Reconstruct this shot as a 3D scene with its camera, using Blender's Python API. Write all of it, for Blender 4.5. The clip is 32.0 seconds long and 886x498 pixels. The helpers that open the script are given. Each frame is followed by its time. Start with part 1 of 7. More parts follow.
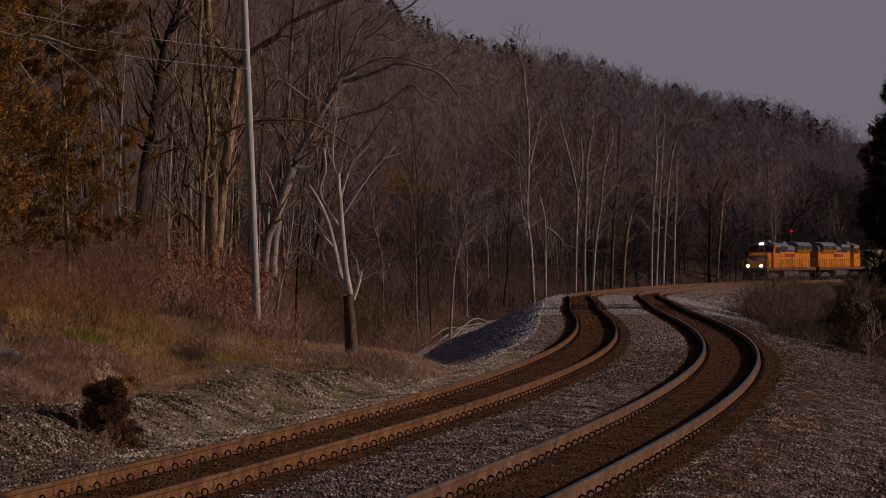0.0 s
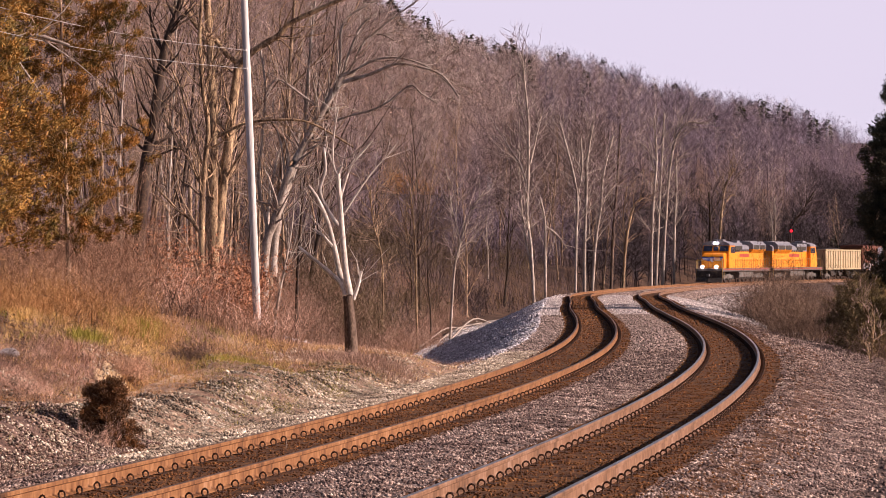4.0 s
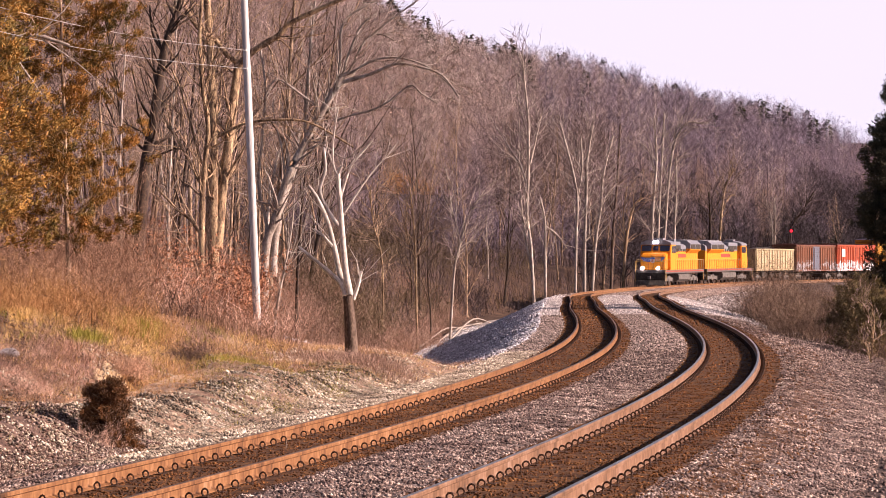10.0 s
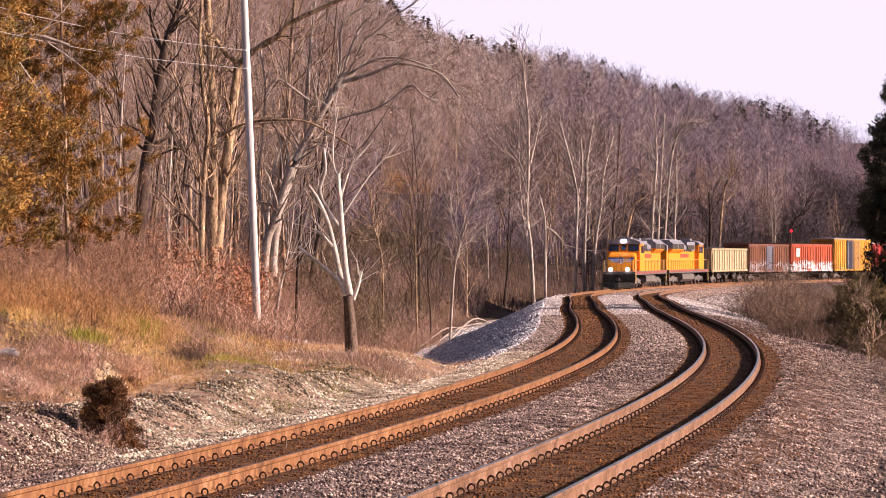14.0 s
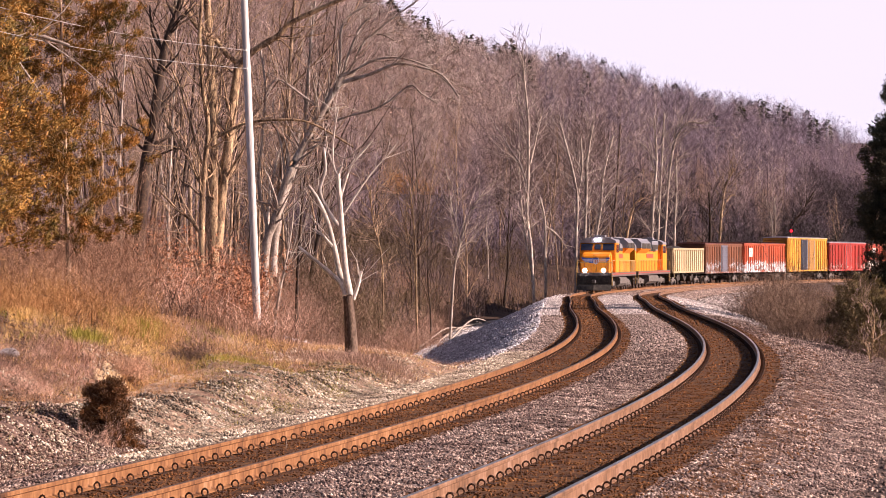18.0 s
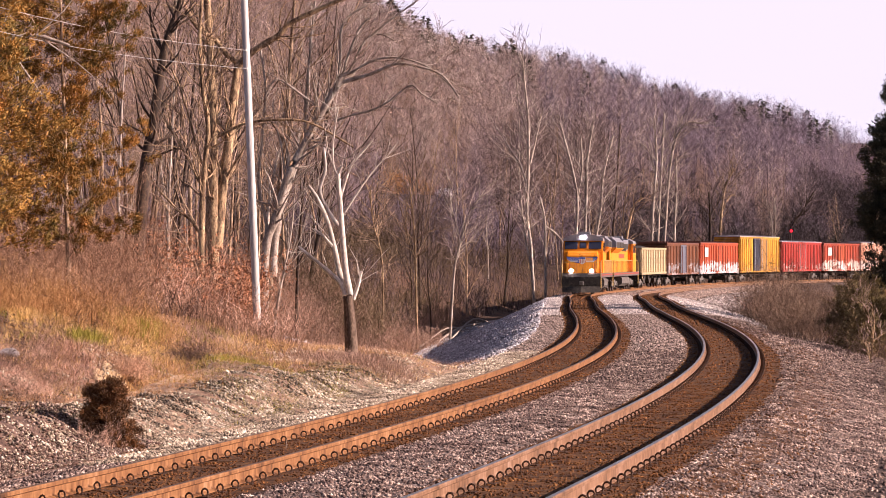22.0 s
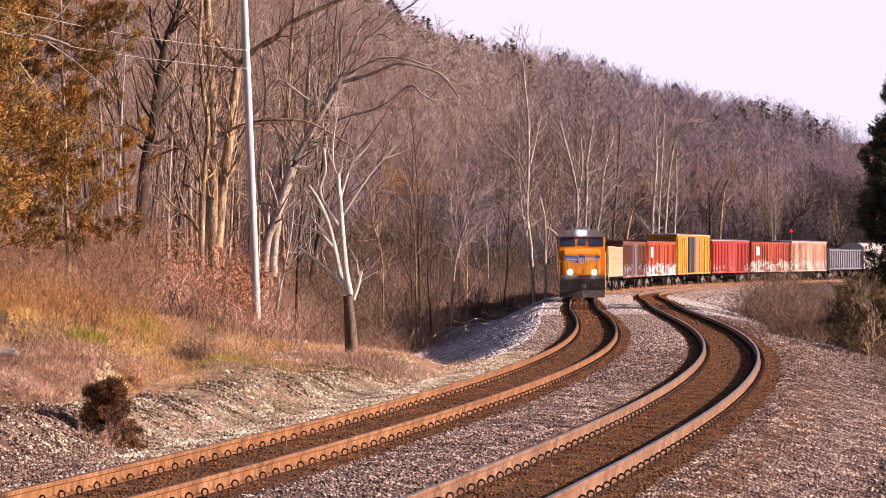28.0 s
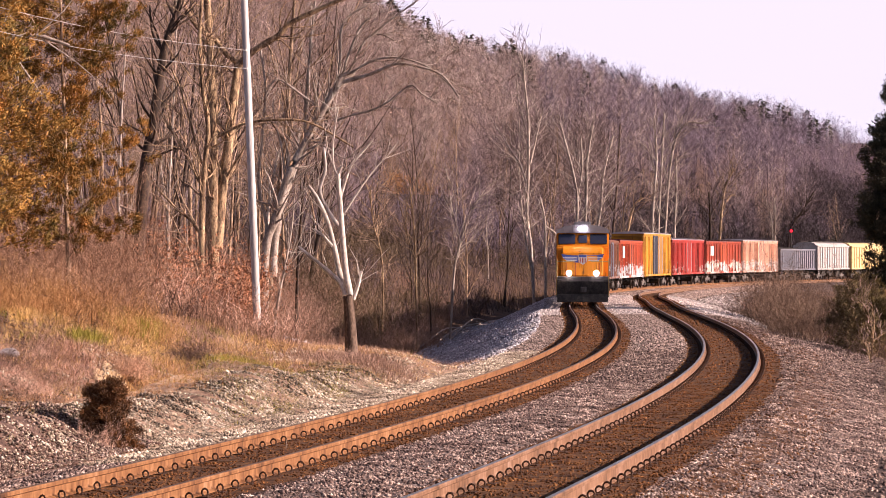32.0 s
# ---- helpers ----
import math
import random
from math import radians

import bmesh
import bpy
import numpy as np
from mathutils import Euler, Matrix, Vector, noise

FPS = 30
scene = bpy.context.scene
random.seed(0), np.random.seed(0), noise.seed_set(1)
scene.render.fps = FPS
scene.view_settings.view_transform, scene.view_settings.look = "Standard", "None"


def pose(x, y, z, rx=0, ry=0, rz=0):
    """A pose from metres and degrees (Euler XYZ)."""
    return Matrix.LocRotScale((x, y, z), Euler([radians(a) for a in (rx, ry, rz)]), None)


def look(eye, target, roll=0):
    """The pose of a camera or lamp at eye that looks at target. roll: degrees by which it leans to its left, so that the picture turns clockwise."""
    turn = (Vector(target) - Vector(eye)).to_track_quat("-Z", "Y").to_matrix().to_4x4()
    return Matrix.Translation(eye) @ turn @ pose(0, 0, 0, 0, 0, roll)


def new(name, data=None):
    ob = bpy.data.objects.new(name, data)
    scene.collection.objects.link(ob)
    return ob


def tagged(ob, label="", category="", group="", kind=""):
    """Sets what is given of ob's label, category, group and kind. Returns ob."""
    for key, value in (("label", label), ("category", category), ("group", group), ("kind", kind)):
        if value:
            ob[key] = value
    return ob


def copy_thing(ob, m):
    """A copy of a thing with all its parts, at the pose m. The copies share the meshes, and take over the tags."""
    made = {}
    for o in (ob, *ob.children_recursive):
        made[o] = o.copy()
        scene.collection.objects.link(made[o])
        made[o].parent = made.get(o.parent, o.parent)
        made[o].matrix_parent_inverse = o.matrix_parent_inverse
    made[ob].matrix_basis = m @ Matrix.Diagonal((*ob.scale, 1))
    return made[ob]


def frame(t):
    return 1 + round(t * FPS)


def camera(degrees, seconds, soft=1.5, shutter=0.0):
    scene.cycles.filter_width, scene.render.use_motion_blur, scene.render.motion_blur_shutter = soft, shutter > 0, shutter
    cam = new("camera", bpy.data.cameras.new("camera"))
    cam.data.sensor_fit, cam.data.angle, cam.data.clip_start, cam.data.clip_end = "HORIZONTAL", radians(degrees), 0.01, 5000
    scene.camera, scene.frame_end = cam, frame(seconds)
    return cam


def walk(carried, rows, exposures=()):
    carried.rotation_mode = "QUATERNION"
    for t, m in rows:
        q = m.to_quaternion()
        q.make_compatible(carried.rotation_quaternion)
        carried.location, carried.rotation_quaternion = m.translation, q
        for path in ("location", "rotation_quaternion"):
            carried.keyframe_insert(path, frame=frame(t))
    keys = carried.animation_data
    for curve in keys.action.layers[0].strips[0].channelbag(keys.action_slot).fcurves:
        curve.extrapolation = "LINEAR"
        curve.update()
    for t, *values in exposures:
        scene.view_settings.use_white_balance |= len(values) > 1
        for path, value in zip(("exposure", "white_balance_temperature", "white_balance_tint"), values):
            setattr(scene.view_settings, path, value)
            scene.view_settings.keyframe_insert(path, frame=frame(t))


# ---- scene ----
cam = camera(18.378, 32.0, soft=0.35)
EYE = (0.0, 0.0, 2.45)
CAM_POSE = look(EYE, (0.0, 1000.0, 2.45 + 5.777))
walk(cam, [(0.0, CAM_POSE), (32.0, CAM_POSE)],
     exposures=[(0.0, -1.68, 5880, 25), (1.0, -1.10, 5880, 25), (2.0, -0.40, 5880, 25), (3.0, 0.08, 5880, 27),
                (4.2, 0.70, 5880, 29.5), (5.0, 0.93, 5880, 29.5), (32.0, 0.95, 5880, 29.5)])

# ---- sky and sun ----
SUN_EL, SUN_AZ = radians(23), radians(-9)      # azimuth counted from +x towards +y
sun_way = Vector((math.cos(SUN_EL) * math.cos(SUN_AZ), math.cos(SUN_EL) * math.sin(SUN_AZ), math.sin(SUN_EL)))
world = bpy.data.worlds.new("sky")
scene.world = world
world.use_nodes = True
wn = world.node_tree
sky = wn.nodes.new("ShaderNodeTexSky")
sky.sky_type = "NISHITA"
sky.sun_disc = False
sky.sun_elevation = SUN_EL
sky.sun_rotation = radians(90) - SUN_AZ
sky.air_density, sky.dust_density, sky.ozone_density = 1.0, 4.0, 1.0
wn.nodes["Background"].inputs["Strength"].default_value = 0.038
# thin white haze that thickens evenly towards the horizon all round
co = wn.nodes.new("ShaderNodeTexCoord")
up = wn.nodes.new("ShaderNodeSeparateXYZ")
wn.links.new(co.outputs["Generated"], up.inputs[0])
thin = wn.nodes.new("ShaderNodeMapRange")
thin.interpolation_type = "SMOOTHSTEP"
thin.inputs["From Min"].default_value, thin.inputs["From Max"].default_value = 0.105, 0.15
thin.inputs["To Min"].default_value, thin.inputs["To Max"].default_value = 0.97, 0.0
wn.links.new(up.outputs["Z"], thin.inputs["Value"])
haze = wn.nodes.new("ShaderNodeMix")
haze.data_type = "RGBA"
haze.inputs["B"].default_value = (13.6, 12.6, 12.65, 1)
wn.links.new(thin.outputs[0], haze.inputs["Factor"])
wn.links.new(sky.outputs["Color"], haze.inputs["A"])
wn.links.new(haze.outputs["Result"], wn.nodes["Background"].inputs["Color"])
lamp = bpy.data.lights.new("sun", "SUN")
lamp.energy, lamp.angle, lamp.color = 5.0, radians(0.55), (1.0, 0.79, 0.56)
sun = new("sun", lamp)
sun.matrix_world = look((40.0, -40.0, 60.0), Vector((40.0, -40.0, 60.0)) - sun_way)

# ---- materials ----
MATS = {}


def surf(name, cols, scale=4.0, rough=0.85, bump=0.3, metal=0.0, fine=None, vary=0.0, stretch=(1, 1, 1), dist=0.02, spec=0.3):
    """A surface of two to four colours mixed by noise at two scales, with relief; vary: spread of brightness from piece to piece."""
    if name in MATS:
        return MATS[name]
    m = bpy.data.materials.new(name)
    m.use_nodes = True
    nt, n = m.node_tree, m.node_tree.nodes
    b = n["Principled BSDF"]
    co = n.new("ShaderNodeTexCoord")
    mp = n.new("ShaderNodeMapping")
    mp.inputs["Scale"].default_value = stretch
    nt.links.new(co.outputs["Object"], mp.inputs["Vector"])
    big = n.new("ShaderNodeTexNoise")
    big.inputs["Scale"].default_value, big.inputs["Detail"].default_value, big.inputs["Roughness"].default_value = scale, 6, 0.62
    small = n.new("ShaderNodeTexNoise")
    small.inputs["Scale"].default_value, small.inputs["Detail"].default_value = fine or scale * 9, 4
    for t in (big, small):
        nt.links.new(mp.outputs["Vector"], t.inputs["Vector"])
    mix = n.new("ShaderNodeMath")
    mix.operation = "MULTIPLY_ADD"
    mix.inputs[1].default_value = 0.42
    nt.links.new(small.outputs["Fac"], mix.inputs[0])
    half = n.new("ShaderNodeMath")
    half.operation = "MULTIPLY"
    half.inputs[1].default_value = 0.58
    nt.links.new(big.outputs["Fac"], half.inputs[0])
    nt.links.new(half.outputs[0], mix.inputs[2])
    ramp = n.new("ShaderNodeValToRGB")
    nt.links.new(mix.outputs[0], ramp.inputs["Fac"])
    el = ramp.color_ramp.elements
    while len(el) < len(cols):
        el.new(0.5)
    for i, c in enumerate(cols):
        el[i].position = 0.34 + 0.32 * i / max(1, len(cols) - 1)
        el[i].color = (*c, 1)
    out = ramp.outputs["Color"]
    if vary:
        info = n.new("ShaderNodeObjectInfo")
        geo = n.new("ShaderNodeNewGeometry")
        add = n.new("ShaderNodeMath")
        add.operation = "ADD"
        nt.links.new(info.outputs["Random"], add.inputs[0])
        nt.links.new(geo.outputs["Random Per Island"], add.inputs[1])
        mr = n.new("ShaderNodeMapRange")
        mr.inputs["From Max"].default_value = 2.0
        mr.inputs["To Min"].default_value, mr.inputs["To Max"].default_value = 1 - vary, 1 + vary
        nt.links.new(add.outputs[0], mr.inputs["Value"])
        mul = n.new("ShaderNodeVectorMath")
        mul.operation = "SCALE"
        nt.links.new(out, mul.inputs[0])
        nt.links.new(mr.outputs[0], mul.inputs["Scale"])
        out = mul.outputs[0]
    nt.links.new(out, b.inputs["Base Color"])
    b.inputs["Roughness"].default_value = rough
    b.inputs["Metallic"].default_value = metal
    b.inputs["Specular IOR Level"].default_value = spec
    if bump:
        bp = n.new("ShaderNodeBump")
        bp.inputs["Strength"].default_value, bp.inputs["Distance"].default_value = bump, dist
        nt.links.new(mix.outputs[0], bp.inputs["Height"])
        nt.links.new(bp.outputs["Normal"], b.inputs["Normal"])
    MATS[name] = m
    return m


def glow(name, col, strength):
    if name not in MATS:
        m = bpy.data.materials.new(name)
        m.use_nodes = True
        b = m.node_tree.nodes["Principled BSDF"]
        b.inputs["Base Color"].default_value = (*col, 1)
        b.inputs["Emission Color"].default_value = (*col, 1)
        b.inputs["Emission Strength"].default_value = strength
        MATS[name] = m
    return MATS[name]


STONE = surf("ballast_stone", [(0.014, 0.009, 0.008), (0.15, 0.099, 0.083), (0.74, 0.59, 0.49)], 3, 0.9, 0.3, vary=0.75)
STONE_BANK = surf("bank_stone", [(0.045, 0.032, 0.027), (0.31, 0.245, 0.175), (0.86, 0.78, 0.63)], 1.2, 0.9, 0.3, vary=0.75)
# grey slope stone, tinted bluer for the shade lying on the embankment
STONE_SLOPE = surf("blue_grey_stone", [(0.03, 0.029, 0.033), (0.35, 0.335, 0.36), (0.82, 0.79, 0.79)], 2, 0.9, 0.3, vary=0.7)
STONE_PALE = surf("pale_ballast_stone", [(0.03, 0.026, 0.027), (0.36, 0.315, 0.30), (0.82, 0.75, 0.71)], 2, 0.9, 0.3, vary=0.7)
STONE_MID = surf("mixed_ballast_stone", [(0.03, 0.021, 0.02), (0.33, 0.242, 0.205), (0.84, 0.69, 0.59)], 2.5, 0.9, 0.3, vary=0.75)
BED_MID = surf("mixed_ballast_bed", [(0.04, 0.028, 0.026), (0.29, 0.212, 0.182), (0.68, 0.55, 0.47)], 4, 0.95, 0.9, fine=13, dist=0.06)
STONE_RUST = surf("rusty_stone", [(0.022, 0.009, 0.004), (0.10, 0.039, 0.011), (0.26, 0.118, 0.034)], 3, 0.9, 0.3, vary=0.7)
BED = surf("ballast_bed", [(0.012, 0.008, 0.008), (0.115, 0.079, 0.069), (0.50, 0.405, 0.355)], 5, 0.95, 1.0, fine=16, dist=0.06)
# paler stone further along, with its sunlit brightness put into the colour
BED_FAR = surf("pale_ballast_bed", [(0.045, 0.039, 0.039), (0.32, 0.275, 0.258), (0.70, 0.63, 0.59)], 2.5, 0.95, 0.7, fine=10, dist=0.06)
BED_RUST = surf("rusty_ballast_bed", [(0.012, 0.006, 0.003), (0.085, 0.034, 0.010), (0.20, 0.092, 0.028)], 3, 0.95, 1.0, fine=15, dist=0.06)
BANK = surf("stony_bank", [(0.045, 0.027, 0.022), (0.15, 0.092, 0.065), (0.31, 0.212, 0.145), (0.55, 0.43, 0.30)], 0.7, 0.95, 1.0, fine=13, dist=0.06)
BANK_NEAR = surf("littered_bank", [(0.03, 0.019, 0.017), (0.10, 0.062, 0.049), (0.20, 0.128, 0.096), (0.38, 0.285, 0.215)], 0.7, 0.95, 1.0, fine=13, dist=0.06)
SHOULDER = surf("stony_shoulder", [(0.02, 0.012, 0.010), (0.062, 0.039, 0.031), (0.11, 0.074, 0.06), (0.23, 0.18, 0.155)], 0.9, 0.95, 1.0, fine=15, dist=0.06)
SOIL = surf("leaf_litter", [(0.02, 0.012, 0.009), (0.058, 0.032, 0.021), (0.11, 0.062, 0.036), (0.18, 0.11, 0.058)], 0.35, 0.95, 0.8, fine=7, dist=0.08)
RUST = surf("rail_rust", [(0.03, 0.014, 0.008), (0.15, 0.064, 0.023), (0.25, 0.12, 0.046), (0.32, 0.185, 0.10)], 2.0, 0.75, 0.2, fine=11, stretch=(1, 1, 0.3))
RUST_GREY = surf("greyed_rail_rust", [(0.04, 0.023, 0.016), (0.15, 0.078, 0.04), (0.24, 0.135, 0.078), (0.31, 0.225, 0.18)], 2.0, 0.6, 0.2, fine=11, stretch=(1, 1, 0.3))
RAILTOP_DULL = surf("dull_steel", [(0.10, 0.06, 0.04), (0.22, 0.15, 0.11)], 2, 0.5, 0.05, metal=0.4)
RAILTOP = surf("worn_steel", [(0.42, 0.37, 0.33), (0.6, 0.56, 0.52)], 2, 0.32, 0.05, metal=0.9)
CLIP = surf("clip_steel", [(0.025, 0.013, 0.008), (0.08, 0.038, 0.020)], 20, 0.75, 0.2)
TIE = surf("tie_wood", [(0.035, 0.018, 0.010), (0.10, 0.05, 0.022), (0.16, 0.09, 0.045)], 5, 0.9, 0.5, stretch=(1, 4, 4), vary=0.3)
ASPHALT = surf("asphalt", [(0.04, 0.04, 0.042), (0.07, 0.07, 0.07)], 1, 0.9, 0.2)


# ---- mesh helpers ----
def part(name, bm, material, parent=None, label="", smooth=False):
    """One mesh object from a bmesh or a Mesh, under a thing or a part."""
    if isinstance(bm, bpy.types.Mesh):
        me = bm
    else:
        bmesh.ops.recalc_face_normals(bm, faces=bm.faces)
        me = bpy.data.meshes.new(name)
        bm.to_mesh(me)
        bm.free()
    if not me.materials:
        for mm in (material if isinstance(material, (list, tuple)) else [material]):
            me.materials.append(mm)
    if smooth:
        me.shade_smooth()
    ob = new(name, me)
    if parent:
        ob.parent = parent
    if label:
        ob["label"] = label
    return ob


def mesh_of(name, verts, faces):
    me = bpy.data.meshes.new(name)
    me.from_pydata(np.asarray(verts, float).reshape(-1, 3).tolist(), [], faces if isinstance(faces, list) else faces.tolist())
    return me


def box(bm, c, size, bevel=0.0, rot=None, taper=1.0):
    """A box, bevelled, into bm; taper narrows its top."""
    r = bmesh.ops.create_cube(bm, size=1.0)
    vs = r["verts"]
    for v in vs:
        k = taper if v.co.z > 0 else 1.0
        v.co = Vector((v.co.x * size[0] * k, v.co.y * size[1] * k, v.co.z * size[2]))
    if bevel:
        es = list({e for v in vs for e in v.link_edges})
        r2 = bmesh.ops.bevel(bm, geom=es, offset=bevel, segments=1 if bevel < 0.025 else 2, affect="EDGES", profile=0.7)
        vs = list({v for f in r2["faces"] for v in f.verts} | {v for v in vs if v.is_valid})
    m = Matrix.Translation(c) @ (rot.to_4x4() if rot else Matrix())
    bmesh.ops.transform(bm, matrix=m, verts=vs)
    return bm


def cyl(bm, a, b, r0, r1=None, seg=12):
    """A rod from a to b."""
    a, b = Vector(a), Vector(b)
    r1 = r0 if r1 is None else r1
    q = (b - a).to_track_quat("Z", "Y").to_matrix().to_4x4()
    m = Matrix.Translation((a + b) / 2) @ q
    bmesh.ops.create_cone(bm, cap_ends=True, segments=seg, radius1=r0, radius2=r1, depth=(b - a).length, matrix=m)
    return bm


def prism(bm, outline, x0, x1, axis=0):
    """An outline of (a, b) pairs pushed from x0 to x1 along axis 0 (outline y, z) or axis 1 (outline x, z)."""
    put = (lambda t, p: (t, p[0], p[1])) if axis == 0 else (lambda t, p: (p[0], t, p[1]))
    a = [bm.verts.new(put(x0, p)) for p in outline]
    b = [bm.verts.new(put(x1, p)) for p in outline]
    n = len(outline)
    bm.faces.new(a)
    bm.faces.new(b[::-1])
    for i in range(n):
        bm.faces.new((a[i], b[i], b[(i + 1) % n], a[(i + 1) % n]))
    return bm


BIT_MESHES = {}


def bits(name, items, mat, parent, label="", bevel=0.0):
    """Small block-shaped parts, one object each; alike ones share a mesh."""
    made = []
    for c, size in items:
        key = (tuple(round(q, 3) for q in size), bevel, mat.name)
        if key not in BIT_MESHES:
            bm = bmesh.new()
            box(bm, (0, 0, 0), size, bevel)
            bmesh.ops.recalc_face_normals(bm, faces=bm.faces)
            me = bpy.data.meshes.new(name)
            bm.to_mesh(me)
            bm.free()
            me.materials.append(mat)
            BIT_MESHES[key] = me
        o = new(name, BIT_MESHES[key])
        o.parent = parent
        o.location = c
        if label:
            o["label"] = label
        made.append(o)
    return made


def thing(name, label, category, group="", at=None, kind=""):
    e = new(name)
    e.empty_display_size = 0.3
    if at is not None:
        e.matrix_basis = at
    return tagged(e, label, category, group, kind)


def tri_mesh(name, V, F):
    """A mesh of many triangles, filled in at once."""
    V, F = np.asarray(V, np.float32).reshape(-1, 3), np.asarray(F, np.int32).reshape(-1, 3)
    me = bpy.data.meshes.new(name)
    me.vertices.add(len(V))
    me.vertices.foreach_set("co", V.ravel())
    me.loops.add(F.size)
    me.loops.foreach_set("vertex_index", F.ravel())
    me.polygons.add(len(F))
    me.polygons.foreach_set("loop_start", np.arange(0, F.size, 3, dtype=np.int32))
    me.update(calc_edges=True)
    return me


def tubes(paths):
    """Verts and faces of tapering tubes; a path is (points, radii, sides) and ends in a point where its last radius is 0."""
    V, Fc, base = [], [], 0
    for pts, rad, sides in paths:
        pts = np.asarray(pts, float)
        d = np.gradient(pts, axis=0)
        d /= np.linalg.norm(d, axis=1)[:, None] + 1e-9
        ref = np.where(np.abs(d[:, 2:3]) > 0.9, np.array([[1.0, 0, 0]]), np.array([[0, 0, 1.0]]))
        a = np.cross(d, ref)
        a /= np.linalg.norm(a, axis=1)[:, None] + 1e-9
        b = np.cross(d, a)
        ang = np.arange(sides) * 2 * np.pi / sides
        tip = rad[-1] == 0
        n = len(pts) - (1 if tip else 0)
        ring = pts[:n, None] + (a[:n, None] * np.cos(ang)[None, :, None] + b[:n, None] * np.sin(ang)[None, :, None]) * np.asarray(rad)[:n, None, None]
        V.append(ring.reshape(-1, 3))
        for i in range(n - 1):
            for j in range(sides):
                k = (j + 1) % sides
                Fc.append((base + i * sides + j, base + i * sides + k, base + (i + 1) * sides + k, base + (i + 1) * sides + j))
        if tip:
            V.append(pts[-1:])
            t = base + n * sides
            for j in range(sides):
                Fc.append((base + (n - 1) * sides + j, base + (n - 1) * sides + (j + 1) % sides, t))
        base += n * sides + (1 if tip else 0)
    return np.concatenate(V), Fc

# ---- the line of the railway ----
KNOT_S = [0, 16, 32, 48, 64, 80, 96, 112, 128, 144, 160, 176, 192, 208, 224, 240, 256, 272, 288, 304, 320, 360, 420, 500, 600]
KNOT_K = [3.213, -1.379, -2.601, -2.253, -2.395, -1.374, -0.976, -0.622, 0.736, 0.859, -1.427, 1.373, 2.125, 3.209, 3.029,
          2.06, 3.111, 3.203, 2.579, 2.642, 0.509, 0.397, 2.351, 3.018, 3.094]      # curvature, per kilometre
RISE = [0.0, 0.091, 0.2, 0.211, 0.525, 0.696, 0.795, 0.855, 0.9]                   # rail level every 75 m
GAP = 4.323                                                                        # between the two tracks
CS = np.arange(0.0, 661.0, 1.0)
ck = np.interp(CS, KNOT_S, KNOT_K) / 1000
CT = 0.191 + np.concatenate([[0], np.cumsum((ck[1:] + ck[:-1]) / 2)])
CX = -6.624 + np.concatenate([[0], np.cumsum((np.sin(CT[1:]) + np.sin(CT[:-1])) / 2)])
CY = 16.319 + np.concatenate([[0], np.cumsum((np.cos(CT[1:]) + np.cos(CT[:-1])) / 2)])
back = np.arange(-120.0, 0.0, 1.0)
CX = np.concatenate([CX[0] + back * math.sin(CT[0]), CX])
CY = np.concatenate([CY[0] + back * math.cos(CT[0]), CY])
CT = np.concatenate([np.full(120, CT[0]), CT])
CS = np.concatenate([back, CS])
CZ = np.interp(CS, np.arange(9) * 75.0, RISE)


def line(s, u=0.0, dz=0.0):
    """Points u metres to the right of the left-hand track's middle at chainage s."""
    th = np.interp(s, CS, CT)
    # the second track stands a little further off round the far curve
    u = u + np.interp(s, [110, 190, 245, 300], [0.0, 0.75, 0.75, 0.3]) * np.clip((u - 1.3) / (GAP - 2.6), 0, 1)
    return np.stack([np.interp(s, CS, CX) + u * np.cos(th), np.interp(s, CS, CY) - u * np.sin(th), np.interp(s, CS, CZ) + dz], -1)


def chain(x, y):
    """Chainage and offset of places in the plan."""
    s = np.interp(y, CY, CS)
    for _ in range(6):
        c = line(s)
        th = np.interp(s, CS, CT)
        s = np.clip(s + 0.8 * ((x - c[..., 0]) * np.sin(th) + (y - c[..., 1]) * np.cos(th)), -120, 660)
    c = line(s)
    th = np.interp(s, CS, CT)
    return s, (x - c[..., 0]) * np.cos(th) - (y - c[..., 1]) * np.sin(th)


def smooth(t):
    t = np.clip(t, 0, 1)
    return t * t * (3 - 2 * t)


def wave(x, y):
    return (np.sin(x * 0.9 + 1.3 * np.sin(y * 0.37)) * np.sin(y * 0.71 + 0.8 * np.sin(x * 0.53)) * 0.5
            + np.sin(x * 2.3 + y * 1.1) * np.sin(y * 1.9 - x * 0.7) * 0.25)


ROAD_X = [-260, -120, -51, -36, -3, 41, 65, 100, 180, 480]
ROAD_Y = [296, 318, 345, 352, 382, 448, 520, 640, 900, 1900]
ROAD_Z = [12.4, 12.0, 10.8, 11.1, 12.0]      # at x = -260, -4, 43, 65 and 200 m


def road_z(x):
    return np.interp(x, [-260, -4, 43, 65, 200], ROAD_Z)


def road_y(x):
    return np.interp(x, ROAD_X, ROAD_Y)


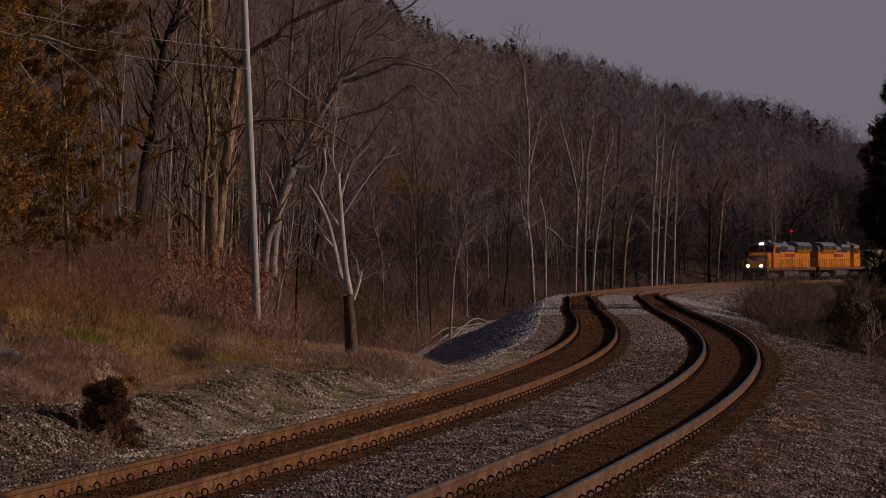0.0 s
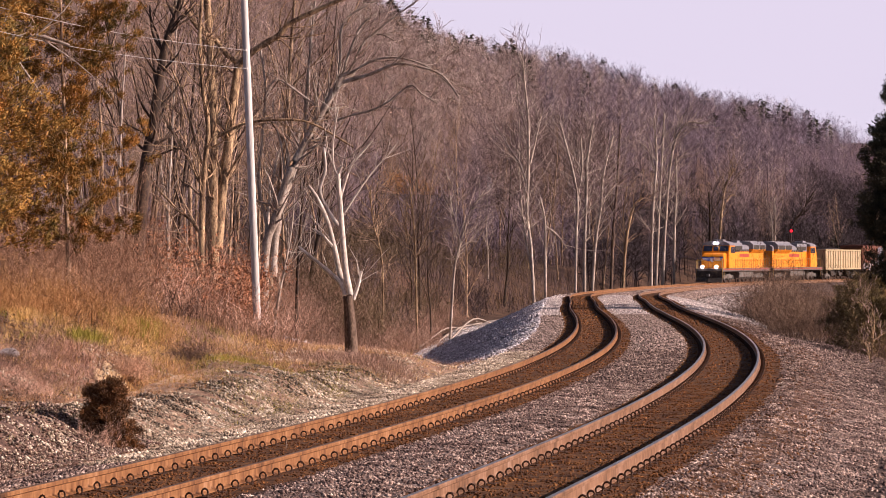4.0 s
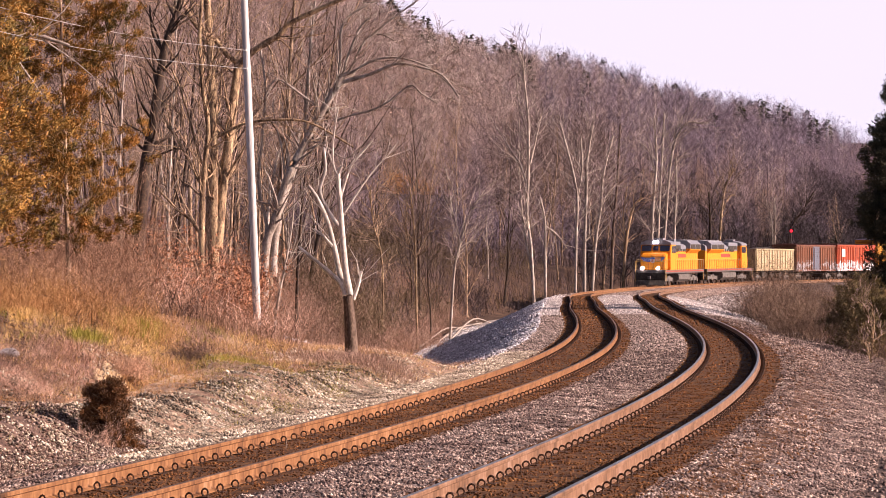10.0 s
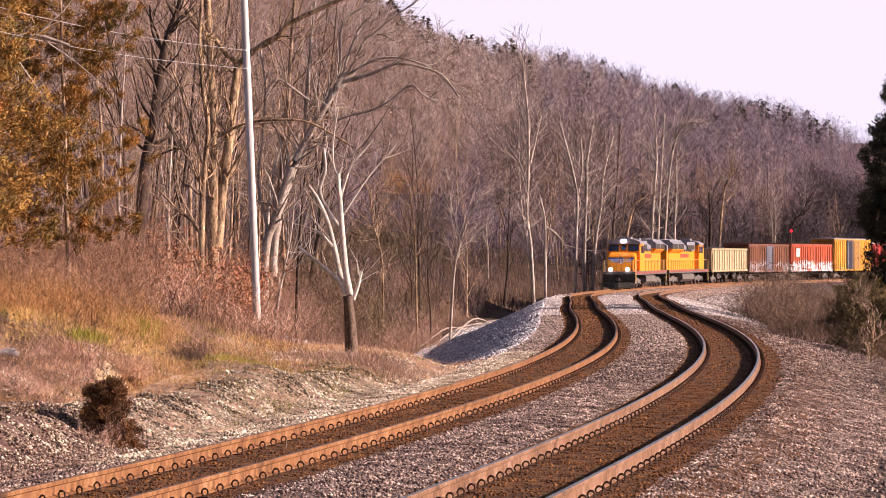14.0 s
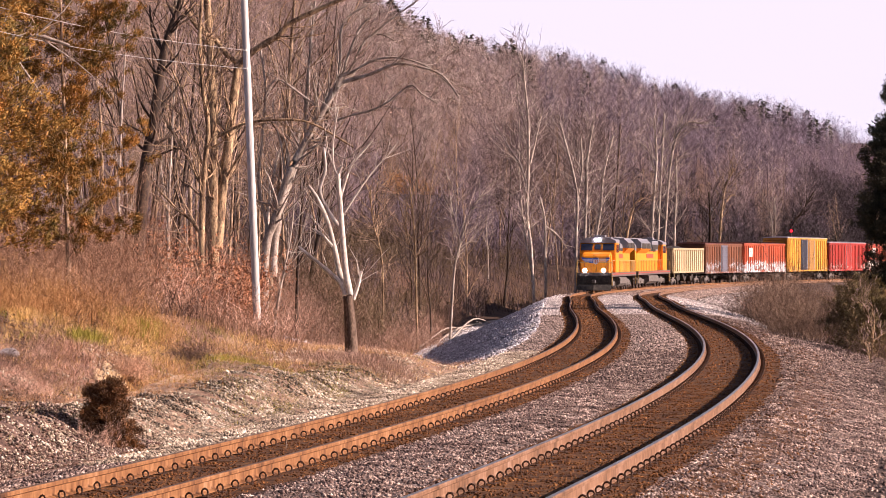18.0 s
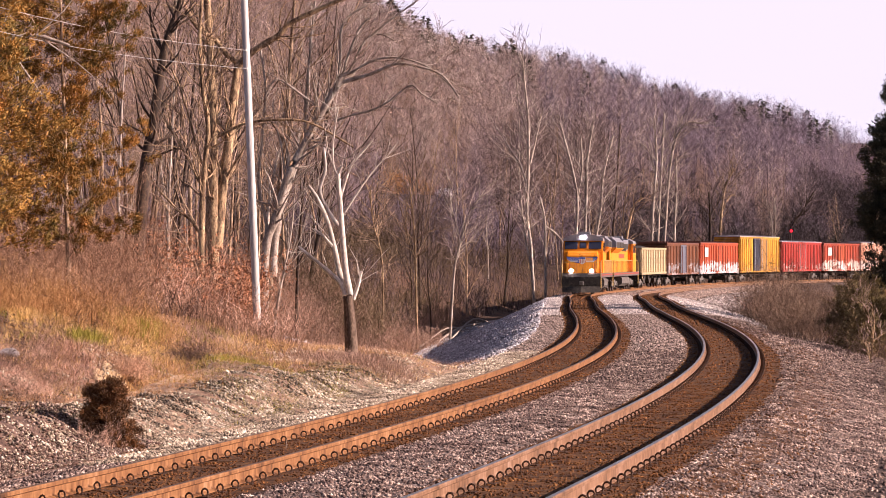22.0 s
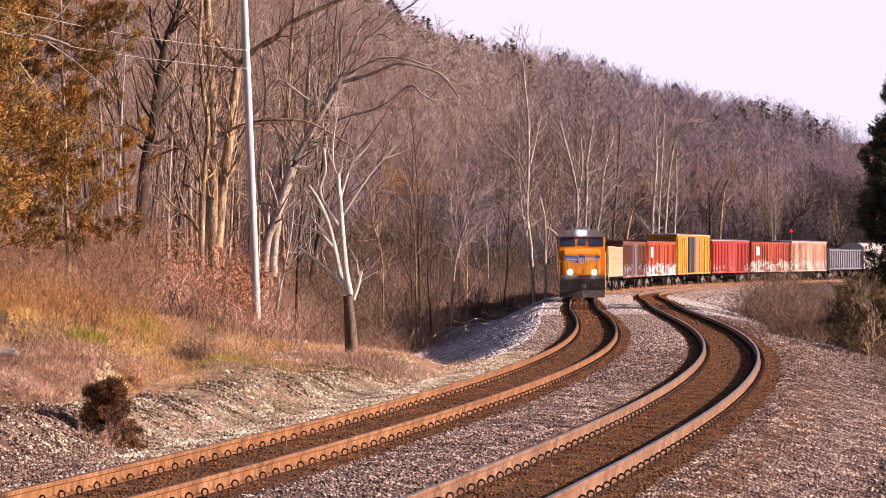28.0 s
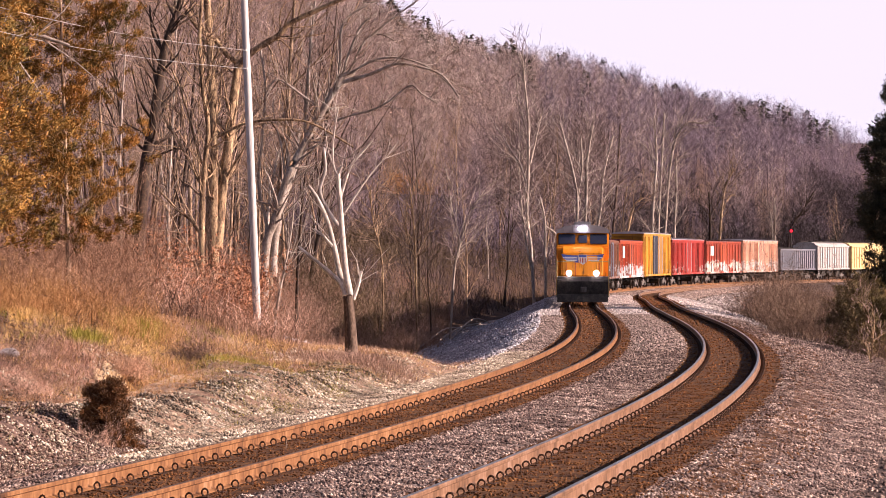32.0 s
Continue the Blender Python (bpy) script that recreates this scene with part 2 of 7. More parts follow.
def ground_z(x, y):
    x, y = np.asarray(x, float), np.asarray(y, float)
    s, u = chain(x, y)
    zt = np.interp(s, CS, CZ)
    # left of the line: a low cutting, then a hollow that the line crosses on a bank
    low = np.interp(s - 2.2 * np.clip(-u - 3, 0, 12), [-120, 0, 20, 36, 52, 58, 67, 85, 165, 230, 300, 400], [0.4, 0.3, 0.18, 0.10, 0.02, -0.9, -2.7, -3.6, -3.6, -2.7, -1.0, -0.5])
    low = low + (1.4 - low) * smooth((-u - 12) / 12)
    wide = 0.7 + 1.5 * np.abs(low + 0.3)
    w = -u - 2.35
    low = low + 0.16 * wave(s * 0.55 + 1.0, u * 0.4) * smooth((56 - s) / 8)
    even = smooth((-low - 0.4) / 1.2)
    wide = wide + 1.3 * even
    left = -0.32 + (low + 0.32) * ((1 - even) * smooth(w / wide) + even * np.clip(w / wide - 0.02 + 0.03 * wave(s * 0.35, u * 0.9), 0, 1)) + np.clip(w - wide, 0, 60) * 0.035 * (1 + wave(x * 0.15, y * 0.15)) + 1.0 * smooth((-u - 4.2) / 6) * smooth((60 - s) / 15)
    # right of the line: a shoulder, then down into a valley
    r = u - GAP - np.interp(s, [0, 30, 60, 120, 200], [5.0, 4.2, 3.4, 3.0, 3.0])
    right = -0.60 - 4.4 * smooth(r / 13.0) + 0.10 * np.clip(r - 45, 0, 400)
    z = zt + np.where(u < -2.35, left, np.where(r > 0, right, -0.75 + 0.15 * np.clip(u - GAP - 2.2, 0, 1)))
    z = z + 0.10 * wave(x, y) * smooth((np.abs(u - GAP / 2) - 5.0) / 3)
    # rills washed down the stony face of the low bank
    face = smooth((-u - 2.5) / 0.7) * smooth((4.9 + u) / 1.0) * smooth((s - 6) / 8) * smooth((53 - s) / 5)
    z = z + face * (0.055 * np.sin(s * 5.2 + 1.4 * u + 2.2 * np.sin(s * 1.7 + u)) + 0.035 * np.sin(s * 8.9 - u + 1.7 * np.sin(s * 2.9)))
    # hummocks along the top of the low bank
    for hx, hy, hh, hr in ((-6.5, 49.5, 0.34, 1.0), (-5.2, 50.5, 0.20, 0.8), (-4.1, 53.0, 0.24, 0.9), (-7.3, 45.5, 0.22, 0.8)):
        z = z + hh * np.exp(-((x - hx) ** 2 + ((y - hy) * 0.5) ** 2) / hr ** 2)
    # a knoll beside the line
    z = z + 1.25 * np.exp(-(((x - 2.0) / 3.2) ** 2 + ((y + 2.0) / 6.0) ** 2))
    # the hill with its road behind the line
    ry = road_y(x)
    rz = road_z(x)
    crest = ry + 240
    a = np.clip(x / crest, -0.3, 0.33)
    top = np.minimum(2.45 + (0.0848 - 0.228 * a + 0.4 * np.maximum(0.002 - a, 0) + 0.1 * np.maximum(a - 0.105, 0)) * crest - 13.5, 76)
    foot = smooth((y - (ry - 105)) / 100.0)
    behind = smooth((-u - 8) / 14)
    d = y - ry
    up = np.where(d < 6, rz * foot, rz + (top - rz) * np.sin(np.clip((d - 6) / 234.0, 0, 1) * math.pi / 2) ** 1.15)
    up = np.where(d > 240, up - (d - 240) * 0.06, up) + np.where(d > 12, 2.6 * wave(x * 0.045, y * 0.02), 0.0)
    flat = np.where(np.abs(y - ry) < 6, 1.0, 0.0)
    h = np.where(flat > 0, rz, up)
    return z * (1 - behind * foot) + behind * foot * np.maximum(h, 2.0)


def sheet(name, xs, ys, zf, mat):
    X, Y = np.meshgrid(xs, ys)
    Z = zf(X, Y)
    n, m = len(xs), len(ys)
    i = (np.arange(m - 1)[:, None] * n + np.arange(n - 1)[None]).ravel()
    me = mesh_of(name, np.stack([X, Y, Z], -1), np.stack([i, i + 1, i + n + 1, i + n], -1))
    return tagged(part(name, me, mat, smooth=True), kind="structure")


def spread(lo, hi, fine, end, grow):
    out, step = [hi], fine
    while out[-1] < end:
        step *= grow
        out.append(out[-1] + step)
    return out[1:]


gx = np.arange(-30, 45.1, 0.75)
gx = np.array(sorted([-v for v in spread(0, 30, 0.75, 2600, 1.09)] + list(gx) + spread(0, 45, 0.75, 2600, 1.09)))
gy = np.arange(18, 330.1, 0.9)
gy = np.array(sorted([18 - (v - 18) for v in spread(0, 18, 0.9, 1200, 1.12)] + list(gy) + spread(0, 330, 0.9, 4200, 1.025)))
ground = sheet("ground", gx, gy, ground_z, SOIL)
ground["label"] = "leaf-littered brown winter ground with hollow and hillside"


def strip(name, mat, s0, s1, ds, us, zf, label=""):
    """A sheet along the line: us gives the offsets at each chainage, zf the height above the rail."""
    ss = np.arange(s0, s1 + ds / 2, ds)
    U = np.stack([np.interp(np.linspace(0, 1, len(us)), np.linspace(0, 1, len(us)), us) for _ in ss])
    S = np.repeat(ss[:, None], len(us), 1)
    P = line(S, U)
    P[..., 2] = zf(S, U, P)
    n, m = len(us), len(ss)
    i = (np.arange(m - 1)[:, None] * n + np.arange(n - 1)[None]).ravel()
    me = mesh_of(name, P, np.stack([i, i + n, i + n + 1, i + 1], -1))
    return tagged(part(name, me, mat, smooth=True), label, kind="structure")


def rough(P, k):
    return k * (wave(P[..., 0] * 6, P[..., 1] * 5) + 0.7 * wave(P[..., 0] * 17 + 3, P[..., 1] * 13))


def bed_z(S, U, P):
    """Top of the ballast: level with the ties, heaped between the tracks, falling off at the shoulders."""
    edge = np.maximum(np.maximum(-U - 1.75, U - GAP - 1.75), 0)
    heap = 0.05 * np.exp(-((U - GAP / 2) / 0.7) ** 2)
    return P[..., 2] - 0.205 + heap - 0.55 * edge * np.where(U < 0, 0.14, 0.36) + rough(P, 0.018)


def lot(a, b, n):
    return list(np.linspace(a, b, n))


strip("ballast", BANK, -60, 62, 0.5, lot(-2.5, -1.25, 6), bed_z, "grey crushed-stone shoulder of the track")
strip("ballast", BED, -60, 62, 0.5, lot(1.2, GAP - 1.2, 10), bed_z, "grey crushed stone between the two tracks")
strip("ballast", BED, -60, 62, 0.5, lot(GAP + 1.25, GAP + 3.6, 10), bed_z, "grey crushed-stone shoulder beside the second track")
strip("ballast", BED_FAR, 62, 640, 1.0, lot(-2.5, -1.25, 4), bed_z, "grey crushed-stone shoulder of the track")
strip("ballast", BED_MID, 62, 285, 1.0, lot(1.2, GAP - 1.2, 6), bed_z, "grey crushed stone between the two tracks")
strip("ballast", SHOULDER, 285, 640, 2.0, lot(1.2, GAP - 1.2, 6), bed_z, "dull brown stones between the two tracks")
strip("ballast", BED_MID, 62, 285, 1.0, lot(GAP + 1.25, GAP + 3.4, 5), bed_z, "grey crushed-stone shoulder beside the second track")
strip("ballast", SHOULDER, 285, 640, 2.0, lot(GAP + 1.25, GAP + 3.4, 5), bed_z, "dull brown weedy shoulder beside the second track")
for a in (0.0, GAP):
    strip("crib_ballast", BED_RUST, -60, 130, 0.5, lot(a - 1.35, a + 1.35, 10), lambda S, U, P: bed_z(S, U, P) + 0.006, "rust-brown stones between the ties")
    strip("crib_ballast", BED_RUST, 130, 640, 2.0, lot(a - 1.3, a + 1.3, 4), lambda S, U, P: bed_z(S, U, P) + 0.01, "rust-brown stones between the ties")

strip("crib_ballast", BED_RUST, -60, 118, 0.5, lot(GAP + 1.36, GAP + 2.45, 6), lambda S, U, P: bed_z(S, U, P) + 0.012 * np.sin(np.pi * (U - GAP - 1.36) / 1.09) - 0.004, "rust-brown stones spilled beside the second track")


def on_ground(lift):
    return lambda S, U, P: ground_z(P[..., 0], P[..., 1]) + lift + rough(P, 0.03)


strip("stony_bank", BANK_NEAR, -40, 22, 0.4, lot(-4.7, -2.2, 17), on_ground(0.09), "brown near bank strewn with litter and a few stones")
strip("stony_bank", BANK, 22, 53, 0.22, lot(-4.7, -2.2, 17), on_ground(0.09), "stony low bank strewn with pale gravel and dry grass")
strip("stony_shoulder", SHOULDER, -60, 120, 0.6, lot(GAP + 3.1, GAP + 9.0, 14), on_ground(0.03), "brown and grey stony shoulder beside the tracks")
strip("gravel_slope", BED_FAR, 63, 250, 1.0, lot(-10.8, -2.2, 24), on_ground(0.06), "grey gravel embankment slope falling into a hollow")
strip("gravel_slope", BED, 100, 285, 1.5, lot(GAP + 2.9, GAP + 9.0, 12), on_ground(0.06), "pale gravel embankment slope under the far curve")
strip("gravel_slope", SHOULDER, 285, 420, 1.5, lot(GAP + 2.9, GAP + 5.6, 6), on_ground(0.06), "brown embankment slope under the far curve")

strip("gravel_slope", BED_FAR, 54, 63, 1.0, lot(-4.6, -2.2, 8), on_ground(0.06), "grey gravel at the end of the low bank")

# ---- rails, ties and clips ----
RAIL = [(-0.07, 0.0), (0.07, 0.0), (0.07, 0.012), (0.02, 0.03), (0.011, 0.05), (0.011, 0.125), (0.036, 0.14), (0.037, 0.172), (0.028, 0.186),
        (-0.028, 0.186), (-0.037, 0.172), (-0.036, 0.14), (-0.011, 0.125), (-0.011, 0.05), (-0.02, 0.03), (-0.07, 0.012)]


def rail_mesh(u, top, side):
    ss = np.concatenate([np.arange(-60, 150, 1.0), np.arange(150, 641, 3.0)])
    n = len(RAIL)
    V = np.stack([line(ss, u + a, b - 0.186) for a, b in RAIL], 1)
    Fc = []
    for i in range(len(ss) - 1):
        for j in range(n):
            k = (j + 1) % n
            Fc.append((i * n + j, i * n + k, (i + 1) * n + k, (i + 1) * n + j))
    me = mesh_of("rail", V, Fc)
    me.materials.append(side)
    me.materials.append(top)
    idx = np.zeros(len(Fc), int)
    idx[8::n] = 1
    me.polygons.foreach_set("material_index", idx.tolist())
    return me


bm = bmesh.new()
box(bm, (0, 0, -0.09), (2.6, 0.23, 0.18), 0.012)
bmesh.ops.recalc_face_normals(bm, faces=bm.faces)
tie_mesh = bpy.data.meshes.new("tie")
bm.to_mesh(tie_mesh)
bm.free()
tie_mesh.materials.append(TIE)

# a spring clip: a bent bar that stands up as a loop beside the rail's foot
loop = [(0.118 + 0.048 * math.cos(a), 0.02 * (a - 1.5), 0.034 + 0.05 * math.sin(a)) for a in np.linspace(-0.8, math.pi + 0.75, 9)]
cv, cf = tubes([(loop, [0.0125] * 9, 4)])
clip_mesh = mesh_of("clip", cv, cf)
clip_mesh.materials.append(CLIP)
bm = bmesh.new()
box(bm, (0, 0, 0.006), (0.36, 0.19, 0.012))
bmesh.ops.recalc_face_normals(bm, faces=bm.faces)
plate_mesh = bpy.data.meshes.new("tie_plate")
bm.to_mesh(plate_mesh)
bm.free()
plate_mesh.materials.append(CLIP)


def joined(name, mesh, mats, parent, mat):
    """Many copies of a small mesh at the given poses, as one mesh of kind stuff."""
    v = np.array([q.co for q in mesh.vertices])
    f = [list(p.vertices) for p in mesh.polygons]
    V = np.concatenate([v @ np.array(m.to_3x3()).T + np.array(m.translation) for m in mats])
    Fc = [[q + i * len(v) for q in g] for i in range(len(mats)) for g in f]
    return tagged(part(name, mesh_of(name, V, Fc), mat, parent), kind="stuff")


def pieces(name, mesh, mats, parent):
    for m in mats:
        o = new(name, mesh)
        o.parent = parent
        o.matrix_basis = m


track_rng = random.Random(4)
TRACK_PARTS = []
for a, what in ((0.0, "carrying the train"), (GAP, "empty")):
    track = thing("railway_track", "curving track, rusty rails on brown ties, " + what, "railway track", "tracks")
    for g in (-0.745, 0.745):
        part("rail", rail_mesh(a + g, RAILTOP if a else RAILTOP_DULL, RUST_GREY if a else RUST), None, track, "rusty steel rail with a worn bright top")
    ties, plates, clips = [], [], []
    for i, s in enumerate(np.arange(3, 330, 0.61)):
        th = float(np.interp(s, CS, CT))
        x, y, z = line(s, a)
        tilt = track_rng.uniform(-0.6, 0.6)
        ties.append(pose(x, y, z - 0.198 + track_rng.uniform(-0.008, 0.004), 0, 0, -math.degrees(th) + tilt))
        if s > 190:
            continue
        for g in (-0.745, 0.745):
            x, y, z = line(s, a + g)
            plates.append(pose(x, y, z - 0.199, 0, 0, -math.degrees(th)))
            for side in (0, 180):
                clips.append(pose(x, y, z - 0.186, 0, 0, -math.degrees(th) + side + track_rng.uniform(-4, 4)))
    TRACK_PARTS.append((track, ties, plates, clips))

# the road on the hillside
rx = np.arange(-250, 471, 5.0)
rp = np.stack([rx, road_y(rx)], -1)
rd = np.gradient(rp, axis=0)
rd /= np.linalg.norm(rd, axis=1)[:, None]
rn = np.stack([-rd[:, 1], rd[:, 0]], -1)
V = np.stack([np.concatenate([rp + rn * w, road_z(rx)[:, None] + 0.12], 1) for w in (-3.6, 0, 3.6)], 1)
i = (np.arange(len(rx) - 1)[:, None] * 3 + np.arange(2)[None]).ravel()
tagged(part("road", mesh_of("road", V, np.stack([i, i + 3, i + 4, i + 1], -1)), ASPHALT), "asphalt road cut along the hillside", kind="structure")

# ---- the train ----
def paint(name, col, dirt=0.35, rough=0.5, streak=True):
    """Weathered paint: the colour, faded and with grime running down."""
    dark = tuple(c * (1 - dirt) * 0.75 + 0.02 for c in col)
    pale = tuple(min(1, c * 1.12 + 0.012) for c in col)
    return surf(name, [dark, col, col, pale], 1.2, rough, 0.12, stretch=(1.6, 1.6, 0.25) if streak else (1, 1, 1), fine=6, dist=0.01)


YELLOW = paint("yellow_paint", (0.74, 0.255, 0.002), 0.85)
ROOFGREY = paint("grey_paint", (0.20, 0.20, 0.225), 0.5)
SILL = paint("sill_grey", (0.12, 0.10, 0.09), 0.6)
REDLINE = paint("red_stripe", (0.34, 0.05, 0.03), 0.5)
UNDER = surf("underframe", [(0.012, 0.011, 0.011), (0.04, 0.034, 0.03), (0.085, 0.07, 0.055)], 3, 0.8, 0.3)
TRUCK = surf("truck_steel", [(0.05, 0.045, 0.042), (0.12, 0.105, 0.095), (0.2, 0.18, 0.16)], 4, 0.75, 0.3)
WHEEL = surf("wheel_steel", [(0.06, 0.045, 0.035), (0.14, 0.10, 0.08)], 6, 0.5, 0.2, metal=0.5)
GLASS = surf("dark_glass", [(0.02, 0.024, 0.045), (0.035, 0.04, 0.07)], 2, 0.06, 0.0, spec=0.9)
RAILING = paint("railing_paint", (0.42, 0.27, 0.08), 0.5, streak=False)
LAMP_ON = glow("lamp_lit", (1.0, 0.93, 0.80), 13.0)
LAMP_DITCH = glow("ditch_lamp_lit", (1.0, 0.93, 0.80), 9.0)
BLUE = paint("emblem_blue", (0.05, 0.08, 0.30), 0.1)
WHITE = paint("white_paint", (0.55, 0.53, 0.50), 0.4)

TRAIN_PARTS = []      # (thing, distance between its bogies' middles, distance of its middle behind the front of the train)
WHEELSETS = []


def wheelset_mesh(r):
    bm = bmesh.new()
    for y in (-0.74, 0.74):
        cyl(bm, (0, y - 0.065, 0), (0, y + 0.065, 0), r, seg=20)
        cyl(bm, (0, y - 0.11 if y < 0 else y + 0.06, 0), (0, y - 0.06 if y < 0 else y + 0.11, 0), r * 0.45, seg=10)
        for k in range(4):
            a = k * math.pi / 2
            box(bm, (math.cos(a) * r * 0.72, y + (0.075 if y > 0 else -0.075), math.sin(a) * r * 0.72), (0.07, 0.03, 0.07))
    cyl(bm, (0, -0.8, 0), (0, 0.8, 0), 0.085, seg=8)
    bmesh.ops.recalc_face_normals(bm, faces=bm.faces)
    me = bpy.data.meshes.new("wheelset")
    bm.to_mesh(me)
    bm.free()
    me.materials.append(WHEEL)
    return me


WHEEL_CAR, WHEEL_LOCO = wheelset_mesh(0.42), wheelset_mesh(0.53)


def bogie(parent, x, axles, r, mesh, big=False):
    """A bogie at x: its side frames as one part, with the wheelsets under it."""
    bm = bmesh.new()
    span = axles[-1] - axles[0]
    for y in (-1.06, 1.06):
        h = 0.34 if big else 0.24
        box(bm, (x, y, r + 0.12), (span + 0.5, 0.14, h), 0.03)
        box(bm, (x, y, r + 0.32), (span * 0.45, 0.16, 0.22), 0.03)
        for a in axles:
            box(bm, (x + a, y, r), (0.36, 0.24, 0.36), 0.04)
            if big:
                cyl(bm, (x + a + 0.33, y, r - 0.1), (x + a + 0.33, y, r + 0.3), 0.09, seg=8)
        for k in (-0.16, 0, 0.16):
            cyl(bm, (x + k, y, r - 0.14), (x + k, y, r + 0.22), 0.07, seg=8)
    box(bm, (x, 0, r + 0.15), (0.5, 2.1, 0.3), 0.03)
    b = part("bogie", bm, TRUCK, parent, "grimy steel bogie frame")
    for a in axles:
        o = new("wheelset", mesh)
        o.parent = b
        o.location = (x + a, 0, r)
        WHEELSETS.append((o, parent, x + a, r))


def rods(pts_list, r=0.02, seg=5):
    v, f = tubes([(p, [r] * len(p), seg) for p in pts_list])
    return mesh_of("rod", v, f)


def locomotive(label, length=21.4, lit=True):
    e = thing("locomotive", label, "locomotive", "locomotives")
    H = length / 2
    bm = bmesh.new()
    box(bm, (0, 0, 1.42), (length - 0.6, 3.05, 0.34), 0.03)
    part("deck", bm, SILL, e, "grey walkway sill")
    bm = bmesh.new()
    for y in (-1.535, 1.535):
        box(bm, (0, y, 1.46), (length - 1.0, 0.012, 0.10))
    part("sill_stripe", bm, REDLINE, e, "red reflective stripe")
    bm = bmesh.new()
    prism(bm, [(-1.25, 1.22), (-1.42, 1.05), (-1.42, 0.62), (-1.05, 0.36), (1.05, 0.36), (1.42, 0.62), (1.42, 1.05), (1.25, 1.22)], -3.2, 3.0)
    part("fuel_tank", bm, TRUCK, e, "rounded grey fuel tank")
    bogie(e, H - 4.0, (-1.85, 0, 1.85), 0.53, WHEEL_LOCO, True)
    bogie(e, -H + 4.0, (-1.85, 0, 1.85), 0.53, WHEEL_LOCO, True)
    # pilot and plough
    bm = bmesh.new()
    box(bm, (H - 0.35, 0, 0.95), (0.25, 2.95, 0.75), 0.03)
    a = [(H - 0.25, -1.45, 0.6), (H + 0.02, -1.45, 0.14), (H + 0.35, 0, 0.14), (H + 0.02, 1.45, 0.14), (H - 0.25, 1.45, 0.6), (H, 0, 0.6)]
    v = [bm.verts.new(q) for q in a]
    w = [bm.verts.new((q[0] - 0.12, q[1], q[2])) for q in a]
    for quad in ((0, 1, 2, 5), (5, 2, 3, 4)):
        bm.faces.new([v[i] for i in quad])
        bm.faces.new([w[i] for i in quad][::-1])
    for i, j in ((0, 1), (1, 2), (2, 3), (3, 4), (4, 5), (5, 0)):
        bm.faces.new((v[i], w[i], w[j], v[j]))
    part("plough", bm, UNDER, e, "black snow plough pilot")
    bm = bmesh.new()
    box(bm, (H + 0.25, 0, 0.86), (0.7, 0.22, 0.28), 0.05)
    box(bm, (H + 0.55, 0.06, 0.86), (0.22, 0.3, 0.3), 0.05)
    part("coupler", bm, TRUCK, e)
    bm = bmesh.new()
    box(bm, (-H - 0.25, 0, 0.86), (0.7, 0.22, 0.28), 0.05)
    part("coupler", bm, TRUCK, e)
    # nose: wide, its top sloping down to the front
    x0, x1 = H - 4.6, H - 1.5
    bm = bmesh.new()
    prism(bm, [(x0 + 1.7, 1.55), (x1, 1.55), (x1, 2.85), (x1 - 0.3, 3.12), (x0 + 1.7, 3.35)], -1.25, 1.25, axis=1)
    bmesh.ops.bevel(bm, geom=list(bm.edges), offset=0.12, segments=3, affect="EDGES")
    nose = part("nose", bm, YELLOW, e, "sloping yellow nose")
    bm = bmesh.new()
    box(bm, (x1 + 0.005, 0.55, 2.2), (0.05, 0.62, 1.2), 0.02)
    part("nose_door", bm, YELLOW, nose)
    for d in (-1, 1):
        bm = bmesh.new()
        prism(bm, [(d * 0.24, 2.38), (d * 0.60, 2.42), (d * 0.92, 2.52), (d * 1.14, 2.66), (d * 1.22, 2.88), (d * 0.84, 2.83), (d * 0.24, 2.80)], x1 - 0.01, x1 + 0.028)
        part("wing", bm, BLUE, nose, "blue wings of the emblem shape")
    bits("feather", [((x1 + 0.03, d * (0.62 + 0.05 * k), 2.50 + 0.095 * k), (0.014, 0.62 + 0.1 * k, 0.035)) for d in (-1, 1) for k in range(3)], WHITE, nose, "white bar across the wing")
    bm = bmesh.new()
    prism(bm, [(0, 2.26), (0.2, 2.40), (0.27, 2.62), (0.25, 2.84), (-0.25, 2.84), (-0.27, 2.62), (-0.2, 2.40)], x1 - 0.01, x1 + 0.045)
    shield = part("shield", bm, WHITE, nose, "white shield in the middle of the emblem")
    bits("shield_band", [((x1 + 0.052, 0, 2.76), (0.014, 0.44, 0.13))], BLUE, shield, "blue band across the shield")
    bits("shield_stripe", [((x1 + 0.05, 0.14 * (k - 1), 2.53), (0.012, 0.06, 0.28)) for k in range(3)], REDLINE, shield, "red stripe on the shield")
    bits("nose_seam", [((x1 + 0.008, y, 1.98), (0.02, 0.035, 0.78)) for y in (-0.95, -0.4, 0.95)], REDLINE, nose, "dark red upright seam")
    # cab: side walls, raked windscreen, grey crowned roof
    bm = bmesh.new()
    prism(bm, [(x0 - 1.0, 1.55), (x0 + 1.75, 1.55), (x0 + 1.75, 3.3), (x0 + 1.35, 4.12), (x0 - 1.0, 4.12)], -1.52, 1.52, axis=1)
    bmesh.ops.bevel(bm, geom=list(bm.edges), offset=0.06, segments=2, affect="EDGES")
    cabin = part("cab", bm, YELLOW, e, "yellow cab")
    bm = bmesh.new()
    prism(bm, [(-1.56, 4.10), (-1.50, 4.30), (-1.0, 4.52), (-0.4, 4.60), (0.4, 4.60), (1.0, 4.52), (1.50, 4.30), (1.56, 4.10)], x0 - 1.05, x0 + 1.55)
    part("cab_roof", bm, ROOFGREY, e, "grey crowned cab roof")
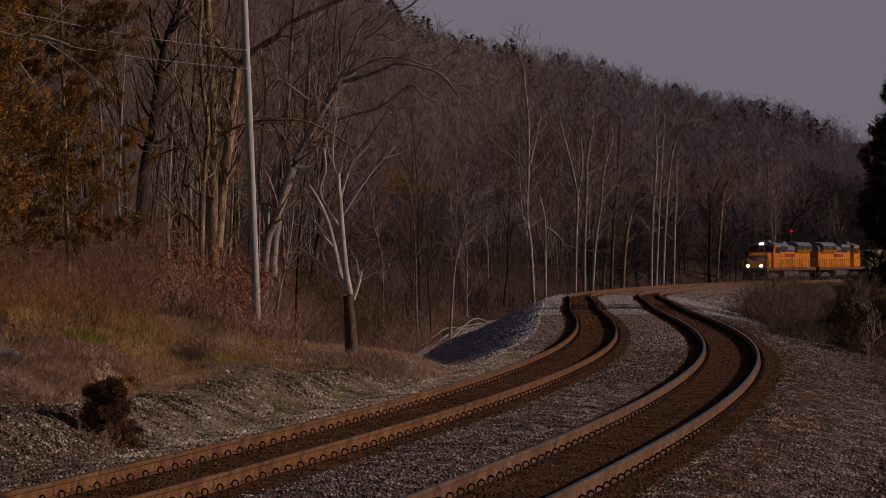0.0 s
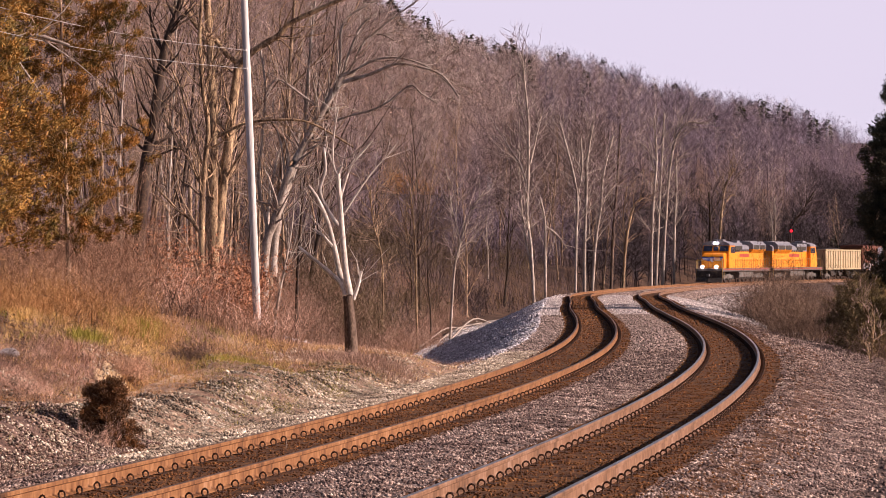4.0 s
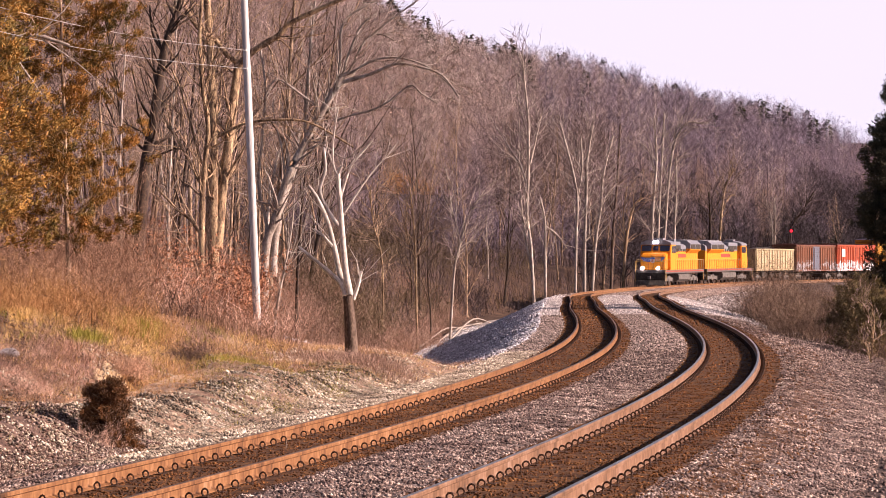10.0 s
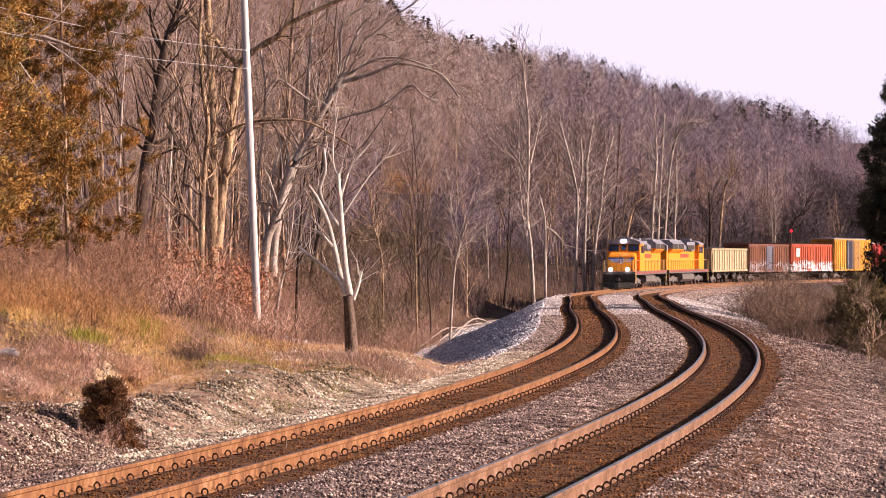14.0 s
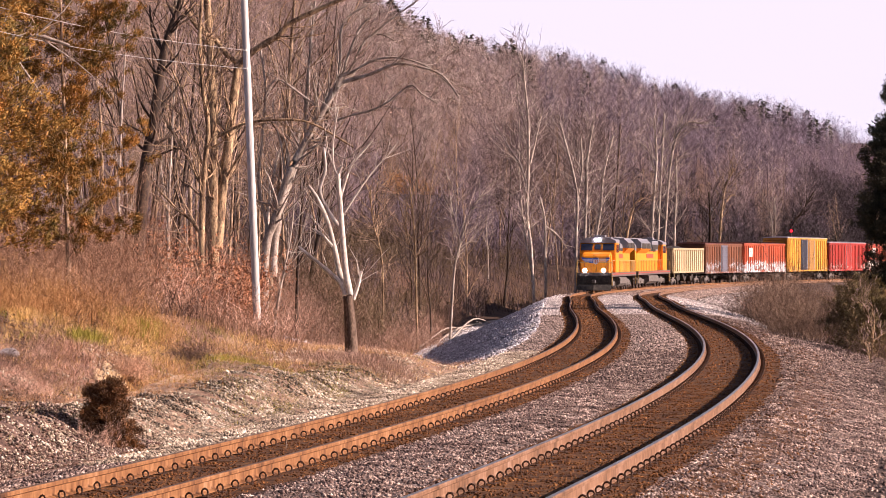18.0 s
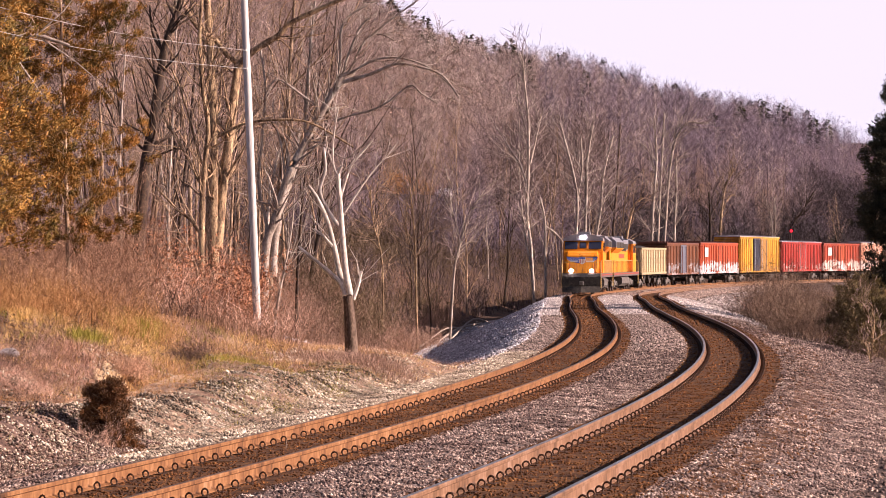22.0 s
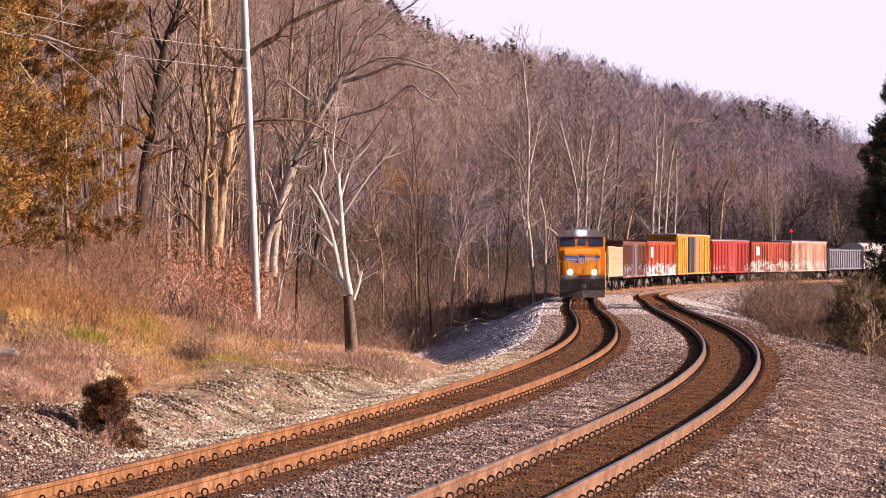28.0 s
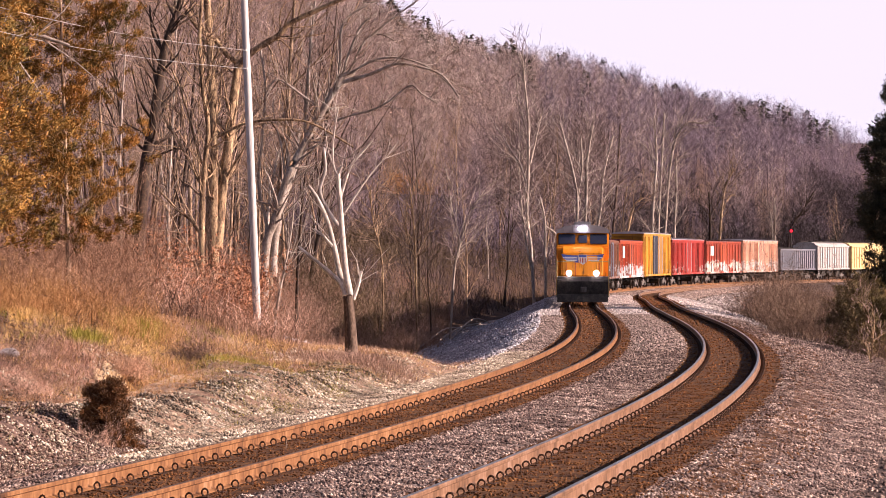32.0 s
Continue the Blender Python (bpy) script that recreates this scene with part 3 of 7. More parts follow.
    q = Euler((0, radians(-26), 0)).to_matrix()
    for y, w, h in ((-0.92, 0.98, 0.62), (0, 0.5, 0.5), (0.92, 0.98, 0.62)):
        bm = bmesh.new()
        box(bm, (x0 + 1.57, y, 3.75), (0.05, w, h), 0.05, q)
        part("windscreen_pane", bm, GLASS, cabin, "dark windscreen pane")
    for y in (-1.52, 1.52):
        for xa in (x0 - 0.45, x0 + 0.6):
            bm = bmesh.new()
            box(bm, (xa, y, 3.62), (0.85, 0.05, 0.68), 0.06)
            part("side_window", bm, GLASS, cabin)
    bm = bmesh.new()
    for y in (-0.14, 0.14):
        cyl(bm, (x0 + 1.3, y, 4.36), (x0 + 1.68, y, 4.36), 0.125, seg=16)
    part("headlight", bm, LAMP_ON if lit else GLASS, e, "lit twin headlight above the windscreen" if lit else "unlit twin headlight")
    for y in (-0.78, 0.78):
        bm = bmesh.new()
        cyl(bm, (H - 0.4, y, 1.78), (H - 0.12, y, 1.78), 0.17, seg=16)
        part("ditch_light", bm, LAMP_DITCH if lit else GLASS, e, "lit ditch light on the pilot deck" if lit else "unlit ditch light")
        bm = bmesh.new()
        box(bm, (x0 + 1.45, y, 4.33), (0.18, 0.62, 0.26), 0.04)
        part("number_board", bm, WHITE, e, "white number board with a dark bar")
    # air conditioner and horn on the cab roof
    bm = bmesh.new()
    box(bm, (x0 - 0.2, 0, 4.66), (1.0, 1.0, 0.22), 0.06)
    for k in (-0.2, 0, 0.2):
        cyl(bm, (x0 + 0.7, k, 4.66), (x0 + 1.25, k, 4.72), 0.03, 0.09, seg=8)
    part("roof_gear", bm, ROOFGREY, e)
    # long hood
    xb, xe = x0 - 1.0, -H + 1.3
    bm = bmesh.new()
    box(bm, ((xb + xe) / 2, 0, 2.57), (xb - xe, 2.1, 2.0), 0.06)
    hood = part("hood", bm, YELLOW, e, "yellow engine hood with doors")
    bm = bmesh.new()
    prism(bm, [(-1.06, 3.5), (-1.06, 3.84), (-1.02, 4.02), (-0.7, 4.22), (0.7, 4.22), (1.02, 4.02), (1.06, 3.84), (1.06, 3.5)], xe + 0.03, xb - 0.03)
    part("hood_top", bm, ROOFGREY, e, "grey hood top")
    bm = bmesh.new()
    prism(bm, [(-1.03, 3.2), (-1.53, 3.62), (-1.53, 3.72), (1.53, 3.72), (1.53, 3.62), (1.03, 3.2)], xe + 0.7, xe + 6.6)
    part("radiator_skirt", bm, YELLOW, e, "flared yellow skirt under the radiators")
    bm = bmesh.new()
    prism(bm, [(-1.53, 3.725), (-1.53, 4.22), (-1.2, 4.48), (1.2, 4.48), (1.53, 4.22), (1.53, 3.725)], xe + 0.7, xe + 6.6)
    rad = part("radiator", bm, ROOFGREY, e, "flared grey radiator housing")
    bits("radiator_grille", [((xe + 2.2 + 2.9 * k, y, 3.92), (2.5, 0.03, 0.5)) for y in (-1.545, 1.545) for k in range(2)], UNDER, rad, "dark radiator grille", 0.01)
    bm = bmesh.new()
    prism(bm, [(-1.22, 4.47), (-1.2, 4.58), (1.2, 4.58), (1.22, 4.47)], xe + 0.7, xe + 6.6)
    for k in range(3):
        cyl(bm, (xe + 1.8 + 1.8 * k, 0, 4.58), (xe + 1.8 + 1.8 * k, 0, 4.66), 0.75, seg=20)
    part("radiator_top", bm, ROOFGREY, e, "grey fan deck")
    bm = bmesh.new()
    box(bm, (xb - 2.4, 0, 4.18), (4.2, 2.3, 0.5), 0.08)
    box(bm, (xb - 6.0, 0, 4.42), (1.2, 0.6, 0.5), 0.05)
    part("dynamic_brake", bm, ROOFGREY, e, "grey brake housing and exhaust stack")
    n = 12
    wd = (xb - xe) / n
    bits("hood_door", [((xe + 0.9 + (xb - xe - 1.8) * (k + 0.5) / n, y, 2.5), (wd - 0.14, 0.03, 1.5))
                       for y in (-1.062, 1.062) for k in range(n)], YELLOW, hood, bevel=0.012)
    bits("louvre", [((xb - 1.9 - k * 0.34, y, 3.6), (0.26, 0.02, 0.4)) for y in (-1.085, 1.085) for k in range(5)]
         + [((xe + 7.2 + k * 0.9, y, 3.55), (0.5, 0.02, 0.26)) for y in (-1.085, 1.085) for k in range(5)], UNDER, hood, "dark louvre")
    bits("intake_screen", [((xb - 2.6, y, 3.86), (3.6, 0.03, 0.42)) for y in (-1.16, 1.16)], UNDER, hood, "dark air intake screen")
    bits("lettering_bar", [((xb - 5.6, y, 3.0), (4.2, 0.02, 0.36)) for y in (-1.09, 1.09)], REDLINE, hood, "red bar of road lettering")
    # handrails
    paths = []
    for y in (-1.48, 1.48):
        n = 15
        xs = [xe + 0.2 + (xb - xe - 0.4) * k / (n - 1) for k in range(n)]
        paths.append([(xs[0], y, 2.6), (xs[-1], y, 2.6)])
        paths += [[(xa, y, 1.58), (xa, y, 2.6)] for xa in xs]
        paths += [[(H - 0.9, y, 0.5), (H - 0.9, y, 2.6), (H - 1.7, y, 2.6), (x0 + 1.9, y, 2.6)], [(H - 0.25, y, 0.5), (H - 0.25, y, 2.45)],
                  [(-H + 0.3, y, 0.5), (-H + 0.3, y, 2.6), (-H + 1.3, y, 2.6)]]
        paths.append([(H - 0.25, y, 2.45), (H - 0.25, y * 0.3, 2.45)])
    part("handrail", rods(paths, 0.028), RAILING, e, "pale handrails along the walkway")
    bits("step", [((xa, y, 0.45 + 0.3 * k), (0.7, 0.3, 0.04)) for y in (-1.35, 1.35) for k in range(4) for xa in (H - 0.6, -H + 0.5)], UNDER, e)
    return e


def car_frame(e, L, col=None):
    """Underframe, couplers, bogies and brake gear common to the freight cars."""
    H = L / 2
    bm = bmesh.new()
    box(bm, (0, 0, 0.95), (L - 0.2, 0.5, 0.36), 0.02)
    for k in range(5):
        box(bm, ((k - 2) * L / 6.5, 0, 1.0), (0.2, 2.7, 0.2))
    box(bm, (1.2, 0.5, 0.72), (1.1, 0.5, 0.4), 0.08)
    box(bm, (-0.9, -0.5, 0.75), (0.6, 0.5, 0.4), 0.08)
    for d in (-1, 1):
        box(bm, (d * (H + 0.28), 0, 0.86), (0.75, 0.22, 0.28), 0.05)
    part("underframe", bm, UNDER, e, "black underframe with couplers")
    for d in (-1, 1):
        bogie(e, d * (H - 2.1), (-0.88, 0.88), 0.42, WHEEL_CAR)


def ladder(e, x, y, z0, z1, mat):
    paths = [[(x - 0.2, y, z0), (x - 0.2, y, z1)], [(x + 0.2, y, z0), (x + 0.2, y, z1)]]
    n = max(2, int((z1 - z0) / 0.4))
    paths += [[(x - 0.2, y, z0 + (z1 - z0) * (k + 0.5) / n), (x + 0.2, y, z0 + (z1 - z0) * (k + 0.5) / n)] for k in range(n)]
    part("ladder", rods(paths, 0.02, 4), mat, e)


def tagged_paint(name, col, spray, cover, low=2.6):
    """A paint that boxcar() mixes anew for each car, in the car's own space."""
    return lambda owner: sprayed(name, col, spray, cover, low, owner)


def sprayed(name, col, spray, cover, low, owner):
    """Car paint with faded sprayed lettering shapes and grime over its lower part."""
    name = name + owner.name[6:]
    m = paint(name, col, 0.5, 0.6)
    nt, n = m.node_tree, m.node_tree.nodes
    b = n["Principled BSDF"]
    src = b.inputs["Base Color"].links[0].from_socket
    co = n.new("ShaderNodeTexCoord")
    co.object = owner
    for q in n:
        if q.type == "TEX_COORD":
            q.object = owner
    sep = n.new("ShaderNodeSeparateXYZ")
    nt.links.new(co.outputs["Object"], sep.inputs[0])
    vor = n.new("ShaderNodeTexNoise")
    vor.inputs["Scale"].default_value, vor.inputs["Detail"].default_value, vor.inputs["Distortion"].default_value = 1.25, 5, 1.6
    mp = n.new("ShaderNodeMapping")
    mp.inputs["Scale"].default_value = (0.7, 0.2, 1.1)
    nt.links.new(co.outputs["Object"], mp.inputs[0])
    nt.links.new(mp.outputs[0], vor.inputs["Vector"])
    h = n.new("ShaderNodeMapRange")
    h.inputs["From Min"].default_value, h.inputs["From Max"].default_value = low + 0.5, low - 0.6
    h.inputs["To Min"].default_value, h.inputs["To Max"].default_value = -0.25, cover
    nt.links.new(sep.outputs["Z"], h.inputs["Value"])
    add = n.new("ShaderNodeMath")
    nt.links.new(vor.outputs["Fac"], add.inputs[0])
    nt.links.new(h.outputs[0], add.inputs[1])
    st = n.new("ShaderNodeMapRange")
    st.inputs["From Min"].default_value, st.inputs["From Max"].default_value = 0.50, 0.57
    nt.links.new(add.outputs[0], st.inputs["Value"])
    mix = n.new("ShaderNodeMix")
    mix.data_type = "RGBA"
    nt.links.new(st.outputs[0], mix.inputs["Factor"])
    nt.links.new(src, mix.inputs["A"])
    mix.inputs["B"].default_value = (*spray, 1)
    # grime running down from the roof and rising from the wheels
    gm = n.new("ShaderNodeMapping")
    gm.inputs["Scale"].default_value = (2.2, 0.2, 0.22)
    nt.links.new(co.outputs["Object"], gm.inputs[0])
    gn = n.new("ShaderNodeTexNoise")
    gn.inputs["Scale"].default_value, gn.inputs["Detail"].default_value = 1.6, 5
    nt.links.new(gm.outputs[0], gn.inputs["Vector"])
    gr = n.new("ShaderNodeMapRange")
    gr.inputs["From Min"].default_value, gr.inputs["From Max"].default_value = 0.36, 0.60
    gr.inputs["To Min"].default_value, gr.inputs["To Max"].default_value = 0.42, 1.12
    nt.links.new(gn.outputs["Fac"], gr.inputs["Value"])
    sc = n.new("ShaderNodeVectorMath")
    sc.operation = "SCALE"
    nt.links.new(mix.outputs["Result"], sc.inputs[0])
    nt.links.new(gr.outputs[0], sc.inputs["Scale"])
    nt.links.new(sc.outputs[0], b.inputs["Base Color"])
    return m


def boxcar(label, L, top, mat, door_mat, roof_mat, doors=1, ribs=22, sign=False):
    """A boxcar: ribbed side panels, sliding doors, corrugated roof, ladders."""
    e = thing("boxcar", label, "boxcar", "freight cars")
    H, W, z0 = L / 2, 1.46, 1.1
    mat = mat(e)
    door_mat = [m if isinstance(m, bpy.types.Material) else (mat if m is None else m(e)) for m in door_mat]
    bm = bmesh.new()
    box(bm, (0, 0, (z0 + top - 0.12) / 2), (L, 2 * W, top - 0.12 - z0), 0.03)
    body = part("body", bm, mat, e)
    dw = 3.0 * doors / 2 + (0.2 if doors > 1 else 0.0)
    xs = [-H + 0.25 + (L - 0.5) * k / (ribs - 1) for k in range(ribs)]
    bits("rib", [((x, y, (z0 + top) / 2 - 0.1), (0.16, 0.08, top - z0 - 0.55)) for y in (-W - 0.03, W + 0.03) for x in xs if abs(x) > dw + 0.1], mat, body, bevel=0.02)
    bits("side_sill", [((0, y, z), (L, 0.08, 0.18)) for y in (-W - 0.03, W + 0.03) for z in (top - 0.2, z0 + 0.08)], mat, body, bevel=0.015)
    bits("end_rib", [((x, 0, z0 + 0.4 + (top - z0 - 0.8) * k / 6), (0.07, 2 * W - 0.2, 0.16)) for x in (-H - 0.03, H + 0.03) for k in range(7)], mat, body, bevel=0.02)
    for y in (-W - 0.06, W + 0.06):
        for k in range(doors):
            xc = (k - (doors - 1) / 2) * 3.05
            bm = bmesh.new()
            box(bm, (xc, y, (z0 + top) / 2 - 0.05), (2.9, 0.07, top - z0 - 0.42), 0.015)
            d = part("door", bm, door_mat[k % len(door_mat)], e, "sliding door")
            bits("door_rib", [((xc, y * 1.02, z0 + 0.45 + (top - z0 - 0.9) * j / 5), (2.7, 0.05, 0.12)) for j in range(6)], door_mat[k % len(door_mat)], d, bevel=0.015)
            bits("locking_rod", [((xc + xx, y * 1.045, (z0 + top) / 2 - 0.1), (0.06, 0.06, top - z0 - 0.6)) for xx in (-1.0, 1.0)], roof_mat, d, bevel=0.015)
    bm = bmesh.new()
    prism(bm, [(-W - 0.05, top - 0.13), (-W - 0.05, top - 0.06), (0, top + 0.05), (W + 0.05, top - 0.06), (W + 0.05, top - 0.13)], -H - 0.05, H + 0.05)
    for k in range(14):
        x = -H + 0.5 + (L - 1) * k / 13
        prism(bm, [(-W, top - 0.06), (-W, top - 0.01), (0, top + 0.10), (W, top - 0.01), (W, top - 0.06)], x - 0.06, x + 0.06)
    part("roof", bm, roof_mat, e, "corrugated roof")
    for y in (-W - 0.12, W + 0.12):
        ladder(e, H - 0.4, y, 1.0, top - 0.4, mat)
        ladder(e, -H + 0.4, y, 1.0, 2.6, mat)
    if sign:
        bits("panel", [((H - 2.6, y, top - 1.1), (1.5, 0.012, 1.0)) for y in (-W - 0.085, W + 0.085)], WHITE, e, "white square marking")
    car_frame(e, L)
    return e


def hopper(label, L, top, mat, dark, ribs=16, covered=True, rib_mat=None):
    """A hopper car: ribbed sides, end slopes under the sills, discharge chutes."""
    e = thing("hopper_car", label, "hopper car", "freight cars")
    H, W = L / 2, 1.46
    z0 = 1.25
    bm = bmesh.new()
    if covered:
        prism(bm, [(-W, z0), (-W, top - 0.55), (-W + 0.35, top - 0.2), (-0.6, top - 0.02), (0.6, top - 0.02), (W - 0.35, top - 0.2), (W, top - 0.55), (W, z0)], -H + 0.1, H - 0.1)
    else:
        for y in (-W + 0.04, W - 0.04):
            box(bm, (0, y, (z0 + top) / 2), (L - 0.2, 0.08, top - z0))
        for x in (-H + 0.14, H - 0.14):
            box(bm, (x, 0, (z0 + top) / 2), (0.08, 2 * W - 0.1, top - z0))
        box(bm, (0, 0, z0 + 0.05), (L - 0.3, 2 * W - 0.1, 0.1))
    body = part("body", bm, mat, e)
    xs = [-H + 0.3 + (L - 0.6) * k / (ribs - 1) for k in range(ribs)]
    bits("rib", [((x, y, (z0 + top) / 2 - (0.2 if covered else 0)), (0.13, 0.12, top - z0 - (0.6 if covered else 0.1))) for y in (-W - 0.05, W + 0.05) for x in xs], rib_mat or mat, body, bevel=0.02)
    bits("side_sill", [((0, y, z), (L - 0.1, 0.15, 0.2)) for y in (-W - 0.05, W + 0.05) for z in (z0 + 0.1, top - (0.55 if covered else 0.08))], mat, body, bevel=0.02)
    for k in range(3):
        x = (k - 1) * L / 4.6
        bm = bmesh.new()
        prism(bm, [(x - 1.3, z0), (x - 0.35, 0.45), (x + 0.35, 0.45), (x + 1.3, z0)], -1.1, 1.1, axis=1)
        part("chute", bm, dark, e, "discharge chute")
    if covered:
        bm = bmesh.new()
        for k in range(4):
            x = (k - 1.5) * L / 4.6
            cyl(bm, (x, 0, top - 0.05), (x, 0, top + 0.12), 0.4, seg=14)
        box(bm, (0, 0.85, top + 0.05), (L - 0.6, 0.35, 0.04))
        box(bm, (0, -0.85, top + 0.05), (L - 0.6, 0.35, 0.04))
        part("hatches", bm, dark, e, "roof hatches and running board")
    else:
        v, f = [], []
        n, m = 28, 6
        rr = random.Random(9)
        for i in range(n + 1):
            for j in range(m + 1):
                t = math.sin(math.pi * i / n) ** 0.5 * math.sin(math.pi * j / m)
                v.append((-H + 0.2 + (L - 0.4) * i / n, -W + 0.1 + (2 * W - 0.2) * j / m, top - 0.35 + 0.55 * t + rr.uniform(-0.05, 0.05)))
        for i in range(n):
            for j in range(m):
                f.append((i * (m + 1) + j, (i + 1) * (m + 1) + j, (i + 1) * (m + 1) + j + 1, i * (m + 1) + j + 1))
        part("load", mesh_of("load", v, f), UNDER, e, "heap of dark load")
    for y in (-W - 0.13, W + 0.13):
        ladder(e, H - 0.35, y, 0.8, top - 0.5, mat)
    car_frame(e, L)
    return e


RED = tagged_paint("red_oxide_paint", (0.33, 0.052, 0.022), (0.62, 0.56, 0.50), 0.07, 2.6)
ORANGE = tagged_paint("orange_red_paint", (0.43, 0.072, 0.022), (0.72, 0.70, 0.72), 0.10, 2.4)
BROWN = tagged_paint("brown_paint", (0.18, 0.066, 0.03), (0.40, 0.38, 0.40), 0.02, 2.5)
YCAR = tagged_paint("yellow_car_paint", (0.56, 0.27, 0.02), (0.42, 0.36, 0.34), -0.05, 1.9)
CRIMSON = tagged_paint("crimson_paint", (0.36, 0.032, 0.020), (0.50, 0.40, 0.36), -0.02, 2.2)
SALMON = tagged_paint("faded_salmon_paint", (0.60, 0.32, 0.215), (0.68, 0.56, 0.52), 0.06, 2.6)
CREAM = paint("cream_paint", (0.40, 0.31, 0.18), 0.95)
PALEGREY = paint("pale_grey_paint", (0.44, 0.41, 0.39), 0.9)
STEELGREY = paint("steel_grey_paint", (0.17, 0.17, 0.20), 0.7)
BUFF = paint("buff_paint", (0.66, 0.50, 0.24), 0.4)
RIBPALE = paint("rib_cream", (0.62, 0.52, 0.34), 0.4)
NAVY = paint("navy_paint", (0.022, 0.023, 0.036), 0.4)
TANDOOR = paint("rusty_tan_paint", (0.30, 0.155, 0.035), 0.6)
BLUEGREY = paint("blue_grey_paint", (0.12, 0.125, 0.16), 0.5)
ROOFRED = paint("roof_red_brown", (0.16, 0.06, 0.045), 0.4)
ROOFPALE = paint("roof_galvanised", (0.42, 0.41, 0.44), 0.4)

COUPLED = [22.52, 22.57, 17.36, 18.25, 18.73, 18.18, 18.12, 17.35, 16.11, 15.88, 15.43, 17.2, 17.4, 17.4]
mk = [
    lambda L: locomotive("yellow diesel locomotive with grey roof and lit headlights", L),
    lambda L: locomotive("second yellow diesel locomotive coupled back to back with the first", L, False),
    lambda L: hopper("short cream hopper car with pale ribs and dark load", L, 3.75, CREAM, UNDER, 15, False, RIBPALE),
    lambda L: boxcar("brown boxcar with a blue-grey door and sprayed lower side", L, 4.35, BROWN, [BLUEGREY], ROOFRED),
    lambda L: boxcar("orange-red boxcar with white sprayed shapes and square marking", L, 4.45, ORANGE, [None], ROOFRED, sign=True),
    lambda L: boxcar("tall yellow boxcar with dark blue door gap", L, 5.2, YCAR, [TANDOOR, NAVY], ROOFPALE, doors=2, ribs=20),
    lambda L: boxcar("crimson boxcar with rusty pale lower streaks", L, 4.7, CRIMSON, [None], ROOFPALE, ribs=26),
    lambda L: boxcar("red boxcar with faded white lettering bars", L, 4.6, RED, [ORANGE], ROOFRED, sign=True),
    lambda L: boxcar("faded salmon boxcar with closely ribbed sides", L, 4.75, SALMON, [None], ROOFPALE, ribs=30),
    lambda L: hopper("low steel-grey open hopper car", L, 3.75, STEELGREY, UNDER, 18, False),
    lambda L: hopper("pale grey covered hopper car", L, 4.7, PALEGREY, UNDER, 14),
    lambda L: hopper("buff covered hopper car with dirty sides", L, 4.7, BUFF, UNDER, 14),
    lambda L: boxcar("red oxide boxcar near the tail", L, 4.6, RED, [None], ROOFRED),
    lambda L: hopper("pale grey covered hopper car at the tail", L, 4.7, PALEGREY, UNDER, 14),
]
run = 0.0
for c, f in zip(COUPLED, mk):
    L = c - (1.15 if c > 20 else 1.0)
    e = f(L)
    TRAIN_PARTS.append((e, len(TRAIN_PARTS) == 1, L - (8.0 if c > 20 else 4.2), run + c / 2))
    run += c

# ---- trees ----
BARK = surf("bark", [(0.03, 0.02, 0.015), (0.14, 0.092, 0.06), (0.40, 0.28, 0.18), (0.66, 0.50, 0.34)], 2.0, 0.95, 0.6, stretch=(3, 3, 0.7), vary=0.35)
BARK_PALE = surf("pale_bark", [(0.13, 0.10, 0.08), (0.36, 0.30, 0.25), (0.62, 0.56, 0.495)], 1.6, 0.9, 0.4, stretch=(2, 2, 0.8), vary=0.2)
BARK_BROWN = surf("brown_bark", [(0.025, 0.018, 0.015), (0.10, 0.068, 0.05), (0.27, 0.19, 0.14)], 2.0, 0.95, 0.6, stretch=(3, 3, 0.7), vary=0.2)
BARK_TAN = surf("tan_bark", [(0.03, 0.02, 0.016), (0.12, 0.078, 0.05), (0.40, 0.28, 0.16), (0.70, 0.53, 0.33)], 2.2, 0.95, 0.7, stretch=(3, 3, 0.8), vary=0.25)
BARK_DARK = surf("dark_bark", [(0.018, 0.013, 0.012), (0.055, 0.038, 0.030), (0.15, 0.10, 0.065)], 2.0, 0.95, 0.6, stretch=(3, 3, 0.7), vary=0.3)
TWIG = surf("twigs", [(0.08, 0.048, 0.036), (0.29, 0.19, 0.135), (0.68, 0.53, 0.39)], 1.0, 0.95, 0.0, vary=0.8)
# distance haze put into colour: purple-grey far twigs, both hill twigs lightened
TWIG_HAZE = surf("far_twigs", [(0.12, 0.093, 0.118), (0.27, 0.212, 0.266), (0.42, 0.34, 0.415)], 0.03, 0.95, 0.0, fine=0.3, vary=0.7)
TWIG_HILL = surf("brown_hill_twigs", [(0.14, 0.103, 0.096), (0.31, 0.235, 0.215), (0.465, 0.37, 0.335)], 0.03, 0.95, 0.0, fine=0.3, vary=0.7)
TWIG_MID = surf("wood_twigs", [(0.11, 0.075, 0.068), (0.28, 0.198, 0.175), (0.52, 0.40, 0.35)], 1.0, 0.95, 0.0, vary=0.8)
# thicket colour darkened and greyed for shade and haze under the far trees
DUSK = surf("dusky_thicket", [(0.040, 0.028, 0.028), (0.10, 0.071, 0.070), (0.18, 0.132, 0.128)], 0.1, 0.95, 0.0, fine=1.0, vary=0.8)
# darker copy of the thicket colour, shade inside the wood put into it
DEEP_SHADE = surf("deep_thicket", [(0.026, 0.019, 0.022), (0.066, 0.05, 0.056), (0.13, 0.10, 0.108)], 0.1, 0.95, 0.0, fine=1.0, vary=0.8)
# TWIG dimmed towards violet: weaker sun and haze put into its colour
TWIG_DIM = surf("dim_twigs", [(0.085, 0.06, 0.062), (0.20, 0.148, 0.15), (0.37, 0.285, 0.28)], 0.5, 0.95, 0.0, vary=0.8)
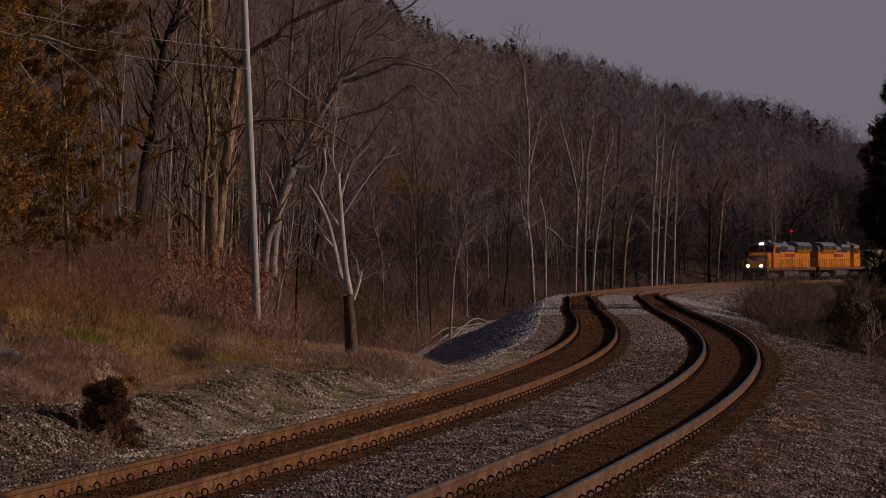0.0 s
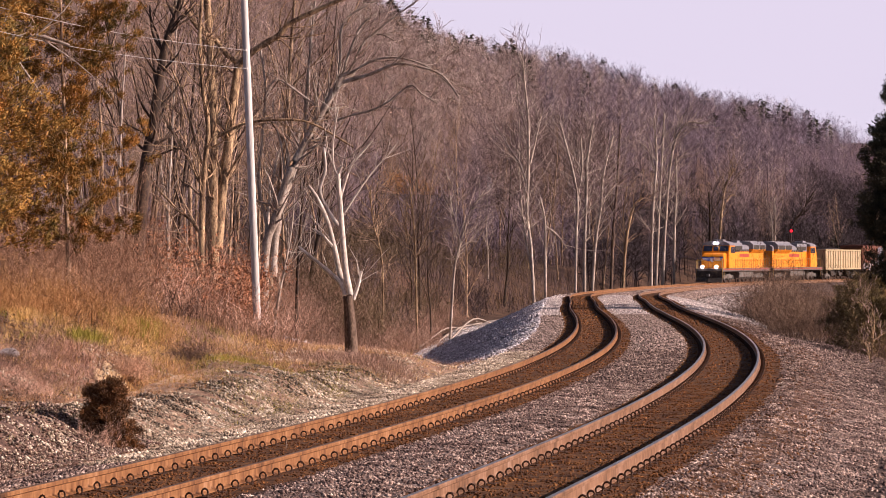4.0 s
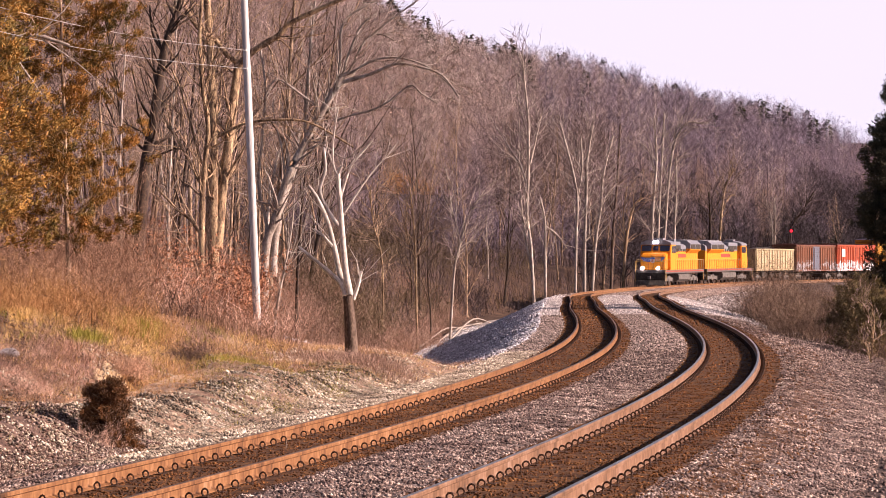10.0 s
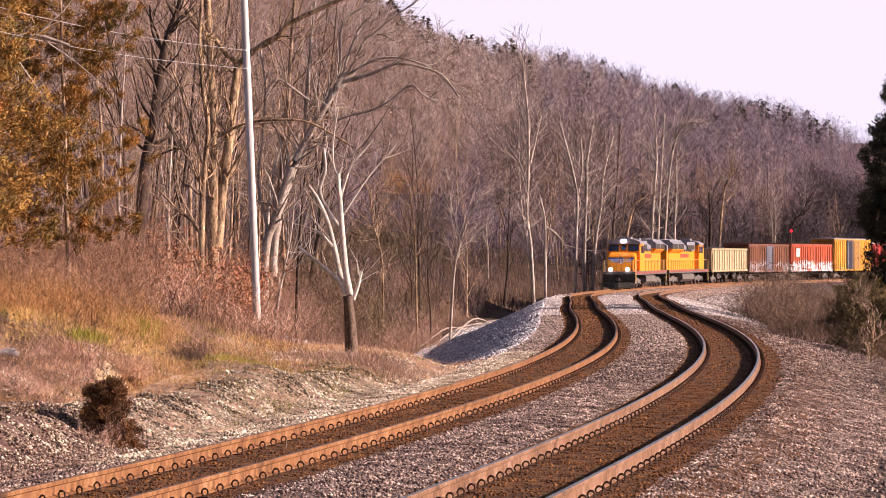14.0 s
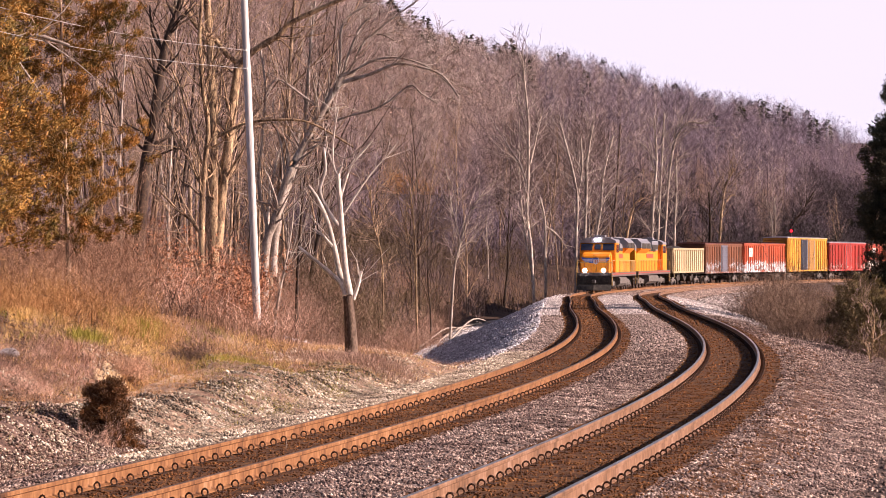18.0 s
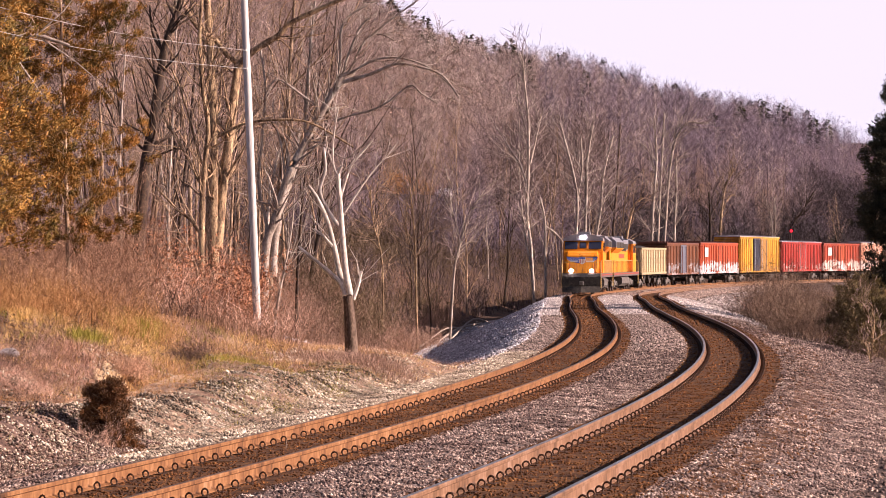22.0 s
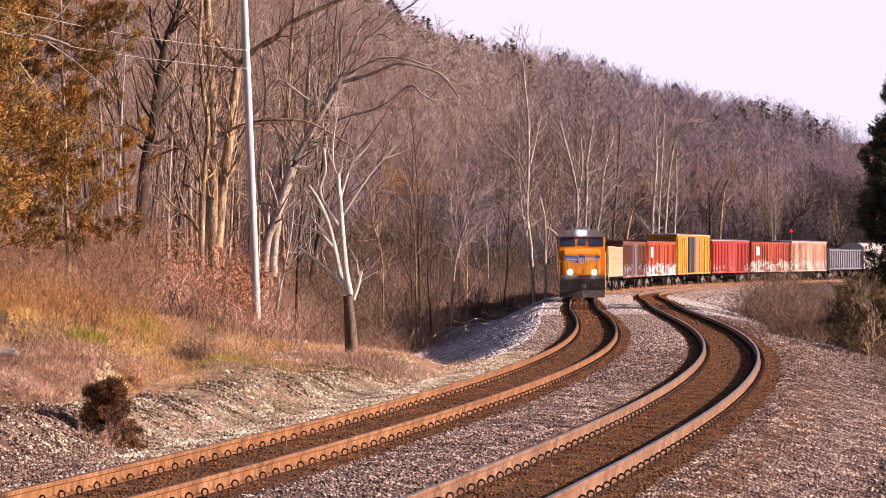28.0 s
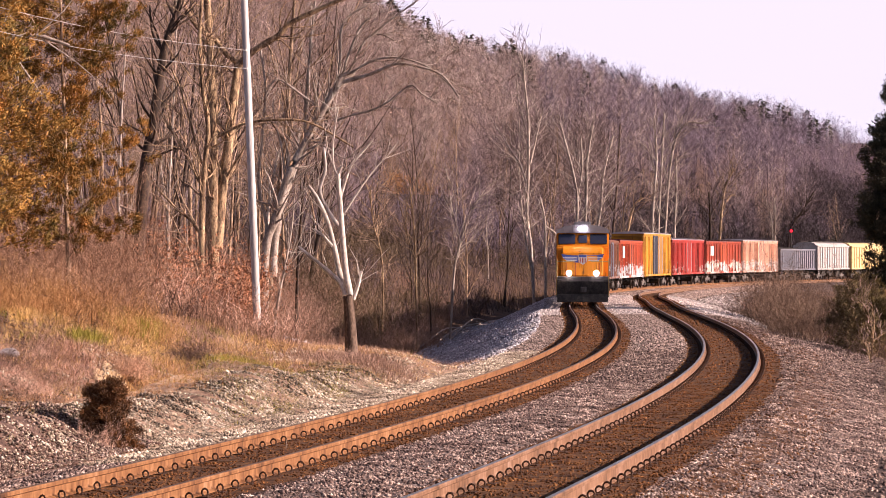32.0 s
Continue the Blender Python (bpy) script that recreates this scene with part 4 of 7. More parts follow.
TWIG_PALE = surf("pale_stems", [(0.28, 0.22, 0.19), (0.46, 0.38, 0.33), (0.62, 0.54, 0.48)], 0.05, 0.95, 0.0, fine=0.4, vary=0.35)
DARKBRUSH = surf("dark_brush", [(0.05, 0.031, 0.024), (0.115, 0.072, 0.054), (0.20, 0.135, 0.10)], 0.3, 0.95, 0.0, fine=3, vary=0.8)
CEDAR = surf("cedar_foliage", [(0.05, 0.052, 0.014), (0.19, 0.122, 0.03), (0.34, 0.18, 0.038), (0.50, 0.255, 0.06)], 0.8, 0.9, 0.0, fine=5, vary=0.5)
CEDAR_GOLD = surf("golden_cedar_foliage", [(0.05, 0.052, 0.014), (0.20, 0.122, 0.028), (0.40, 0.19, 0.036), (0.56, 0.265, 0.06)], 0.7, 0.9, 0.0, fine=5, vary=0.5)
CEDAR_GREEN = surf("dull_cedar_foliage", [(0.04, 0.034, 0.014), (0.125, 0.095, 0.034), (0.27, 0.19, 0.065)], 0.8, 0.9, 0.0, fine=5, vary=0.5)
CEDAR_OLIVE = surf("olive_cedar_foliage", [(0.05, 0.04, 0.02), (0.16, 0.118, 0.055), (0.30, 0.215, 0.105)], 0.8, 0.9, 0.0, fine=5, vary=0.5)
PINE = surf("conifer_foliage", [(0.022, 0.024, 0.017), (0.056, 0.055, 0.032), (0.105, 0.092, 0.052)], 1.0, 0.9, 0.0, fine=6, vary=0.5)
DRYLEAF = surf("dry_leaves", [(0.13, 0.045, 0.022), (0.36, 0.15, 0.072), (0.64, 0.36, 0.20)], 2, 0.9, 0.0, vary=0.65)
GRASS = surf("dry_grass", [(0.20, 0.092, 0.036), (0.42, 0.22, 0.085), (0.62, 0.38, 0.16)], 0.5, 0.9, 0.0, fine=4, vary=0.4)
BRUSH = surf("red_brush", [(0.115, 0.058, 0.036), (0.29, 0.162, 0.10), (0.50, 0.32, 0.21)], 0.4, 0.95, 0.0, fine=3, vary=0.8)
GREENGRASS = surf("green_tufts", [(0.13, 0.12, 0.02), (0.27, 0.24, 0.035), (0.42, 0.34, 0.07)], 0.8, 0.9, 0.0, vary=0.4)


def unit(v):
    return v / (np.linalg.norm(v) + 1e-9)


def bough(rng, p, d, length, r, n, lift=0.06, wander=0.12, tip=0.35):
    """A limb's points and radii: it wanders and bends upwards."""
    pts, rad = [np.array(p, float)], [r]
    d = unit(np.array(d, float))
    for i in range(n):
        d = unit(d + rng.normal(0, wander, 3) + np.array([0, 0, lift]))
        pts.append(pts[-1] + d * length / n)
        rad.append(r * (1 - (1 - tip) * (i + 1) / n))
    return pts, rad


def off_way(rng, d, angle):
    """A direction that leaves d at about that angle."""
    q = unit(np.cross(d, rng.normal(0, 1, 3)))
    return unit(d * math.cos(angle) + q * math.sin(angle))


def bare_tree(seed, height, r, limbs=12, first=0.3, spread=0.75, sub=6, twig=4, lean=(0, 0), length=0.42, trunk_n=10, wander=0.05):
    """Wood and twigs of a leafless tree: trunk, limbs, branches; then the fine twigs."""
    rng = np.random.default_rng(seed)
    wood, fine = [], []
    pts, rad = bough(rng, (0, 0, -0.3), (lean[0], lean[1], 1), height, r, trunk_n, 0.05, wander, 0.12)
    rad[0] = r * 1.5
    wood.append((pts, rad, 8))
    pts = np.array(pts)
    for i in range(limbs):
        f = first + (0.97 - first) * (i + rng.uniform(0, 1)) / limbs
        k = min(int(f * trunk_n), trunk_n - 1)
        w = f * trunk_n - k
        p = pts[k] * (1 - w) + pts[k + 1] * w
        d = unit(pts[k + 1] - pts[k])
        ln = height * length * (1.15 - f) * rng.uniform(0.7, 1.2)
        lr = max(rad[k] * rng.uniform(0.35, 0.6), 0.02)
        lp, lrad = bough(rng, p, off_way(rng, d, spread * rng.uniform(0.6, 1.2)), ln, lr, 6, 0.10, 0.13, 0.25)
        wood.append((lp, lrad, 5))
        lp = np.array(lp)
        for j in range(sub):
            g = 0.2 + 0.8 * (j + rng.uniform(0, 1)) / sub
            k2 = min(int(g * 6), 5)
            w2 = g * 6 - k2
            q = lp[k2] * (1 - w2) + lp[k2 + 1] * w2
            d2 = unit(lp[k2 + 1] - lp[k2])
            sp, sr = bough(rng, q, off_way(rng, d2, rng.uniform(0.4, 0.9)), ln * rng.uniform(0.25, 0.5), max(lrad[k2] * 0.45, 0.012), 3, 0.10, 0.15, 0.3)
            sr[-1] = 0
            wood.append((sp, sr, 4))
            sp = np.array(sp)
            for t in range(twig):
                k3 = rng.integers(0, 3)
                q3 = sp[k3] + (sp[k3 + 1] - sp[k3]) * rng.uniform(0, 1)
                tp, tr = bough(rng, q3, off_way(rng, unit(sp[k3 + 1] - sp[k3]), rng.uniform(0.4, 0.9)), ln * rng.uniform(0.10, 0.25), 0.011, 2, 0.08, 0.15, 0.5)
                tr[-1] = 0
                fine.append((tp, tr, 3))
    return tubes(wood), tubes(fine)


def leafless(label, seed, at, height, r, mat=None, group="bare trees", **kw):
    e = thing("tree", label, "tree", group, at)
    (v, f), (tv, tf) = bare_tree(seed, height, r, **kw)
    part("trunk", mesh_of("trunk", v, f), mat or BARK, e, smooth=True)
    part("crown", mesh_of("crown", tv, tf), TWIG_MID, e, "leafless fine twigs")
    return e


def gz(x, y):
    return float(ground_z(np.array([x]), np.array([y]))[0])


def stand(x, y, turn=0.0, sink=0.05):
    return pose(x, y, gz(x, y) - sink, 0, 0, turn)


# nine kinds of woodland tree, then copies through the wood
wood_rng = random.Random(21)
KINDS = []
for i in range(9):
    h = (21, 17, 23, 15, 19, 13, 18, 22, 16)[i]
    KINDS.append((h, leafless(("tall slender bare tree with grey-brown bark", "bare forked woodland tree", "bare brown-barked tree with upswept limbs")[i % 3], 100 + i,
                              stand(-31 - 5 * i, 190 + 4 * i), h, 0.035 + 0.0052 * h * (0.75 + 0.16 * (i % 4)), (BARK, BARK_DARK, BARK)[i % 3] if i != 5 else BARK_PALE,
                              limbs=17 + i % 5, first=(0.12, 0.20, 0.30)[i % 3], spread=0.5 + 0.06 * (i % 5), sub=5, twig=4, wander=0.045)))


def plant_wood(n, place, keep=8.0, size=1.0):
    done = 0
    while done < n:
        x, y = place()
        s, u = chain(np.array([x]), np.array([y]))
        if u[0] > -keep or abs(float(road_y(x)) - y) < 7 or (y > 225 and -0.024 < x / y < 0.003 and wood_rng.random() < 0.8):
            continue
        h, k = KINDS[wood_rng.randrange(9)]
        copy_thing(k, stand(x, y, wood_rng.uniform(0, 360)) @ pose(0, 0, 0, wood_rng.uniform(-4, 4), wood_rng.uniform(-4, 4), 0) @ Matrix.Scale(size * wood_rng.uniform(0.85, 1.1), 4))
        done += 1


def behind_line():
    y = wood_rng.uniform(185, 335)
    return (wood_rng.uniform(-0.165, 0.16) * y, y)


def left_wood():
    y = wood_rng.uniform(112, 185)
    return (wood_rng.uniform(-0.165, -0.045) * y, y)


def right_wood():
    y = wood_rng.uniform(380, 470)
    return (wood_rng.uniform(0.10, 0.17) * y, y)


plant_wood(105, behind_line, 12, 0.76)
plant_wood(36, left_wood, 14)
plant_wood(30, right_wood, 8, 0.5)


# ---- trees that stand out ----
def curve_through(pts, n=4):
    """A smooth line through a few points."""
    p = np.array(pts, float)
    p = np.concatenate([[2 * p[0] - p[1]], p, [2 * p[-1] - p[-2]]])
    out = []
    for i in range(1, len(p) - 2):
        for t in np.arange(n) / n:
            out.append(0.5 * (2 * p[i] + (p[i + 1] - p[i - 1]) * t + (2 * p[i - 1] - 5 * p[i] + 4 * p[i + 1] - p[i + 2]) * t * t
                              + (3 * p[i] - p[i - 1] - 3 * p[i + 1] + p[i + 2]) * t ** 3))
    out.append(p[-2])
    return np.array(out)


def gnarled(label, x, y, mat, sprout, stems, seed=5, reach=1.0):
    """A tree with its own limbs, each with side branches and twigs."""
    rng = np.random.default_rng(seed + int(abs(x) * 100))
    e = thing("tree", label, "tree", "bare trees", stand(x, y, 0, 0))
    wood, fine = [], []
    for r0, r1, pts in stems:
        c = curve_through(pts)
        rad = 0.62 * np.linspace(r0, r1 * 0.55, len(c))
        rad = rad * (1 + 0.06 * rng.normal(0, 1, len(c)))
        ln = np.linalg.norm(np.diff(c, axis=0), axis=1).sum()
        wood.append((c, list(rad), 9 if r0 > 0.1 else 6))
        for _ in range(max(2, int(1.5 * sprout * ln / 4))):
            k = rng.integers(len(c) // 4, len(c) - 1)
            d = unit(c[k + 1] - c[k])
            bl = rng.uniform(0.8, 2.6) * reach
            bp, br = bough(rng, c[k], off_way(rng, d, rng.uniform(0.5, 1.0)), bl, max(rad[k] * 0.33, 0.016 * reach), 5, 0.08, 0.18, 0.25)
            br[-1] = 0
            wood.append((bp, br, 5))
            bp = np.array(bp)
            for _ in range(4):
                j = rng.integers(0, 5)
                tp, tr = bough(rng, bp[j] + (bp[j + 1] - bp[j]) * rng.uniform(), off_way(rng, unit(bp[j + 1] - bp[j]), rng.uniform(0.4, 0.9)), bl * rng.uniform(0.25, 0.5), 0.011 * reach, 3, 0.06, 0.2, 0.4)
                tr[-1] = 0
                fine.append((tp, tr, 3))
                tp = np.array(tp)
                for _ in range(1):
                    q = rng.integers(0, 2)
                    zp, zr = bough(rng, tp[q + 1], off_way(rng, unit(tp[q + 1] - tp[q]), 0.6), bl * 0.15, 0.007, 2, 0.05, 0.2, 0.5)
                    zr[-1] = 0
                    fine.append((zp, zr, 3))
    v, f = tubes(wood)
    part("trunk", mesh_of("trunk", v, f), mat, e, smooth=True)
    v, f = tubes(fine)
    # trees past 200 m take the dimmed, haze-tinted twigs
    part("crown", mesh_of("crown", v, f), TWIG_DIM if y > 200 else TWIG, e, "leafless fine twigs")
    return e


gnarled("tall bare tree with two sunlit trunks beside the pole", -7.92, 95, BARK_TAN, 7, [
    (0.35, 0.26, [(0.0, 0.0, -0.3), (-0.06, 0.0, 3.88), (-0.06, 0.0, 6.98), (-0.14, 0.0, 9.52), (-0.27, 0.0, 11.72), (-0.35, 0.0, 12.9)]),
    (0.33, 0.43, [(0.08, 0.0, 3.09), (0.27, 0.2, 5.4), (0.43, 0.5, 6.64), (0.55, 0.8, 7.98), (0.75, 1.0, 9.6)]),
    (0.09, 0.11, [(-0.04, -0.0, 6.88), (0.5, -0.1, 7.17), (1.12, -0.2, 7.43), (2.18, -0.4, 7.54), (3.36, -0.5, 7.42), (4.84, -0.6, 6.58)]),
    (0.16, 0.20, [(0.82, -0.0, 9.52), (0.41, -0.2, 9.84), (0.07, -0.3, 10.28), (-0.54, -0.5, 10.72), (-1.0, -0.6, 11.48), (-1.49, -0.8, 12.42)]),
    (0.21, 0.20, [(0.78, -0.0, 9.41), (1.37, -0.2, 9.94), (2.26, -0.4, 10.47), (2.68, -0.5, 10.89), (4.34, -0.7, 11.65), (5.32, -0.9, 12.12)]),
    (0.09, 0.09, [(0.98, 0.0, 9.76), (1.09, 0.1, 10.55), (1.0, 0.3, 11.55), (1.15, 0.4, 12.55)]),
])
gnarled("dark leaning bare tree with shaggy bark", -9.82, 88, BARK_DARK, 8, [
    (0.35, 0.27, [(-0.0, 0.0, -0.3), (0.07, 0.0, 2.69), (0.27, 0.0, 5.22), (0.52, 0.0, 6.52), (0.72, 0.0, 7.98), (0.92, 0.0, 9.05), (1.3, 0.0, 10.1), (1.67, 0.0, 11.34)]),
    (0.09, 0.05, [(0.72, 0.0, 6.98), (1.19, 0.2, 7.54), (1.54, 0.4, 8.28)]),
    (0.09, 0.05, [(0.34, 0.0, 5.53), (-0.09, 0.2, 5.9), (-0.44, 0.5, 6.64)]),
    (0.09, 0.08, [(0.85, 0.0, 8.7), (0.48, 0.1, 9.35), (0.37, 0.2, 10.27)]),
])
gnarled("slim bare tree with a kinked trunk", -7.44, 84, BARK_TAN, 6, [
    (0.17, 0.15, [(0.0, 0.0, -0.3), (0.04, 0.0, 3.23), (0.07, 0.0, 4.39), (0.16, 0.0, 5.39), (0.23, 0.0, 6.33), (0.07, 0.0, 7.49), (-0.03, 0.0, 9.05), (0.04, 0.0, 10.21)]),
    (0.08, 0.08, [(-0.03, 0.0, 4.61), (-0.3, 0.1, 5.19), (-0.56, 0.1, 5.62), (-0.9, 0.2, 6.2), (-1.19, 0.3, 6.66)]),
    (0.08, 0.08, [(0.02, 0.0, 5.24), (-0.17, 0.1, 5.88), (-0.32, 0.1, 6.49), (-0.52, 0.2, 7.1), (-0.64, 0.2, 7.51), (-0.93, 0.3, 8.14)]),
    (0.08, 0.08, [(-0.03, 0.0, 3.07), (-0.34, 0.1, 3.49), (-0.73, 0.2, 3.77), (-1.06, 0.4, 4.12), (-1.36, 0.5, 4.4)]),
    (0.07, 0.08, [(0.11, 0.0, 7.44), (0.29, 0.1, 8.14), (0.38, 0.3, 9.02)]),
])
gnarled("tall forked pale tree above the curve", 7.75, 232, BARK_PALE, 9, [
    (0.23, 0.21, [(0.0, 0.0, -0.3), (-0.28, 0.0, 5.22), (-0.62, 0.0, 8.14), (-0.52, 0.0, 11.35), (-0.52, 0.0, 15.8), (-0.86, 0.0, 19.48), (-0.95, 0.0, 21.02)]),
    (0.15, 0.14, [(-0.38, 0.0, 12.35), (0.2, 0.2, 14.81), (0.74, 0.5, 17.07)]),
    (0.15, 0.14, [(-0.57, 0.0, 10.49), (-1.24, 0.1, 12.4), (-1.86, 0.2, 13.37), (-2.91, 0.4, 15.05), (-3.58, 0.5, 16.06)]),
    (0.15, 0.14, [(-0.09, 0.0, 2.83), (-0.75, 0.2, 6.18), (-1.23, 0.4, 10.5), (-1.27, 0.6, 16.26)]),
    (0.12, 0.11, [(-0.57, 0.0, 14.79), (-1.23, 0.2, 17.2), (-1.51, 0.5, 19.13)]),
], reach=1.8)
gnarled("short pale stem above the curve", 8.86, 236, BARK_PALE, 4, [
    (0.20, 0.21, [(0.0, 0.0, -0.3), (-0.05, 0.0, 5.02), (-0.09, 0.0, 7.51), (-0.48, 0.0, 9.41)]),
    (0.12, 0.14, [(-0.09, 0.0, 6.97), (0.94, 0.2, 6.24), (1.82, 0.4, 5.03)]),
], reach=1.8)
gnarled("slender pale-barked tree in a row", 12.46, 258, BARK_PALE, 6, [
    (0.21, 0.23, [(-0.0, 0.0, -0.3), (0.1, 0.0, 6.29), (0.16, 0.0, 10.55), (-0.96, 0.0, 15.34), (-1.49, 0.0, 17.2)]),
    (0.13, 0.16, [(0.16, 0.0, 9.48), (0.65, 0.2, 12.68), (0.55, 0.4, 15.89)]),
], reach=1.8)
gnarled("slender pale-barked tree in a row", 13.52, 262, BARK_PALE, 6, [
    (0.26, 0.24, [(-0.0, 0.0, -0.3), (0.05, 0.0, 5.65), (0.21, 0.0, 10.51), (0.32, 0.0, 13.75), (0.86, 0.0, 17.0)]),
    (0.13, 0.16, [(0.21, 0.0, 9.97), (-0.43, 0.2, 12.68), (-0.85, 0.4, 14.85)]),
], reach=1.8)
gnarled("leaning pale-barked tree in a row", 14.33, 264, BARK_PALE, 7, [
    (0.26, 0.24, [(-0.0, 0.0, -0.3), (0.38, 0.0, 5.5), (0.87, 0.0, 8.77), (1.14, 0.0, 12.04), (2.07, 0.0, 15.85)]),
    (0.13, 0.16, [(0.92, 0.0, 9.31), (1.92, 0.2, 10.68), (2.47, 0.4, 11.23)]),
], reach=1.8)
gnarled("slender dark-barked tree in a row", 16.42, 268, BARK_BROWN, 6, [
    (0.27, 0.24, [(0.0, 0.0, -0.3), (0.28, 0.0, 6.72), (0.61, 0.0, 10.59), (0.94, 0.0, 16.67)]),
    (0.13, 0.16, [(0.39, 0.0, 7.83), (-0.59, 0.2, 10.04), (-1.02, 0.4, 12.26)]),
], reach=1.8)
gnarled("leaning forked tree in a row", 17.85, 272, BARK_TAN, 6, [
    (0.27, 0.25, [(-0.0, 0.0, -0.3), (0.33, 0.0, 4.94), (1.06, 0.0, 8.42), (1.91, 0.0, 9.43)]),
    (0.14, 0.16, [(0.28, 0.0, 4.38), (0.07, 0.2, 7.19), (0.47, 0.4, 10.56)]),
], reach=1.8)
gnarled("pale-barked tree in a close clump", 22.48, 296, BARK_PALE, 6, [
    (0.27, 0.27, [(-0.0, 0.0, -0.3), (0.18, 0.0, 8.77), (0.61, 0.0, 14.52), (0.36, 0.0, 19.16)]),
    (0.15, 0.18, [(0.48, 0.0, 13.05), (-0.11, 0.2, 15.5), (-1.32, 0.4, 16.73)]),
], reach=1.8)
gnarled("pale-barked tree in a close clump", 23.2, 299, BARK_PALE, 6, [
    (0.27, 0.27, [(-0.0, 0.0, -0.3), (0.37, 0.0, 8.95), (0.68, 0.0, 14.5), (0.98, 0.0, 20.05)]),
], reach=1.8)
gnarled("pale-barked tree in a close clump", 24.1, 301, BARK_PALE, 7, [
    (0.30, 0.27, [(-0.0, 0.0, -0.3), (0.37, 0.0, 8.23), (1.12, 0.0, 15.68), (2.48, 0.0, 18.79), (4.53, 0.0, 18.91)]),
    (0.15, 0.18, [(1.12, 0.0, 15.06), (1.44, 0.1, 17.55), (2.26, 0.3, 19.74)]),
    (0.15, 0.18, [(0.8, 0.0, 12.58), (1.75, 0.1, 14.76), (2.57, 0.3, 15.7)]),
], reach=1.8)
gnarled("pale-barked tree in a close clump", 25.59, 304, BARK_PALE, 5, [
    (0.25, 0.28, [(0.0, 0.0, -0.3), (0.13, 0.0, 7.54), (0.32, 0.0, 11.61), (0.25, 0.0, 15.06)]),
], reach=1.8)
gnarled("bare tree leaning over the far line", 32.07, 330, BARK_DARK, 8, [
    (0.33, 0.30, [(0.0, 0.0, -0.3), (0.14, 0.0, 7.43), (0.0, 0.0, 11.51)]),
], reach=1.8)
gnarled("bare tree leaning over the far line", 33.56, 336, BARK_TAN, 8, [
    (0.28, 0.30, [(-0.0, 0.0, -0.3), (0.55, 0.0, 8.0), (1.1, 0.0, 12.16), (2.21, 0.0, 14.24)]),
    (0.17, 0.20, [(0.55, 0.0, 8.69), (1.54, 0.1, 10.78), (2.38, 0.3, 11.13)]),
], reach=1.8)
gnarled("pale slender tree behind the train", 47.0, 390, BARK_PALE, 5, [
    (0.26, 0.24, [(-0.0, 0.0, -0.3), (-0.17, 0.0, 5.88), (-0.49, 0.0, 8.29)]),
    (0.26, 0.24, [(0.16, 0.0, 2.26), (0.34, 0.1, 6.69), (0.19, 0.3, 9.91)]),
], reach=1.8)
gnarled("dark bare tree behind the train", 46.67, 372, BARK_DARK, 6, [
    (0.37, 0.34, [(-0.0, 0.0, -0.3), (0.46, 0.0, 6.57), (2.15, 0.0, 9.26), (3.68, 0.0, 11.95)]),
], reach=1.8)
gnarled("slim bare tree in the hollow", 0.51, 205, BARK_PALE, 6, [
    (0.15, 0.12, [(-0.0, 0.0, -0.3), (0.34, 0.0, 5.19), (0.8, 0.0, 7.3), (1.65, 0.0, 9.84), (2.7, 0.0, 11.11)]),
    (0.10, 0.09, [(0.42, 0.0, 5.61), (0.68, 0.1, 7.73), (0.17, 0.3, 9.85), (-0.26, 0.4, 12.82)]),
    (0.09, 0.09, [(0.67, 0.0, 6.88), (1.35, 0.1, 7.31), (2.07, 0.3, 7.39)]),
], reach=1.8)
gnarled("slim bare tree in the hollow", -1.8, 190, BARK_TAN, 5, [
    (0.13, 0.11, [(-0.0, 0.0, -0.3), (-0.08, 0.0, 5.37), (-0.2, 0.0, 8.12), (-0.51, 0.0, 11.25)]),
    (0.08, 0.06, [(-0.12, 0.0, 6.16), (-0.63, 0.1, 7.72), (-1.5, 0.3, 11.26)]),
], reach=1.8)
gnarled("thin bare tree in the hollow", -4.01, 180, BARK_TAN, 5, [
    (0.10, 0.11, [(-0.0, 0.0, -0.3), (0.04, 0.0, 5.51), (-0.6, 0.0, 8.48), (-0.78, 0.0, 10.71)]),
], reach=1.8)
